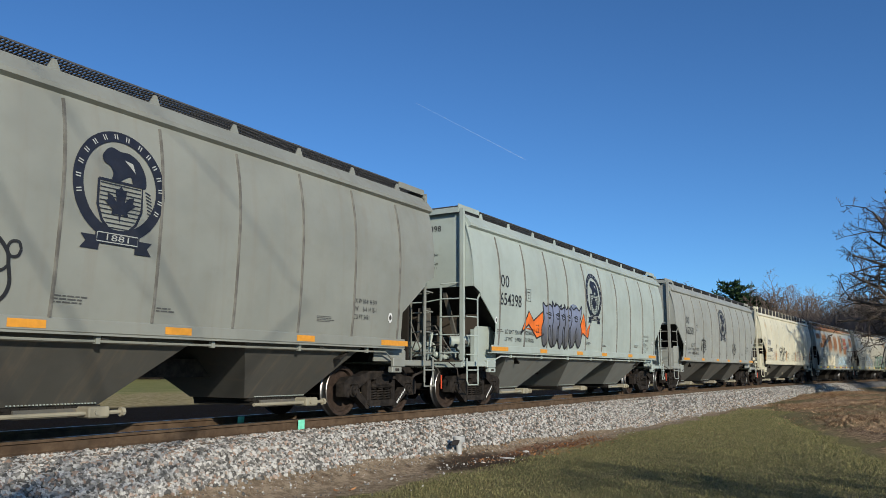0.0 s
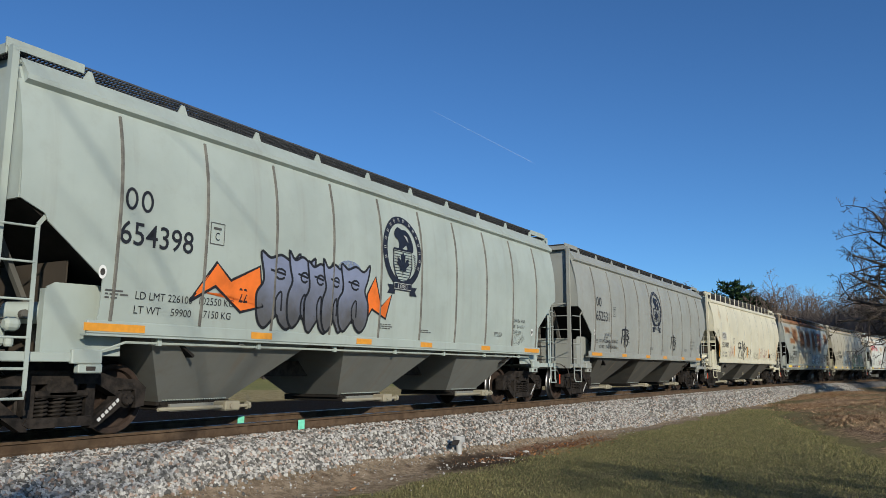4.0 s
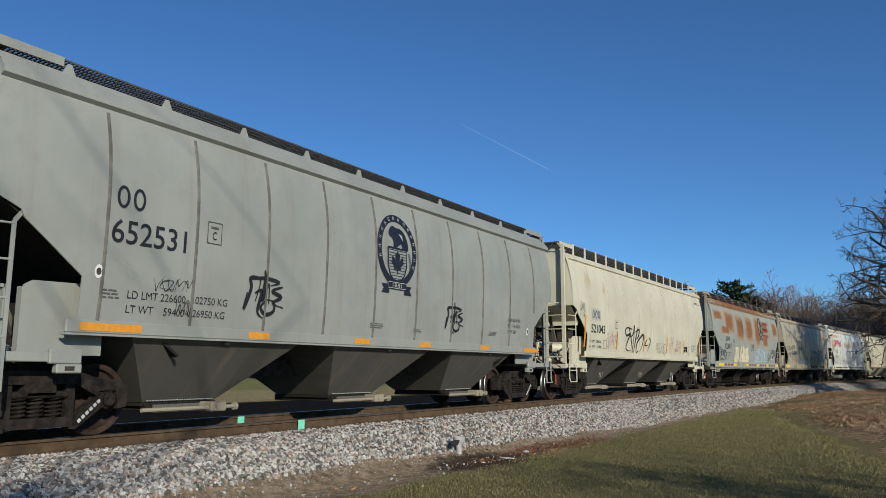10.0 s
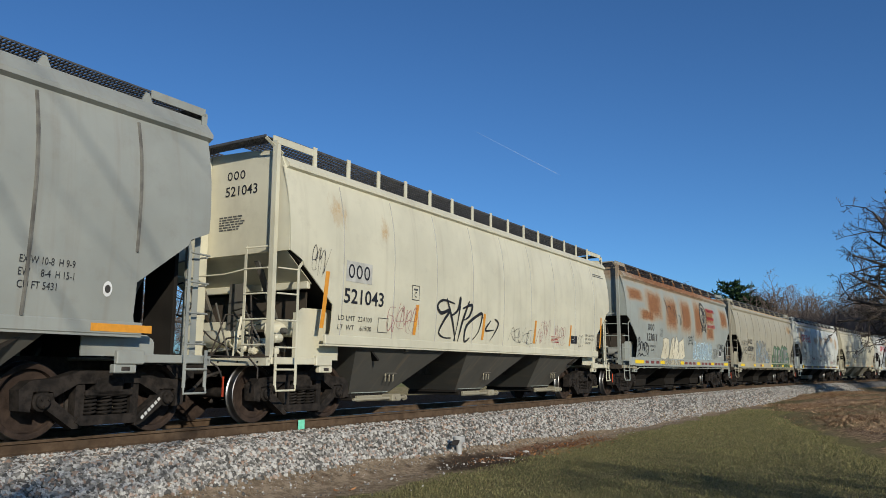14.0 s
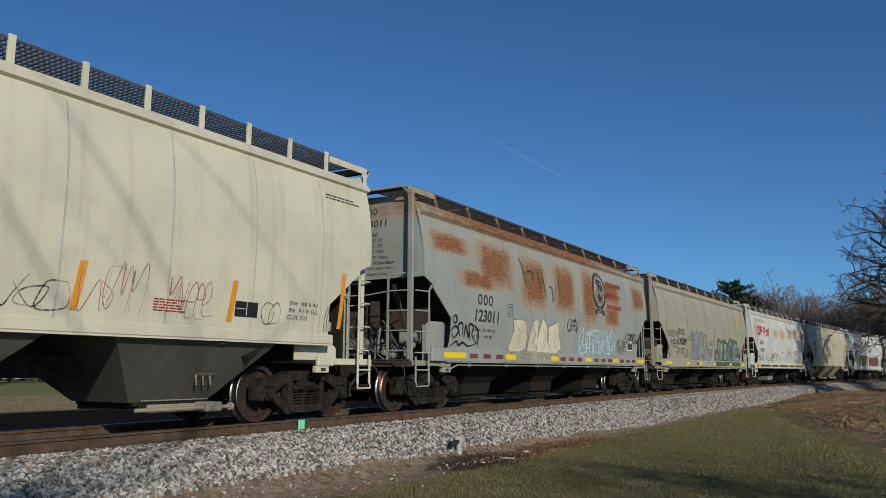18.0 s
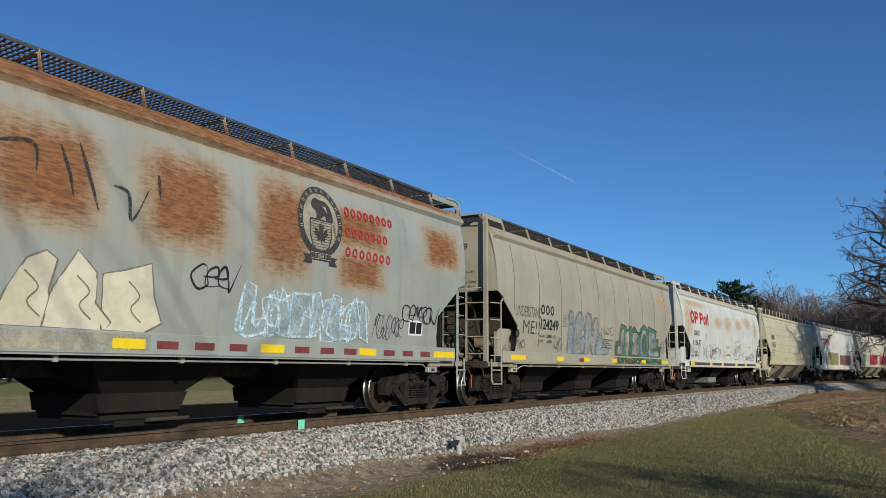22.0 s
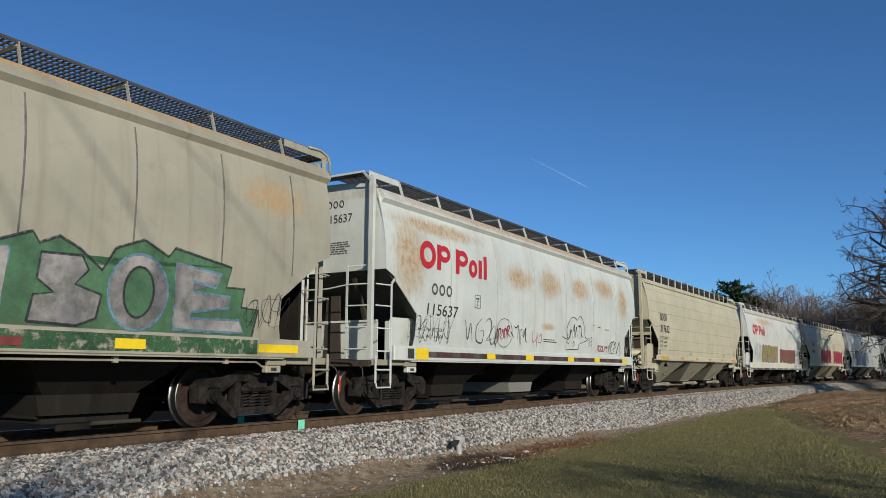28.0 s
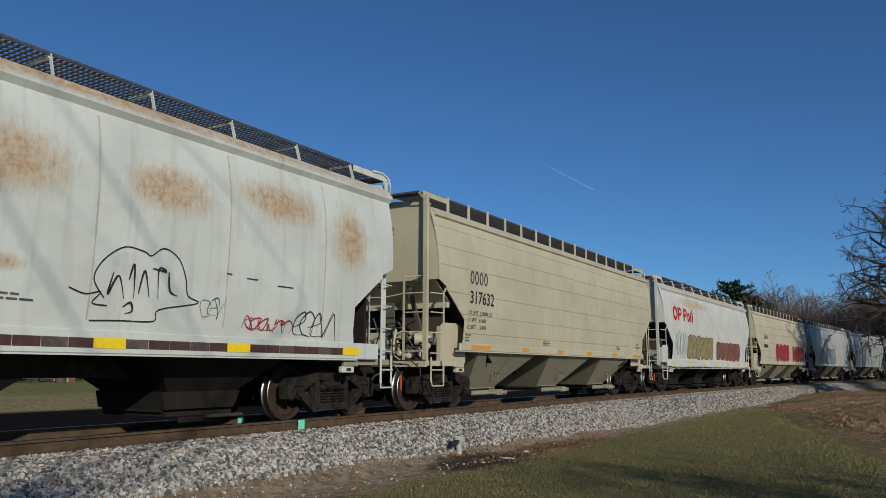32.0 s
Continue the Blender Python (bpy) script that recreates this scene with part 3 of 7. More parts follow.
def add_ends(car, paint, gear, kind, grime):
    """Posts, ladders, steps, platforms, coupler and brake gear at both ends."""
    for sx in (-1, 1):
        e = "front" if sx < 0 else "rear"
        x = sx * ((7.575 if sx < 0 else 7.50) if kind == "new" else 7.62 if sx < 0 else 7.55)
        for sy in (-1, 1):
            g = Geo()
            g.box(min(x, x - sx * .015), max(x, x - sx * .015), sy * 1.36 - .045, sy * 1.36 + .045, 1.02, 4.50)
            g.box(min(x, x - sx * .10), max(x, x - sx * .08), sy * 1.40 - .008, sy * 1.42 + .008, 1.02, 4.44)
            part("end_post", g, paint, car)
            # side ladder on the corner
            xs = sx * 7.20
            st = Geo().obox((xs, sy * 1.57, .60), (xs, sy * 1.57, 2.45), .05, .012, up=(0, 1, 0))
            st.obox((xs, sy * 1.57, 2.45), (xs + sx * -.06, sy * 1.60, 2.55), .05, .012, up=(0, 1, 0))
            lad = part("side_ladder", st, paint, car)
            for z in (1.18, 1.60, 2.02, 2.42):
                part("rung", ladder_rung((sx * 7.20, sy * 1.57, z), (sx * 7.60, sy * 1.50, z)), paint, lad)
            st = Geo().obox((sx * 7.60, sy * 1.52, .60), (sx * 7.60, sy * 1.52, 1.10), .05, .012, up=(0, 1, 0))
            lad = part("sill_step", st, paint, car)
            for z in (.52, .84):
                part("tread", Geo().tube([(sx * 7.20, sy * 1.57, .60 if z < .6 else z), (sx * 7.20, sy * 1.57, z), (sx * 7.60, sy * 1.55, z), (sx * 7.60, sy * 1.53, .60 if z < .6 else z)], .016, 6), paint, lad)
            # end ladder
            st = Geo().obox((sx * 7.70, sy * .90, 1.0), (sx * 7.70, sy * .90, 2.80), .05, .012, up=(1, 0, 0))
            lad = part("end_ladder", st, paint, car)
            for z in (1.22, 1.62, 2.02, 2.42):
                part("rung", ladder_rung((sx * 7.71, sy * .90, z), (sx * 7.68, sy * 1.36, z)), paint, lad)
            part("rung", ladder_rung((sx * 7.71, sy * .90, 2.76), (sx * 7.5, sy * 1.30, 2.80)), paint, lad)
        part("end_channel", Geo().box(min(sx * 7.48, sx * 7.70), max(sx * 7.48, sx * 7.70), .24, .50, 1.0, 4.46, .01), paint, car)
        part("end_rail", Geo().tube([(sx * 7.70, -.9, 2.42), (sx * 7.73, -.45, 2.36), (sx * 7.73, .45, 2.36), (sx * 7.70, .9, 2.42)], .013, 6), paint, car)
        g = Geo().box(min(sx * 6.4, sx * 7.72), max(sx * 6.4, sx * 7.72), -1.46, 1.46, .95, .99, .01)
        g.box(min(sx * 7.66, sx * 7.74), max(sx * 7.66, sx * 7.74), -1.46, 1.46, .90, 1.02)
        part("end_platform", g, paint if kind != "old" else P_GRIMESHADE, car)
        for i in range(7):
            part("platform_bolt", Geo().box(min(sx * 7.74, sx * 7.75), max(sx * 7.74, sx * 7.75), -1.3 + i * .43, -1.27 + i * .43, .945, .975), M_UNDER, car)
        # bolster web plates and jacking pads
        for sy in (-1, 1):
            top = 1.87 if sx < 0 else 1.30
            g = Geo().prism([(sx * 5.85, 1.0), (sx * 6.88, 1.0), (sx * 6.88, top - .08), (sx * 6.78, top - .02), (sx * 5.85, top)][::-sx], sy * 1.30 - .012, sy * 1.30 + .012)
            g.box(min(sx * 6.86, sx * 6.90), max(sx * 6.86, sx * 6.90), sy * 1.26 - .05, sy * 1.26 + .05, 1.0, top - .10)
            part("support_plate", g, paint, car)
            g = Geo().box(min(sx * 6.28, sx * 7.64), max(sx * 6.28, sx * 7.64), sy * 1.44 - .03, sy * 1.44 + .03, .92, 1.03, .01)
            g.box(min(sx * 6.22, sx * 6.62), max(sx * 6.22, sx * 6.62), sy * 1.47 - .035, sy * 1.47 + .035, .90, 1.07, .012)
            pad = part("jacking_pad", g, paint if kind != "old" else P_LOWSAND, car)
            g = Geo().box(min(sx * 6.2, sx * 6.52), max(sx * 6.2, sx * 6.52), sy * 1.44 - .05, sy * 1.44 + .05, .79, .90, .012)
            q = part("lift_lug", g, paint, pad)
            part("slot", Geo().box(min(sx * 6.30, sx * 6.42), max(sx * 6.30, sx * 6.42), sy * 1.492 - .004, sy * 1.492 + .004, .82, .87), M_UNDER, pad)
        low2 = P_GRIMESHADE if kind == "old" else P_LOWGREY
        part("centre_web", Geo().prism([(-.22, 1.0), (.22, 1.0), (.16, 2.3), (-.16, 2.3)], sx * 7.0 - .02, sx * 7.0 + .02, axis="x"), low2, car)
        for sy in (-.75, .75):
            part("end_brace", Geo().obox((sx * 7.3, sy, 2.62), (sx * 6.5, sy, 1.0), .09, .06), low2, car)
        if kind == "tall":
            q = [(sx * 7.43, -1.52, 2.71), (sx * 7.43, 1.52, 2.71), (sx * 6.80, 1.48, 2.27), (sx * 6.80, -1.48, 2.27)]
            g = Geo().add(q + [(a - sx * .02, b, z - .03) for a, b, z in q], [(0, 1, 2, 3), (7, 6, 5, 4), (0, 4, 5, 1), (1, 5, 6, 2), (2, 6, 7, 3), (3, 7, 4, 0)])
            part("slope_sheet", g, paint, car)
            part("slope_beam", Geo().box(min(sx * 6.78, sx * 6.86), max(sx * 6.78, sx * 6.86), -1.46, 1.46, 2.16, 2.28, .01), paint, car)
            part("cross_beam", Geo().box(min(sx * 6.86, sx * 6.92), max(sx * 6.86, sx * 6.92), -1.2, 1.2, 1.50, 1.66, .01), paint, car)
        if sx > 0:
            # near-black plates added to close the see-through rear recess
            part("recess_filler", Geo().box(7.28, 7.30, -.50, .95, 1.0, 2.66), P_SLOPE, car)
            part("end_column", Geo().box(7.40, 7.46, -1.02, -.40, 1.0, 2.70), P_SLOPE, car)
        if kind != "tall" and not gear and sx < 0:
            g = Geo().box(-6.99, -6.97, -1.10, 1.10, 1.0, 1.80)
            g.box(-7.03, -6.97, -1.10, 1.10, 1.76, 1.80)
            part("bulkhead_plate", g, paint, car)
        else:
            # dark plate added to block the sky below the slope and keep the recess dark
            part("bulkhead_plate", Geo().box(min(sx * 6.58, sx * 6.60), max(sx * 6.58, sx * 6.60), -1.22, 1.22, 1.0, 2.14), P_GRIMESHADE, car)
        part("coupler", shared("coupler_" + e, lambda: coupler(sx), M_TRUCK, 40), M_TRUCK, car, "rusty knuckle coupler")
        part("air_hose", shared("air_hose_" + e, lambda: Geo().tube([(sx * 7.6, -.35, .80), (sx * 7.95, -.36, .72), (sx * 8.15, -.33, .52), (sx * 8.32, -.25, .45)], .028, 8), M_UNDER, True), M_UNDER, car, "black rubber brake hose")
        part("uncoupling_lever", shared("lever_" + e, lambda: Geo().tube([(sx * 8.1, -.12, 1.0), (sx * 7.85, -.3, 1.06), (sx * 7.85, -1.2, 1.02), (sx * 7.9, -1.45, .86), (sx * 7.95, -1.5, .70)], .013, 6), M_UNDER, True), M_UNDER, car)
        if sx > 0:
            part("lever_tag", Geo().box(7.935, 7.955, -1.52, -1.50, .46, .74), M_HOSE, car, "bright red lever handle")
        if sx < 0 and gear:
            g = Geo().lathe([(0, -.50), (.11, -.48), (.155, -.42), (.155, .42), (.11, .48), (0, .50)], 20)
            g.moved(pose(-6.95, .25, 1.36))
            part("air_reservoir", g, grime if kind == "old" else paint, car, "round brake air reservoir", smooth=40)
            g = Geo().lathe([(0, -.35), (.11, -.34), (.13, -.28), (.13, .28), (0, .3)], 16)
            g.moved(pose(-6.85, -.95, 1.50) @ pose(0, 0, 0, 0, 0, 30))
            part("brake_cylinder", g, grime if kind == "old" else paint, car, smooth=40)
            rng = random.Random(7)
            valve = part("control_valve", Geo().box(-7.30, -7.12, -.98, -.60, 1.10, 1.34, .03), grime if kind == "old" else paint, car, "cast brake control valve")
            for i in range(8):
                cx, cy, cz = -7.2 + rng.uniform(-.14, .2), -.75 + rng.uniform(-.4, .4), 1.12 + rng.uniform(0, .40)
                rr = rng.uniform(.045, .085)
                part("valve_cap", Geo().lathe([(0, -rr), (rr * .8, -rr), (rr, -rr * .6), (rr, rr * .6), (rr * .6, rr), (0, rr)], 12).moved(pose(cx, cy, cz, rng.choice((0, 90)), 0, rng.choice((0, 90)))), rng.choice((grime, grime, P_LOWGREY)), valve)
            part("lever_beam", Geo().obox((-7.35, -1.1, 1.24), (-6.9, .7, 1.16), .10, .05), grime, car)
            part("bell_crank", Geo().obox((-7.3, -.30, 1.10), (-7.22, -.36, 1.72), .09, .04), grime, car)
            part("brake_chain", Geo().tube([(-7.55, .55, 1.75), (-7.35, .2, 1.35), (-7.1, -.2, 1.12)], .014, 5), M_UNDER, car)
            part("step_grate", Geo().box(-7.70, -7.35, -1.40, -.5, 1.03, 1.05), P_GRIMESHADE, car)
            for i in range(9):
                ya, yb = rng.uniform(-1.2, .3), rng.uniform(-1.2, .6)
                part("brake_pipe", Geo().tube([(-7.35, ya, 1.05), (-7.3, (ya + yb) / 2, 1.25 + .1 * i), (-7.0, yb, 1.35 + .08 * i)], .016, 6), rng.choice((grime, P_LOWGREY, M_UNDER)), car)
            g = Geo().tube([(-7.72 + .0, .55 + .28 * math.cos(a), 2.0 + .28 * math.sin(a)) for a in [i * math.tau / 20 for i in range(21)]], .014, 6)
            for i in range(4):
                a = i * math.tau / 4 + .3
                g.tube([(-7.72, .55, 2.0), (-7.72, .55 + .28 * math.cos(a), 2.0 + .28 * math.sin(a))], .01, 5)
            part("hand_brake_wheel", g, M_UNDER, car, "spoked hand brake wheel")


def add_running_gear(car, marked=False):
    fr = shared("side_frame", side_frame, M_TRUCK, 35)
    sp = shared("spring", spring_nest, M_TRUCK, True)
    wh = shared("wheel", wheel, M_WHEEL, 35)
    td = shared("tread", tread, M_TREAD, 35)
    cap = shared("bearing_cap", bearing_cap, M_TRUCK, 35)
    ax = shared("axle", lambda: Geo().tube([(0, -1.0, 0), (0, 1.0, 0)], .085, 14), M_TRUCK, True)
    bo = shared("bolster", lambda: Geo().box(-.2, .2, -1.12, 1.12, .50, .74, .03), M_TRUCK)
    for sx in (-1, 1):
        cx = sx * 6.44
        part("truck_bolster", bo, M_TRUCK, car, "cast steel bolster", at=pose(cx, 0, 0))
        for sy in (-1, 1):
            f = part("side_frame", fr, M_TRUCK, car, "heavy cast steel truck frame", at=pose(cx, 0, 0, 0, 0, 0 if sy < 0 else 180))
            part("spring", sp, M_TRUCK, f, "coil springs")
            for k in (-1, 1):
                part("bearing_cap", cap, M_TRUCK, f, at=pose(k * .889, 0, .457))
            if sy < 0 and marked:
                g = Geo()
                for i in range(6):
                    u = i / 6
                    g.obox((.50 + .30 * u, -1.092, .20 + .27 * u), (.50 + .30 * u + .034, -1.092, .20 + .27 * u + .031), .004, .040, up=(-.67, 0, .74))
                part("frame_marking", g, M_WHITEPAINT, f, "row of small white painted marks", kind="stuff")
            for k in (-1, 1):
                part("brake_shoe", shared("brake_shoe", lambda: Geo().box(-.035, .035, -.86, -.66, .25, .60, .02), M_UNDER), M_UNDER, f, at=pose(k * .395, 0, 0))
        for k in (-1, 1):
            w = part("wheelset", ax, M_TRUCK, car, "steel axle with two rust-brown wheels", at=pose(cx + k * .889, 0, .457))
            for sy in (-1, 1):
                q = part("wheel", wh, M_WHEEL, w, "rust-brown wheel plate", at=pose(0, sy * .755, 0, 0, 0, 0 if sy < 0 else 180))
                part("wheel_rim", td, M_TREAD, w, "bright worn steel rim", at=pose(0, sy * .755, 0, 0, 0, 0 if sy < 0 else 180))
            WHEELSETS.append((w, cx + k * .889))


def hopper_car(label, centre, paint, kind="new", ribs=(), gear=True, low=None, bays=3, seams=(), pipe=True):
    """A covered grain hopper; centre: metres along the train."""
    car = tagged(new("hopper_car"), label, "hopper wagon", "wagons of the freight train")
    CARS.append((car, centre))
    low = low or paint
    for side in (-1, 1):
        part("side_wall", side_sheet(side), paint, car, smooth=40)
    part("roof", roof_sheet(kind), paint, car, smooth=25)
    for sx in (-1, 1):
        part("end_wall", end_panel(sx), paint, car)
        # end slopes share the wall paint; their shade is put into darker materials
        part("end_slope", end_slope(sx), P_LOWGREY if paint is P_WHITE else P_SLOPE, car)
    for x in ribs:
        part("side_rib", rib(x, 1.42 if abs(x) < 6.3 else 2.3 if abs(x) < 6.75 else 2.75, 4.02 if kind != "old" else 3.94, *((.048, .022) if kind == "new" else (.030, .008))), M_SEAM if kind == "new" or paint is P_TAN else M_SEAM2, car, "dirty raised weld seam")
    for z in seams:
        hl = half_length(z) - .05
        part("side_seam", seam_along(z, -hl, hl), paint, car)
    # side sill
    for sy in (-1, 1):
        if kind == "old":
            g = Geo().box(-7.1, 7.1, sy * 1.555 - .03, sy * 1.555 + .03, 1.02, 1.30, .012)
            g.box(-6.5, 6.5, sy * 1.50 - .07, sy * 1.50 + .07, 1.0, 1.03)
        else:
            g = Geo().box(-6.5, 6.5, sy * 1.545 - .028, sy * 1.545 + .028, 1.26, 1.42, .012)
            g.box(-6.5, 6.5, sy * 1.50 - .06, sy * 1.50 + .06, 1.235, 1.26)
        part("side_sill", g, paint, car)
    zp = 1.17 if kind != "old" else .95
    g = Geo().tube([(-6.2, -1.40, zp - .12), (-5.9, -1.47, zp), (6.0, -1.47, zp), (6.3, -1.40, zp - .12)], .017, 6)
    for i in range(7):
        g.box(-5.4 + i * 1.8 - .03, -5.4 + i * 1.8 + .03, -1.50, -1.44, zp - .03, zp + .09)
    if pipe:
        part("brake_line_pipe", g, paint, car)
    part("centre_sill", Geo().box(-7.5, 7.5, -.2, .2, .72, 1.0), M_UNDER, car)
    # hoppers
    if bays == 3:
        for cx in (-4.05, 0.0, 4.05):
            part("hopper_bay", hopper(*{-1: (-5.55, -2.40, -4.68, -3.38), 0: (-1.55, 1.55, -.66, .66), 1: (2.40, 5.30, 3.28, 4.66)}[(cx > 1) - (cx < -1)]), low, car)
            part("bay_stiffener", Geo().obox((cx + .1, -1.475, 1.20), (cx + .1, -1.49, 1.25), .10, .03), low, car)
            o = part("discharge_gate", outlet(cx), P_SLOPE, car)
            part("gate_rod", gate_rod(cx), P_LOWSAND, o)
            part("gate_beam", Geo().box(cx - .55, cx + .62, -.80, -.74, .24, .35, .01), P_LOWSAND if kind == "tall" else low, o)
            rv = Geo()
            for i in range(26):
                x = cx - .58 + i * 1.16 / 25
                rv.box(x - .007, x + .007, -.700, -.672, .395, .409)
            part("bolt_row", rv, P_PALE, o, kind="stuff")
            if kind == "tall":
                lt = part("latch_plate", Geo().obox((cx + .05, -.98, .80), (cx + .40, -.98, .80), .05, .14, up=(0, .7, .7)), P_LOWGREY, o)
                for i in range(3):
                    part("latch_lever", Geo().tube([(cx + .08 + i * .13, -1.0, .86), (cx + .05 + i * .13, -1.02, .72), (cx + .10 + i * .13, -.98, .62)], .016, 6), P_LOWSAND, lt)
    else:
        for cx in (-3.8, 0.0, 3.8):
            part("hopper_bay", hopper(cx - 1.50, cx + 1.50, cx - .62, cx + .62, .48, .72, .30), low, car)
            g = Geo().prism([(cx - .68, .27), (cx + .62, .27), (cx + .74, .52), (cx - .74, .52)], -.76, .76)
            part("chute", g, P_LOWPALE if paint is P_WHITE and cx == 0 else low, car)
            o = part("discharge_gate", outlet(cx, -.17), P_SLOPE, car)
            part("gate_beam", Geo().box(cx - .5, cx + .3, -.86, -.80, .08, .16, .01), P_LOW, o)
            part("gate_rod", Geo().tube([(cx - .1, -.95, .16), (cx + .62, -.95, .16)], .028), P_GRIMESHADE, o)
    # running boards on the roof
    gr = shared("grating_" + kind, lambda: grating(14.9, .92, .055 if kind == "new" else .075), M_MESH)
    for sy in (-1, 1):
        part("running_board", gr, M_MESH, car, "open steel grating walkway", at=pose(0, sy * .80, 4.62 if kind == "tall" else 4.60))
        n = 15 if kind == "tall" else 10
        for i in range(n):
            x = -6.55 + 13.1 * i / (n - 1)
            if kind == "new":
                g = Geo().prism([(x - .10, 4.38), (x + .10, 4.38), (x + .025, 4.535), (x - .025, 4.535)], sy * 1.30 - .012, sy * 1.30 + .012)
            elif kind == "tall":
                g = Geo().box(x - .045, x + .045, sy * 1.27 - .012, sy * 1.27 + .012, 4.24, 4.66)
            else:
                g = Geo().obox((x, sy * 1.36, 4.26), (x, sy * 1.25, 4.60), .05, .012, up=(1, 0, 0))
                g.obox((x, sy * 1.25, 4.565), (x, sy * .78, 4.565), .04, .03)
            part("board_bracket", g, paint, car)
        for sx in (-1, 1):
            part("board_end_plate", Geo().box(min(sx * 6.62, sx * 7.6), max(sx * 6.62, sx * (7.56 if kind == "new" else 7.7)), sy * 1.29 - .008, sy * 1.29 + .008, 4.49, 4.605), paint, car)
        if kind != "new":
            part("board_edge", Geo().box(-7.45, 7.45, sy * 1.262 - .008, sy * 1.262 + .008, 4.59, 4.625), M_MESH, car)
    part("hatch_cover", Geo().box(-6.9, 6.9, -.32, .32, 4.44, 4.58, .04), paint, car)
    ex, ez = (7.60, 4.53) if kind == "new" else (7.78, 4.57)
    for sx in (-1, 1):
        part("end_running_board", shared("end_grating", lambda: grating(2.5, .30), M_MESH), M_MESH, car, at=pose(sx * (ex - .17), 0, ez, 0, 0, 90))
        tri = Geo().prism([(sx * 7.46, ez), (sx * ex, ez), (sx * ex, ez - .05), (sx * 7.56, 4.27), (sx * 7.46, 4.27)][::sx], .36, .38)
        part("board_gusset", tri, paint, car)
        part("end_board_edge", Geo().box(min(sx * (ex - .02), sx * ex), max(sx * (ex - .02), sx * ex), -1.30, .38, ez - (.12 if kind == "new" else .04), ez), paint if kind != "tall" else M_MESH, car)
        for sy in (-1, 1):
            g = Geo().obox((sx * (ex - .01), sy * 1.29, ez - .04), (sx * 7.47, sy * 1.40, 4.30), .05, .012, up=(1, 0, 0))
            part("corner_strap", g, paint, car)
            if kind == "old" and sx > 0:
                arc = [(7.20, 4.61), (7.50, 4.63), (7.68, 4.58), (7.77, 4.46), (7.78, 4.22)]
                part("roof_grab_rail", Geo().tube([(x, sy * 1.31, z) for x, z in arc], .022, 7), paint, car, smooth=True)
    add_ends(car, paint, gear, kind, (P_GEAR if paint is P_TAN else P_LOWPALE) if kind == 'old' else paint)
    add_running_gear(car, kind == "new")
    return car


P_GREY = car_paint("warm_grey_wagon_paint", (0.235, 0.243, 0.213), 0.25)
P_PALE = car_paint("pale_grey_green_wagon_paint", (0.358, 0.408, 0.372), 0.2)
P_GREY2 = car_paint("mid_grey_wagon_paint", (0.29, 0.302, 0.275), 0.3)
P_CREAM = car_paint("cream_wagon_paint", (0.60, 0.57, 0.435), 0.22, rust=[(-6.25, 3.5, .22, .24), (-4.9, 3.42, .12, .2)], tone=0.85)
P_RUSTY = car_paint("rust_eaten_grey_paint", (0.315, 0.337, 0.305), 0.35, rust=[(-6.4, 3.52, .72, .20), (-4.37, 3.28, .82, .46), (-2.2, 3.08, .70, .58), (-.15, 3.1, .68, .60), (1.75, 3.05, .55, .72), (3.7, 3.3, .70, .32), (3.75, 2.55, .60, .28), (6.5, 3.35, .62, .38), (-5.2, 2.85, .8, .18), (-1.8, 4.27, 5.6, .26), (5, 4.28, 2.6, .14)])
P_TAN = car_paint("grey_tan_wagon_paint", (0.375, 0.348, 0.265), 0.4, rust=[(6.2, 3.48, .7, .26), (0, 4.25, 7.3, .06)], tone=0.5)
P_WHITE = car_paint("dirty_white_wagon_paint", (0.58, 0.605, 0.56), 0.25, rust=[(-6.6, 3.05, .55, .75), (-1.75, 3.10, .72, .28), (.2, 3.15, .68, .38), (2.35, 3.2, .62, .30), (0, 1.98, .4, .10), (4.4, 3.4, .8, .28), (6.2, 3.1, .45, .5), (-5.5, 3.75, 1.6, .16), (0, 4.22, 7.3, .10)], tone=0.35)
P_SAND = car_paint("sand_coloured_wagon_paint", (0.50, 0.46, 0.33), 0.2)
P_WHITE2 = car_paint("off_white_wagon_paint", (0.58, 0.59, 0.55), 0.3, rust=[(0, 4.2, 7.3, .08), (-3, 3.7, 2, .2)], tone=0.6)
P_BEIGE = car_paint("beige_wagon_paint", (0.50, 0.46, 0.34), 0.3)
P_FAR = car_paint("blue_grey_wagon_paint", (0.38, 0.39, 0.37), 0.35)
# Grimy copies of two wagon paints, darkened further as under-body shade
P_LOWGREY = car_paint("grimed_shade_grey_paint", (0.110, 0.106, 0.094), 0.6, dull=True)
P_LOWPALE = car_paint("grimed_shade_pale_paint", (0.20, 0.205, 0.188), 0.5, dull=True)
P_GEAR = car_paint("rust_brown_gear", (0.155, 0.112, 0.078), 0.5, stain=(0.07, 0.045, 0.03), dull=True)
P_LOWSAND = car_paint("road_grimed_sand_paint", (0.30, 0.275, 0.205), 0.5, dull=True)
# Brown grime, taken darker to put shade into the wagon ends
P_GRIMESHADE = car_paint("brown_grime_and_shade", (0.060, 0.050, 0.040), 0.5, stain=(0.075, 0.055, 0.04), dull=True)
# Slope sheets: some grime, but mostly end-recess shade put into the colour
P_SLOPE = car_paint("shaded_grimy_slope_sheet", (0.022, 0.020, 0.018), 0.4, stain=(0.04, 0.032, 0.025), dull=True)
# Old wagons' sooty bays; the near-black also carries the shade under the sill
P_LOW = car_paint("sooty_shade_hopper_paint", (0.020, 0.0175, 0.015), 0.4, stain=(0.04, 0.032, 0.024), dull=True)

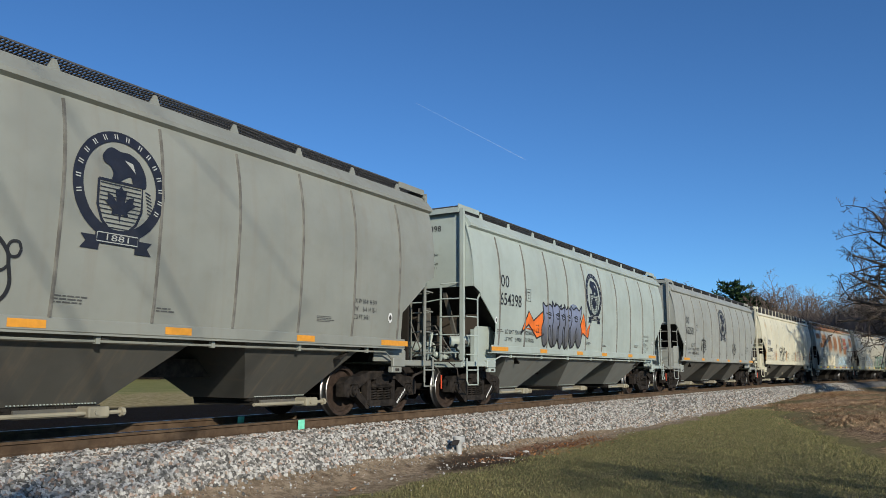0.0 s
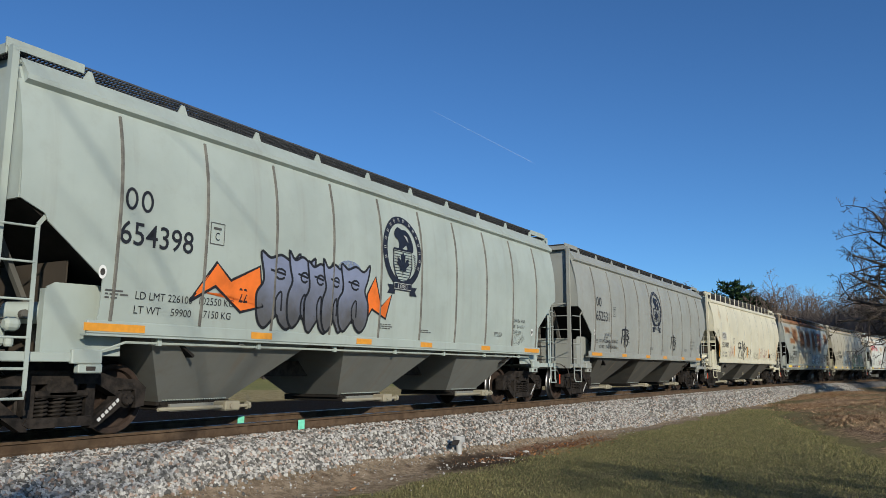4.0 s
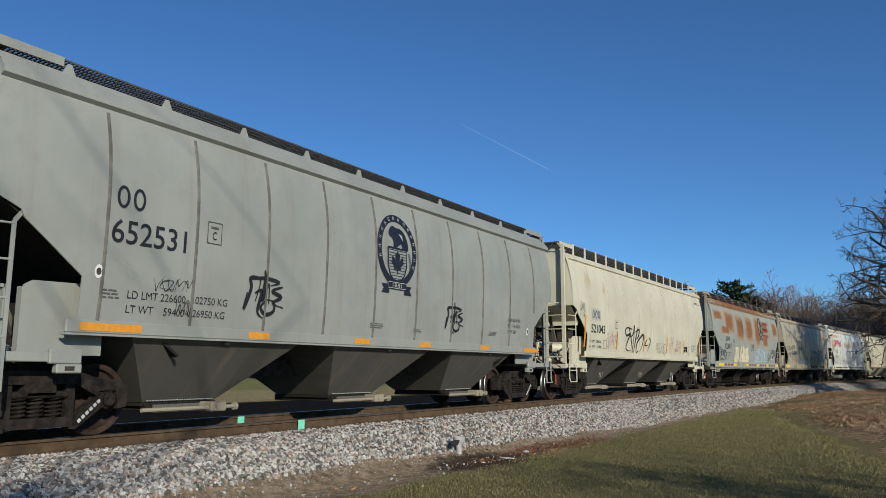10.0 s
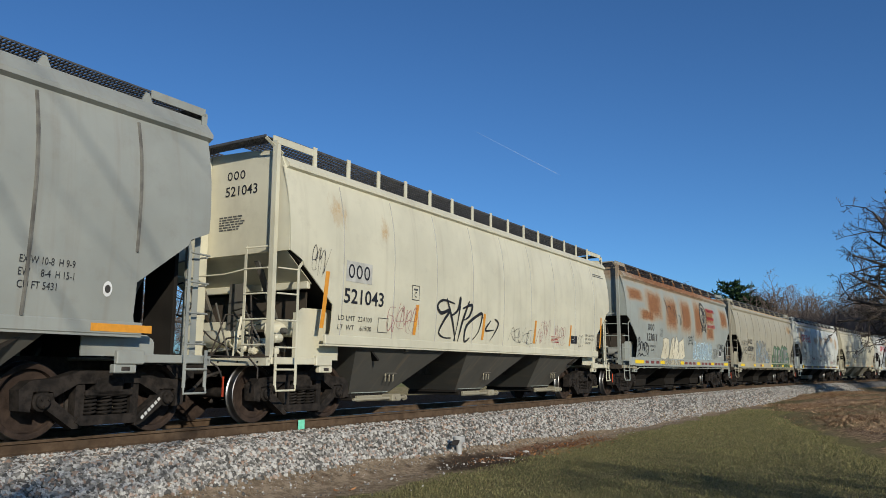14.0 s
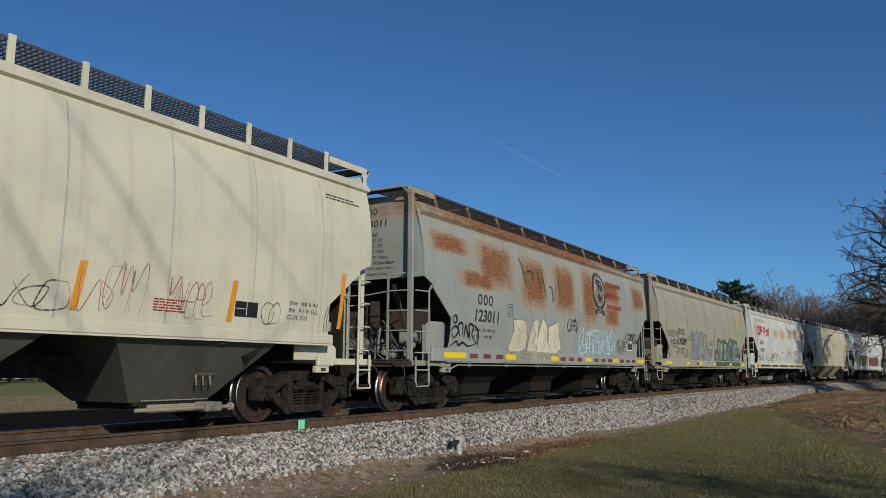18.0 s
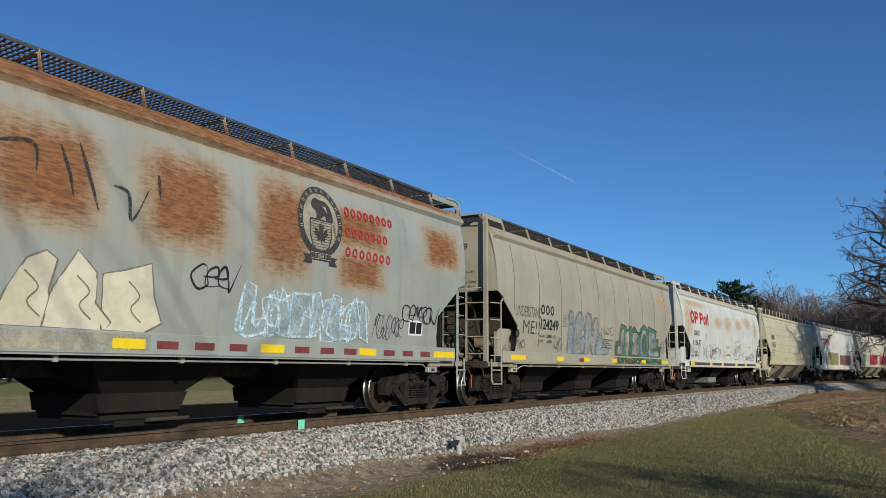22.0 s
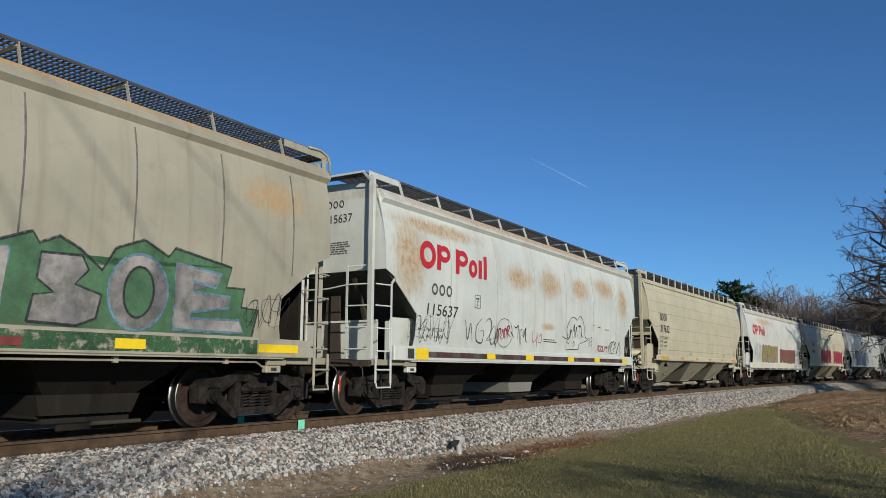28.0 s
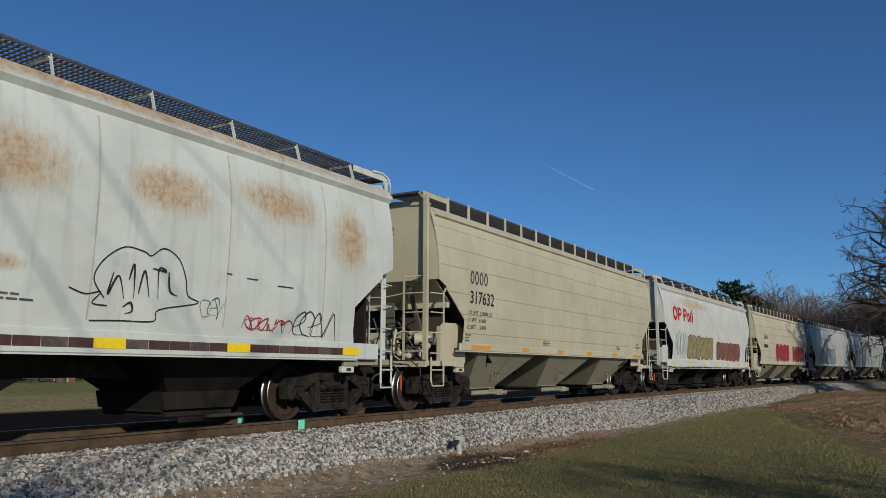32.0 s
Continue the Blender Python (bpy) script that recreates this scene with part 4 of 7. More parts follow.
M_SEAM = rusty("grimy_weld_seam", (0.085, 0.08, 0.07), (0.155, 0.15, 0.13), 0.7, 5)
M_SEAM2 = rusty("pale_dirty_seam", (0.33, 0.32, 0.28), (0.42, 0.41, 0.37), 0.8, 5)
R_NEW = [-6.20 + i * 1.38 for i in range(10)]
R_NEW2 = [x + .10 for x in R_NEW]
R_NINE = [-6.12 + i * 1.53 for i in range(9)]
R_TAN = [-6.58 + i * 1.46 for i in range(10)]
R_WIDE = [-5.1 + i * 2.12 for i in range(6)]
LEVEL = [1.65, 2.05, 2.5, 3.05, 3.45, 3.88]
TRAIN = [
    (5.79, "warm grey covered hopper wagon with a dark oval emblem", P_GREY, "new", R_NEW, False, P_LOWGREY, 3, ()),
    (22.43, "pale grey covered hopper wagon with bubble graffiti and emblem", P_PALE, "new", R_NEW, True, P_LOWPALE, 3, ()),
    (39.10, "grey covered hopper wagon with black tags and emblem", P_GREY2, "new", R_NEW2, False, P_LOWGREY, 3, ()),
    (55.68, "cream covered hopper wagon with orange stripes and tags", P_CREAM, "tall", R_NINE, True, P_LOWGREY, 3, ()),
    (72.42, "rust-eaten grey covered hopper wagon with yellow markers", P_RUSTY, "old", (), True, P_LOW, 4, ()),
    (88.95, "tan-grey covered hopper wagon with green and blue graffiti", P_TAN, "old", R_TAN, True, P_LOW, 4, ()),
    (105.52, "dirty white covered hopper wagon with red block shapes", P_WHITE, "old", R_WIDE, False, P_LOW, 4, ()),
    (122.15, "sand-coloured covered hopper wagon with level side seams", P_SAND, "tall", (), True, P_LOWSAND, 3, LEVEL),
    (138.80, "off-white covered hopper wagon with yellow and brown graffiti", P_WHITE2, "old", (), True, P_LOW, 4, ()),
    (155.45, "beige covered hopper wagon with red graffiti", P_BEIGE, "tall", (), False, P_LOWSAND, 3, LEVEL),
    (172.10, "blue-grey covered hopper wagon under tree shadows", P_FAR, "tall", R_NINE, False, P_LOWGREY, 3, ()),
    (188.75, "grey covered hopper wagon at the tail", P_GREY2, "new", R_NEW, False, P_LOWGREY, 3, ()),
    (205.40, "plain warm grey covered hopper wagon", P_GREY, "new", R_NEW, False, P_LOWGREY, 3, ()),
]
for at, lab, paint, kind, ribs, gear, low, bays, seams in TRAIN:
    hopper_car(lab, at, paint, kind, ribs, gear, low, bays, seams, (kind == "old" and paint is not P_WHITE) or at < 30)


# ---- lettering, markings and graffiti on the wagons ----
M_NAVY = plain("dark_navy_emblem_paint", (0.014, 0.016, 0.026), 0.5, 0, 0.25)
M_OLDINK = plain("faded_black_paint", (0.055, 0.05, 0.045), 0.6, 0, 0.4, 18)
M_STENCIL = plain("small_grey_stencil", (0.10, 0.10, 0.095), 0.6, 0, 0.4)
M_RED = plain("faded_red_paint", (0.42, 0.028, 0.03), 0.5, 0, 0.3, 10)
M_BRIGHTRED = plain("signal_red_lettering", (0.50, 0.02, 0.025), 0.45, 0, 0.15, 10)
M_BADGE = plain("pale_badge_paint", (0.36, 0.37, 0.34), 0.5, 0, 0.1)
M_WHITEPLATE = plain("white_data_plate", (0.72, 0.72, 0.70), 0.5, 0, 0.1)


def spray(name, col, low=0.5, high=1.0, scale=3.0, col2=None):
    """Sprayed paint, thin in places."""
    m, t, b = material(name, 0.55)
    n = Nodes(m)
    c2 = col2 or tuple(c * 0.7 for c in col)
    n.color(n.mix(n.ramp(n.noise(scale * .7, 4), 0.35, 0.65), c2, col))
    n.put(b.inputs["Alpha"], n.ramp(n.noise(scale * 2.3, 5, 0.7), 0.35, 0.6, low, high))
    return m


G_BLACK = spray("black_spray", (0.014, 0.014, 0.016), 0.8, 1.0)
G_THIN = spray("thin_black_marker", (0.035, 0.035, 0.04), 0.35, 0.95, 8)
G_STEEL = spray("steel_grey_spray", (0.155, 0.165, 0.20), 0.95, 1.0, 2, (0.10, 0.105, 0.125))
fade = Nodes(G_STEEL)
fade.color(fade.mix(fade.math("ADD", fade.ramp(fade.xyz()[2], 1.55, 2.55), fade.math("SUBTRACT", fade.noise(2.5, 4), 0.5)), (0.085, 0.085, 0.088), (0.20, 0.23, 0.33)))
G_HAZE = spray("blue_haze_spray", (0.22, 0.28, 0.45), 0.25, 0.75, 2)
G_ORANGE = spray("bright_orange_spray", (0.80, 0.17, 0.02), 0.95, 1.0)
G_CREAM = spray("cream_spray", (0.66, 0.61, 0.46), 0.85, 1.0, 1.5, (0.56, 0.51, 0.37))
G_ICE = spray("pale_ice_blue_spray", (0.60, 0.76, 0.82), 0.25, 1.0, 6, (0.45, 0.62, 0.72))
G_GREEN = spray("dark_green_spray", (0.085, 0.19, 0.095), 0.75, 1.0, 3)
G_PALEBLUE = spray("pale_blue_grey_spray", (0.28, 0.36, 0.42), 0.35, 0.95, 4, (0.20, 0.25, 0.28))
G_GREY = spray("grey_fill_spray", (0.30, 0.29, 0.28), 0.6, 1.0, 4)
G_RED = spray("dark_red_spray", (0.36, 0.02, 0.05), 0.6, 1.0, 5)
G_YELLOW = spray("dull_yellow_spray", (0.36, 0.31, 0.13), 0.5, 0.95, 5)
G_BROWN = spray("brown_spray", (0.20, 0.11, 0.07), 0.5, 0.95, 5)
G_PINK = spray("faint_red_marker", (0.42, 0.12, 0.13), 0.25, 0.85, 9)


def smooth_line(pts, n=6, closed=False):
    """Points of a smooth curve through pts."""
    out, m = [], len(pts)
    for i in range(m if closed else m - 1):
        p = [pts[(i + k) % m] if closed else pts[min(max(i + k, 0), m - 1)] for k in (-1, 0, 1, 2)]
        for j in range(n):
            u = j / n
            out.append(tuple(p[1][a] + .5 * u * (p[2][a] - p[0][a] + u * (2 * p[0][a] - 5 * p[1][a] + 4 * p[2][a] - p[3][a] + u * (3 * (p[1][a] - p[2][a]) + p[3][a] - p[0][a]))) for a in (0, 1)))
    out.append(tuple(pts[0] if closed else pts[-1]))
    return out


def stroke(g, pts, w, out=0.010, taper=False):
    """A painted line on the near side."""
    n = len(pts)
    a, b = [], []
    for i, p in enumerate(pts):
        q, r = pts[max(i - 1, 0)], pts[min(i + 1, n - 1)]
        dx, dz = r[0] - q[0], r[1] - q[1]
        l = math.hypot(dx, dz) or 1
        k = w / 2 * ((0.35 + 0.65 * math.sin(math.pi * min(1, (i + .5) / n * 1.15))) if taper else 1)
        a.append(on_side(p[0] - dz / l * k, p[1] + dx / l * k, out))
        b.append(on_side(p[0] + dz / l * k, p[1] - dx / l * k, out))
    return g.grid([b, a])


def patch(g, poly, out=0.008):
    """A filled outline, split in level bands so that it follows the bulging side."""
    zs = [p[1] for p in poly]
    steps = max(1, int((max(zs) - min(zs)) / 0.18))
    index, faces = {}, []
    for k in range(steps):
        lo, hi = min(zs) + (max(zs) - min(zs)) * k / steps, min(zs) + (max(zs) - min(zs)) * (k + 1) / steps
        q = poly
        for lim, sgn in ((lo, 1), (hi, -1)):
            r = []
            for i, p in enumerate(q):
                o = q[i - 1]
                ip, io = (p[1] - lim) * sgn >= -1e-9, (o[1] - lim) * sgn >= -1e-9
                if ip != io:
                    u = (lim - o[1]) / (p[1] - o[1])
                    r.append((o[0] + (p[0] - o[0]) * u, lim))
                if ip:
                    r.append(p)
            q = r
            if len(q) < 3:
                break
        if len(q) >= 3:
            ids = []
            for x, z in q:
                j = index.setdefault((round(x, 4), round(z, 4)), len(index))
                if j not in ids:
                    ids.append(j)
            if len(ids) >= 3:
                faces.append(tuple(ids))
    return g.add([on_side(x, z, out) for x, z in index], faces)


def rect(g, x0, x1, z0, z1, out=0.008):
    return patch(g, [(x0, z0), (x1, z0), (x1, z1), (x0, z1)], out)


def letters(car, s, x, z, w, h, mat, bold=0.0, slant=0.0, end=False, name="lettering", out=0.009):
    """Text on the near side (or the front end wall), w wide and h high from its lower left corner."""
    cu = bpy.data.curves.new("text", "FONT")
    cu.body, cu.size, cu.offset, cu.shear, cu.resolution_u = s, 1.0, bold, slant, 3
    ob = bpy.data.objects.new("text", cu)
    me = bpy.data.meshes.new_from_object(ob)
    bpy.data.objects.remove(ob)
    co = np.array([v.co[:] for v in me.vertices])
    lo, hi = co.min(0), co.max(0)
    g = Geo()
    vs = []
    for p in co:
        px, pz = x + (p[0] - lo[0]) / (hi[0] - lo[0]) * w, z + (p[1] - lo[1]) / (hi[1] - lo[1]) * h
        vs.append((-7.478, -px - .50, pz) if end else on_side(px, pz, out))
    fs = [tuple(f.vertices) for f in me.polygons]
    bpy.data.meshes.remove(me)
    if h < 0.14:
        g.add(vs, fs)
        return part(name, g, mat, car, kind="stuff")
    # one part for each character
    root = list(range(len(vs)))

    def find(i):
        while root[i] != i:
            i = root[i]
        return i

    for f in fs:
        for k in f[1:]:
            root[find(k)] = find(f[0])
    chars = {}
    for f in fs:
        chars.setdefault(find(f[0]), []).append(f)
    for fl in chars.values():
        used = sorted({i for f in fl for i in f})
        ix = {v: i for i, v in enumerate(used)}
        part(name, Geo().add([vs[i] for i in used], [tuple(ix[i] for i in f) for f in fl]), mat, car)


def marks(car, n, x, z, w, h, mat, end=False, gap=0.25, name="mark_block", bold=0.26):
    """Plain blocks of the size of initials."""
    cw = w / (n + (n - 1) * gap)
    for i in range(n):
        g = Geo()
        cx, cz = x + i * cw * (1 + gap) + cw / 2, z + h / 2
        t = min(cw, h) * bold * .8
        ring = [[(cx + (cw / 2 - e) * math.sin(k * math.tau / 20), cz + (h / 2 - e) * math.cos(k * math.tau / 20)) for k in range(21)] for e in (t, 0)]
        if end:
            g.grid([[(-7.478, -px - .5, pz) for px, pz in r] for r in ring])
        else:
            g.grid([[on_side(px, pz, 0.009) for px, pz in r] for r in ring])
        part(name, g, mat, car)


def bars(car, x, z, w, rows, mat=None, rh=0.045, seed=1, end=False, low=None):
    """Lines of writing too small to read, as plain bars."""
    rng = random.Random(seed)
    g = Geo()
    for r in range(rows):
        a = x
        while a < x + w * rng.uniform(.75, 1):
            l = rng.uniform(.05, .16) * min(1, rh / .03)
            z1 = z - r * rh * 1.8
            if end:
                g.add([(-7.478, -a - .4, z1 - rh), (-7.478, -a - l - .4, z1 - rh), (-7.478, -a - l - .4, z1), (-7.478, -a - .4, z1)], [(0, 1, 2, 3)])
            else:
                rect(g, a, a + l, z1 - rh * .8, z1, 0.009)
            a += l + .025 * min(1, rh / .03)
    return part("stencil_line", g, mat or M_STENCIL, car, kind="stuff")


def tape(car, spans, z0, z1, mat, out, label):
    for x0, x1 in spans:
        g = Geo().box(x0, x1, -(out + .004), -out, z0, z1)
        part("reflector", g, mat, car, label)


def emblem(car, cx, cz, mat, fill=None, k=1.0):
    """Oval badge drawn in plain shapes: ring, shield, leaf, an animal's outline and a ribbon."""
    ell = lambda rx, rz, n=48: [(cx + rx * k * math.sin(i * math.tau / n), cz + .06 + rz * k * math.cos(i * math.tau / n)) for i in range(n + 1)]
    if fill:
        part("emblem_ground", patch(Geo(), ell(.62, .66)[:-1], 0.007), fill, car)
    g = Geo()
    a, b = ell(.655, .70), ell(.515, .565)
    g.grid([[on_side(*p, 0.010) for p in b], [on_side(*p, 0.010) for p in a]])
    part("emblem_ring", g, mat, car, "dark oval emblem ring")
    for t in [-104 + i * 16.2 for i in range(8)] + [28 + i * 14.5 for i in range(7)]:
        t = math.radians(t)
        c, s = math.cos(t), math.sin(t)
        mx, mz = cx + .585 * k * s, cz + .06 + .632 * k * c
        g = Geo()
        for u0 in (-.024, .010):
            q = [(mx + u * c + v * s, mz - u * s + v * c) for u, v in ((u0, -.034), (u0 + .014, -.034), (u0 + .014, .034), (u0, .034))]
            g.add([on_side(px, pz, 0.014) for px, pz in q], [(0, 1, 2, 3)])
        part("emblem_block", g, fill or M_BADGE, car)
    sh = [(-.31, .10), (.31, .10), (.31, -.22), (.24, -.40), (.12, -.52), (0, -.58), (-.12, -.52), (-.24, -.40), (-.31, -.22)]
    sh = [(cx + x * k, cz + z * k) for x, z in sh]
    shield = part("emblem_shield", stroke(Geo(), sh + sh[:1], .035 * k, 0.011), mat, car)
    for i in range(11):
        z = .06 - i * .054
        hw = .29 if z > -.22 else .29 * (1 - ((-.22 - z) / .38) ** 1.6)
        part("shield_line", stroke(Geo(), [(cx - hw * k, cz + z * k), (cx + hw * k, cz + z * k)], .010, 0.011), mat, shield)
    leaf = [(0, -.42), (.02, -.30), (.12, -.31), (.10, -.26), (.22, -.16), (.18, -.14), (.19, -.06), (.12, -.08), (.06, -.15), (.08, .0), (.04, -.01), (0, .06)]
    leaf = leaf + [(-x, z) for x, z in leaf[-2:0:-1]]
    part("emblem_leaf", patch(Geo(), [(cx + x * k, cz + z * k) for x, z in leaf], 0.013), mat, car)
    body = smooth_line([(-.27, .40), (-.20, .50), (-.12, .53), (-.02, .50), (.12, .50), (.26, .42), (.35, .26), (.36, .10), (.27, .09), (.17, .11), (.13, .20), (.03, .15), (-.03, .11), (-.13, .11), (-.12, .20), (-.16, .28), (-.24, .32)], 3, True)[:-1]
    part("emblem_figure", patch(Geo(), [(cx + x * k, cz + z * k) for x, z in body], 0.012), mat, car)
    part("figure_light", patch(Geo(), [(cx + x * k, cz + z * k) for x, z in ((.04, .40), (.16, .38), (.20, .26), (.12, .33))], 0.015), fill or M_BADGE, car)
    for i in range(8):
        z = .05 - i * .045
        part("tail_line", stroke(Geo(), [(cx + (.35 + i * .008) * k, cz + z * k), (cx + (.43 + i * .009) * k, cz + (z - .03) * k)], .014 * k, 0.012), mat, car)
    g = patch(Geo(), [(cx + x * k, cz + z * k) for x, z in ((-.31, -.53), (.31, -.53), (.31, -.69), (-.31, -.69))], 0.015)
    for s in (-1, 1):
        patch(g, [(cx + s * x * k, cz + z * k) for x, z in ((.31, -.60), (.50, -.60), (.43, -.68), (.50, -.77), (.25, -.77), (.25, -.69))][::s], 0.014)
    part("emblem_ribbon", g, mat, car)
    edge = [(-.285, -.555), (.285, -.555), (.285, -.665), (-.285, -.665), (-.285, -.555)]
    part("ribbon_edge", stroke(Geo(), [(cx + x * k, cz + z * k) for x, z in edge], .012 * k, 0.018), fill or M_BADGE, car)
    letters(car, "1881", cx - .155 * k, cz - .645 * k, .31 * k, .075 * k, fill or M_BADGE, name="ribbon_date", out=0.018)


LOOPS = [
    [(.05, .45), (.8, .55), (.6, .95), (.2, .7), (.25, .15), (.95, .1)],
    [(.1, 0), (.15, .9), (.2, .5), (.6, .95), (.85, .6), (.85, 0)],
    [(0, 1.0), (.25, .35), (.4, 0), (.6, .5), (.95, 1.1)],
    [(.8, .9), (.3, .95), (.05, .5), (.3, .05), (.8, .1), (.95, .5), (.7, .95)],
    [(0, .9), (.25, 0), (.5, .7), (.75, .05), (1.0, 1.0)],
    [(.1, .1), (.5, 1.0), (.9, .2), (.4, .3), (.2, .75), (.95, .85)],
]


def tag(car, x0, x1, z0, z1, n, mat, w=0.03, seed=1, lean=0.15, name="graffiti_tag"):
    """Quick looping pen strokes, each one a piece."""
    rng = random.Random(seed)
    cw, h = (x1 - x0) / n, z1 - z0
    first = None
    for i in range(n):
        a = x0 + i * cw
        flip = rng.random() < .4
        pts = []
        for u, v in rng.choice(LOOPS):
            u, v = u + rng.uniform(-.14, .14), (1 - v if flip else v) + rng.uniform(-.10, .10)
            pts.append((a + cw * (u * 1.8 - .4) + lean * h * (v - .5), z0 + h * v))
        g = stroke(Geo(), smooth_line(pts, 5), w * rng.uniform(.8, 1.2), 0.012 + .001 * (i % 3), True)
        ob = part(name if first is None else "graffiti_stroke", g, mat, first or car)
        first = first or ob
    return first


def script(car, lines, mat, w):
    """Fat marker strokes, one part for each."""
    first = None
    for i, pts in enumerate(lines):
        ob = part("graffiti_tag" if first is None else "graffiti_stroke", stroke(Geo(), smooth_line(pts, 6), w, .012 + .0011 * (i % 4), True), mat, first or car)
        first = first or ob
    return first


FORMS = [
    [(0, 0), (.42, .04), (.48, .42), (.60, .04), (1.08, 0), (.82, .98), (.55, 1.06), (.50, .66), (.36, 1.12), (.08, .90)],
    [(.05, -.02), (.95, .05), (1.05, .42), (.70, .50), (1.0, .62), (.92, 1.05), (.12, 1.0), (.0, .55)],
    [(0, .02), (.36, 0), (.42, .55), (.62, -.05), (1.12, .0), (.80, .55), (1.08, 1.02), (.70, 1.0), (.50, .70), (.42, 1.08), (.05, 1.0)],
    [(-.12, .1), (.30, -.04), (1.02, .06), (1.0, .40), (.48, .34), (.50, 1.02), (.10, 1.14)],
]


def wild(car, x0, x1, z0, z1, n, fill, line, seed=1, lw=0.022, up=0.010):
    """Angular sprayed shapes leaning into each other, with a thin outline."""
    rng = random.Random(seed)
    cw, h = (x1 - x0) / n, z1 - z0
    for i in range(n):
        pts = [(x0 + (i + u * 1.12 - .06) * cw + rng.uniform(-.06, .06) * cw, z0 + h * (v + rng.uniform(-.06, .06))) for u, v in FORMS[(i + seed) % 4]]
        o = up + .0022 * i
        f = part("graffiti_fill", patch(Geo(), pts, o), fill, car)
        part("graffiti_outline", stroke(Geo(), pts + pts[:1], lw, o + .0014), line, f)
        mid = [(sum(p[0] for p in pts) / len(pts) + rng.uniform(-.1, .1) * cw, z0 + h * v) for v in (.25, .5, .72)]
        part("graffiti_stroke", stroke(Geo(), smooth_line(mid, 4), lw, o + .0016), line, f)


def bubble(car, x0, x1, z0, z1, n, fill, line, seed=1, lw=0.035, over=0.22, inner=2, up=0.010):
    """Fat throw-up letters: filled blobs with an outline and inner loops."""
    rng = random.Random(seed)
    cw, h = (x1 - x0) / n, z1 - z0
    for i in range(n):
        gl, gf = Geo(), Geo()
        cx, cz = x0 + (i + .5) * cw, (z0 + z1) / 2
        rx, rz = cw * (.5 + over), h * .5
        base = []
        for j in range(12):
            t = j * math.tau / 12 + .26
            e = abs(math.cos(t)) ** .5, abs(math.sin(t)) ** .5
            k = rng.uniform(.72, 1.06)
            base.append((cx + rx * k * e[0] * (1 if math.cos(t) > 0 else -1), cz + rz * rng.uniform(.86, 1.04) * e[1] * (1 if math.sin(t) > 0 else -1)))
        cur = smooth_line(base, 4, True)
        o = up + .0022 * i
        patch(gf, cur[:-1], o)
        stroke(gl, cur, lw, o + .0012)
        for j in range(inner):
            px, pz = cx + rng.uniform(-.25, .25) * cw, cz + rng.uniform(-.25, .28) * h
            pts = [(px + rng.uniform(-.2, .2) * cw, pz + (k - 1.5) * h * rng.uniform(.07, .16)) for k in range(4)]
            stroke(gl, smooth_line(pts, 5), lw * .85, o + .0012)
        part("graffiti_fill", gf, fill, car)
        part("graffiti_outline", gl, line, car)


def plate_box(car, x, z, w=0.25, h=0.30, letter="C"):
    g = stroke(Geo(), [(x, z), (x + w, z), (x + w, z + h), (x, z + h), (x, z)], .016, .009)
    part("plate_frame", g, M_STENCIL, car)
    bars(car, x + .05, z + h - .06, w * .5, 1, M_STENCIL, .04)
    letters(car, letter, x + w * .35, z + h * .18, w * .3, h * .38, M_BLACK)


def hopper_bars(car, xs=(-4.05, 0.0, 4.05)):
    """Faint stencils on the leaning hopper sheets."""
    g = Geo()
    rng = random.Random(3)
    for cx in xs:
        for r in range(3):
            z = 1.06 - r * .045
            a = cx - .5 + r * .12
            while a < cx + .35 - r * .14:
                l = rng.uniform(.06, .16)
                pt = lambda x, zz: (x, -(0.62 + (1.50 - 0.62) * (zz - .44) / (1.27 - .44)) - .006, zz)
                g.add([pt(a, z - .014), pt(a + l, z - .014), pt(a + l, z), pt(a, z)], [(0, 1, 2, 3)])
                a += l + .04
    part("stencil_line", g, M_STENCIL, car, kind="stuff")


wagon = [c for c, _ in CARS]
NEW_TAPE = [(-6.45, -5.6), (-3.75, -3.32), (-1.22, -0.78), (0.85, 1.28), (3.38, 3.80), (5.66, 6.52)]


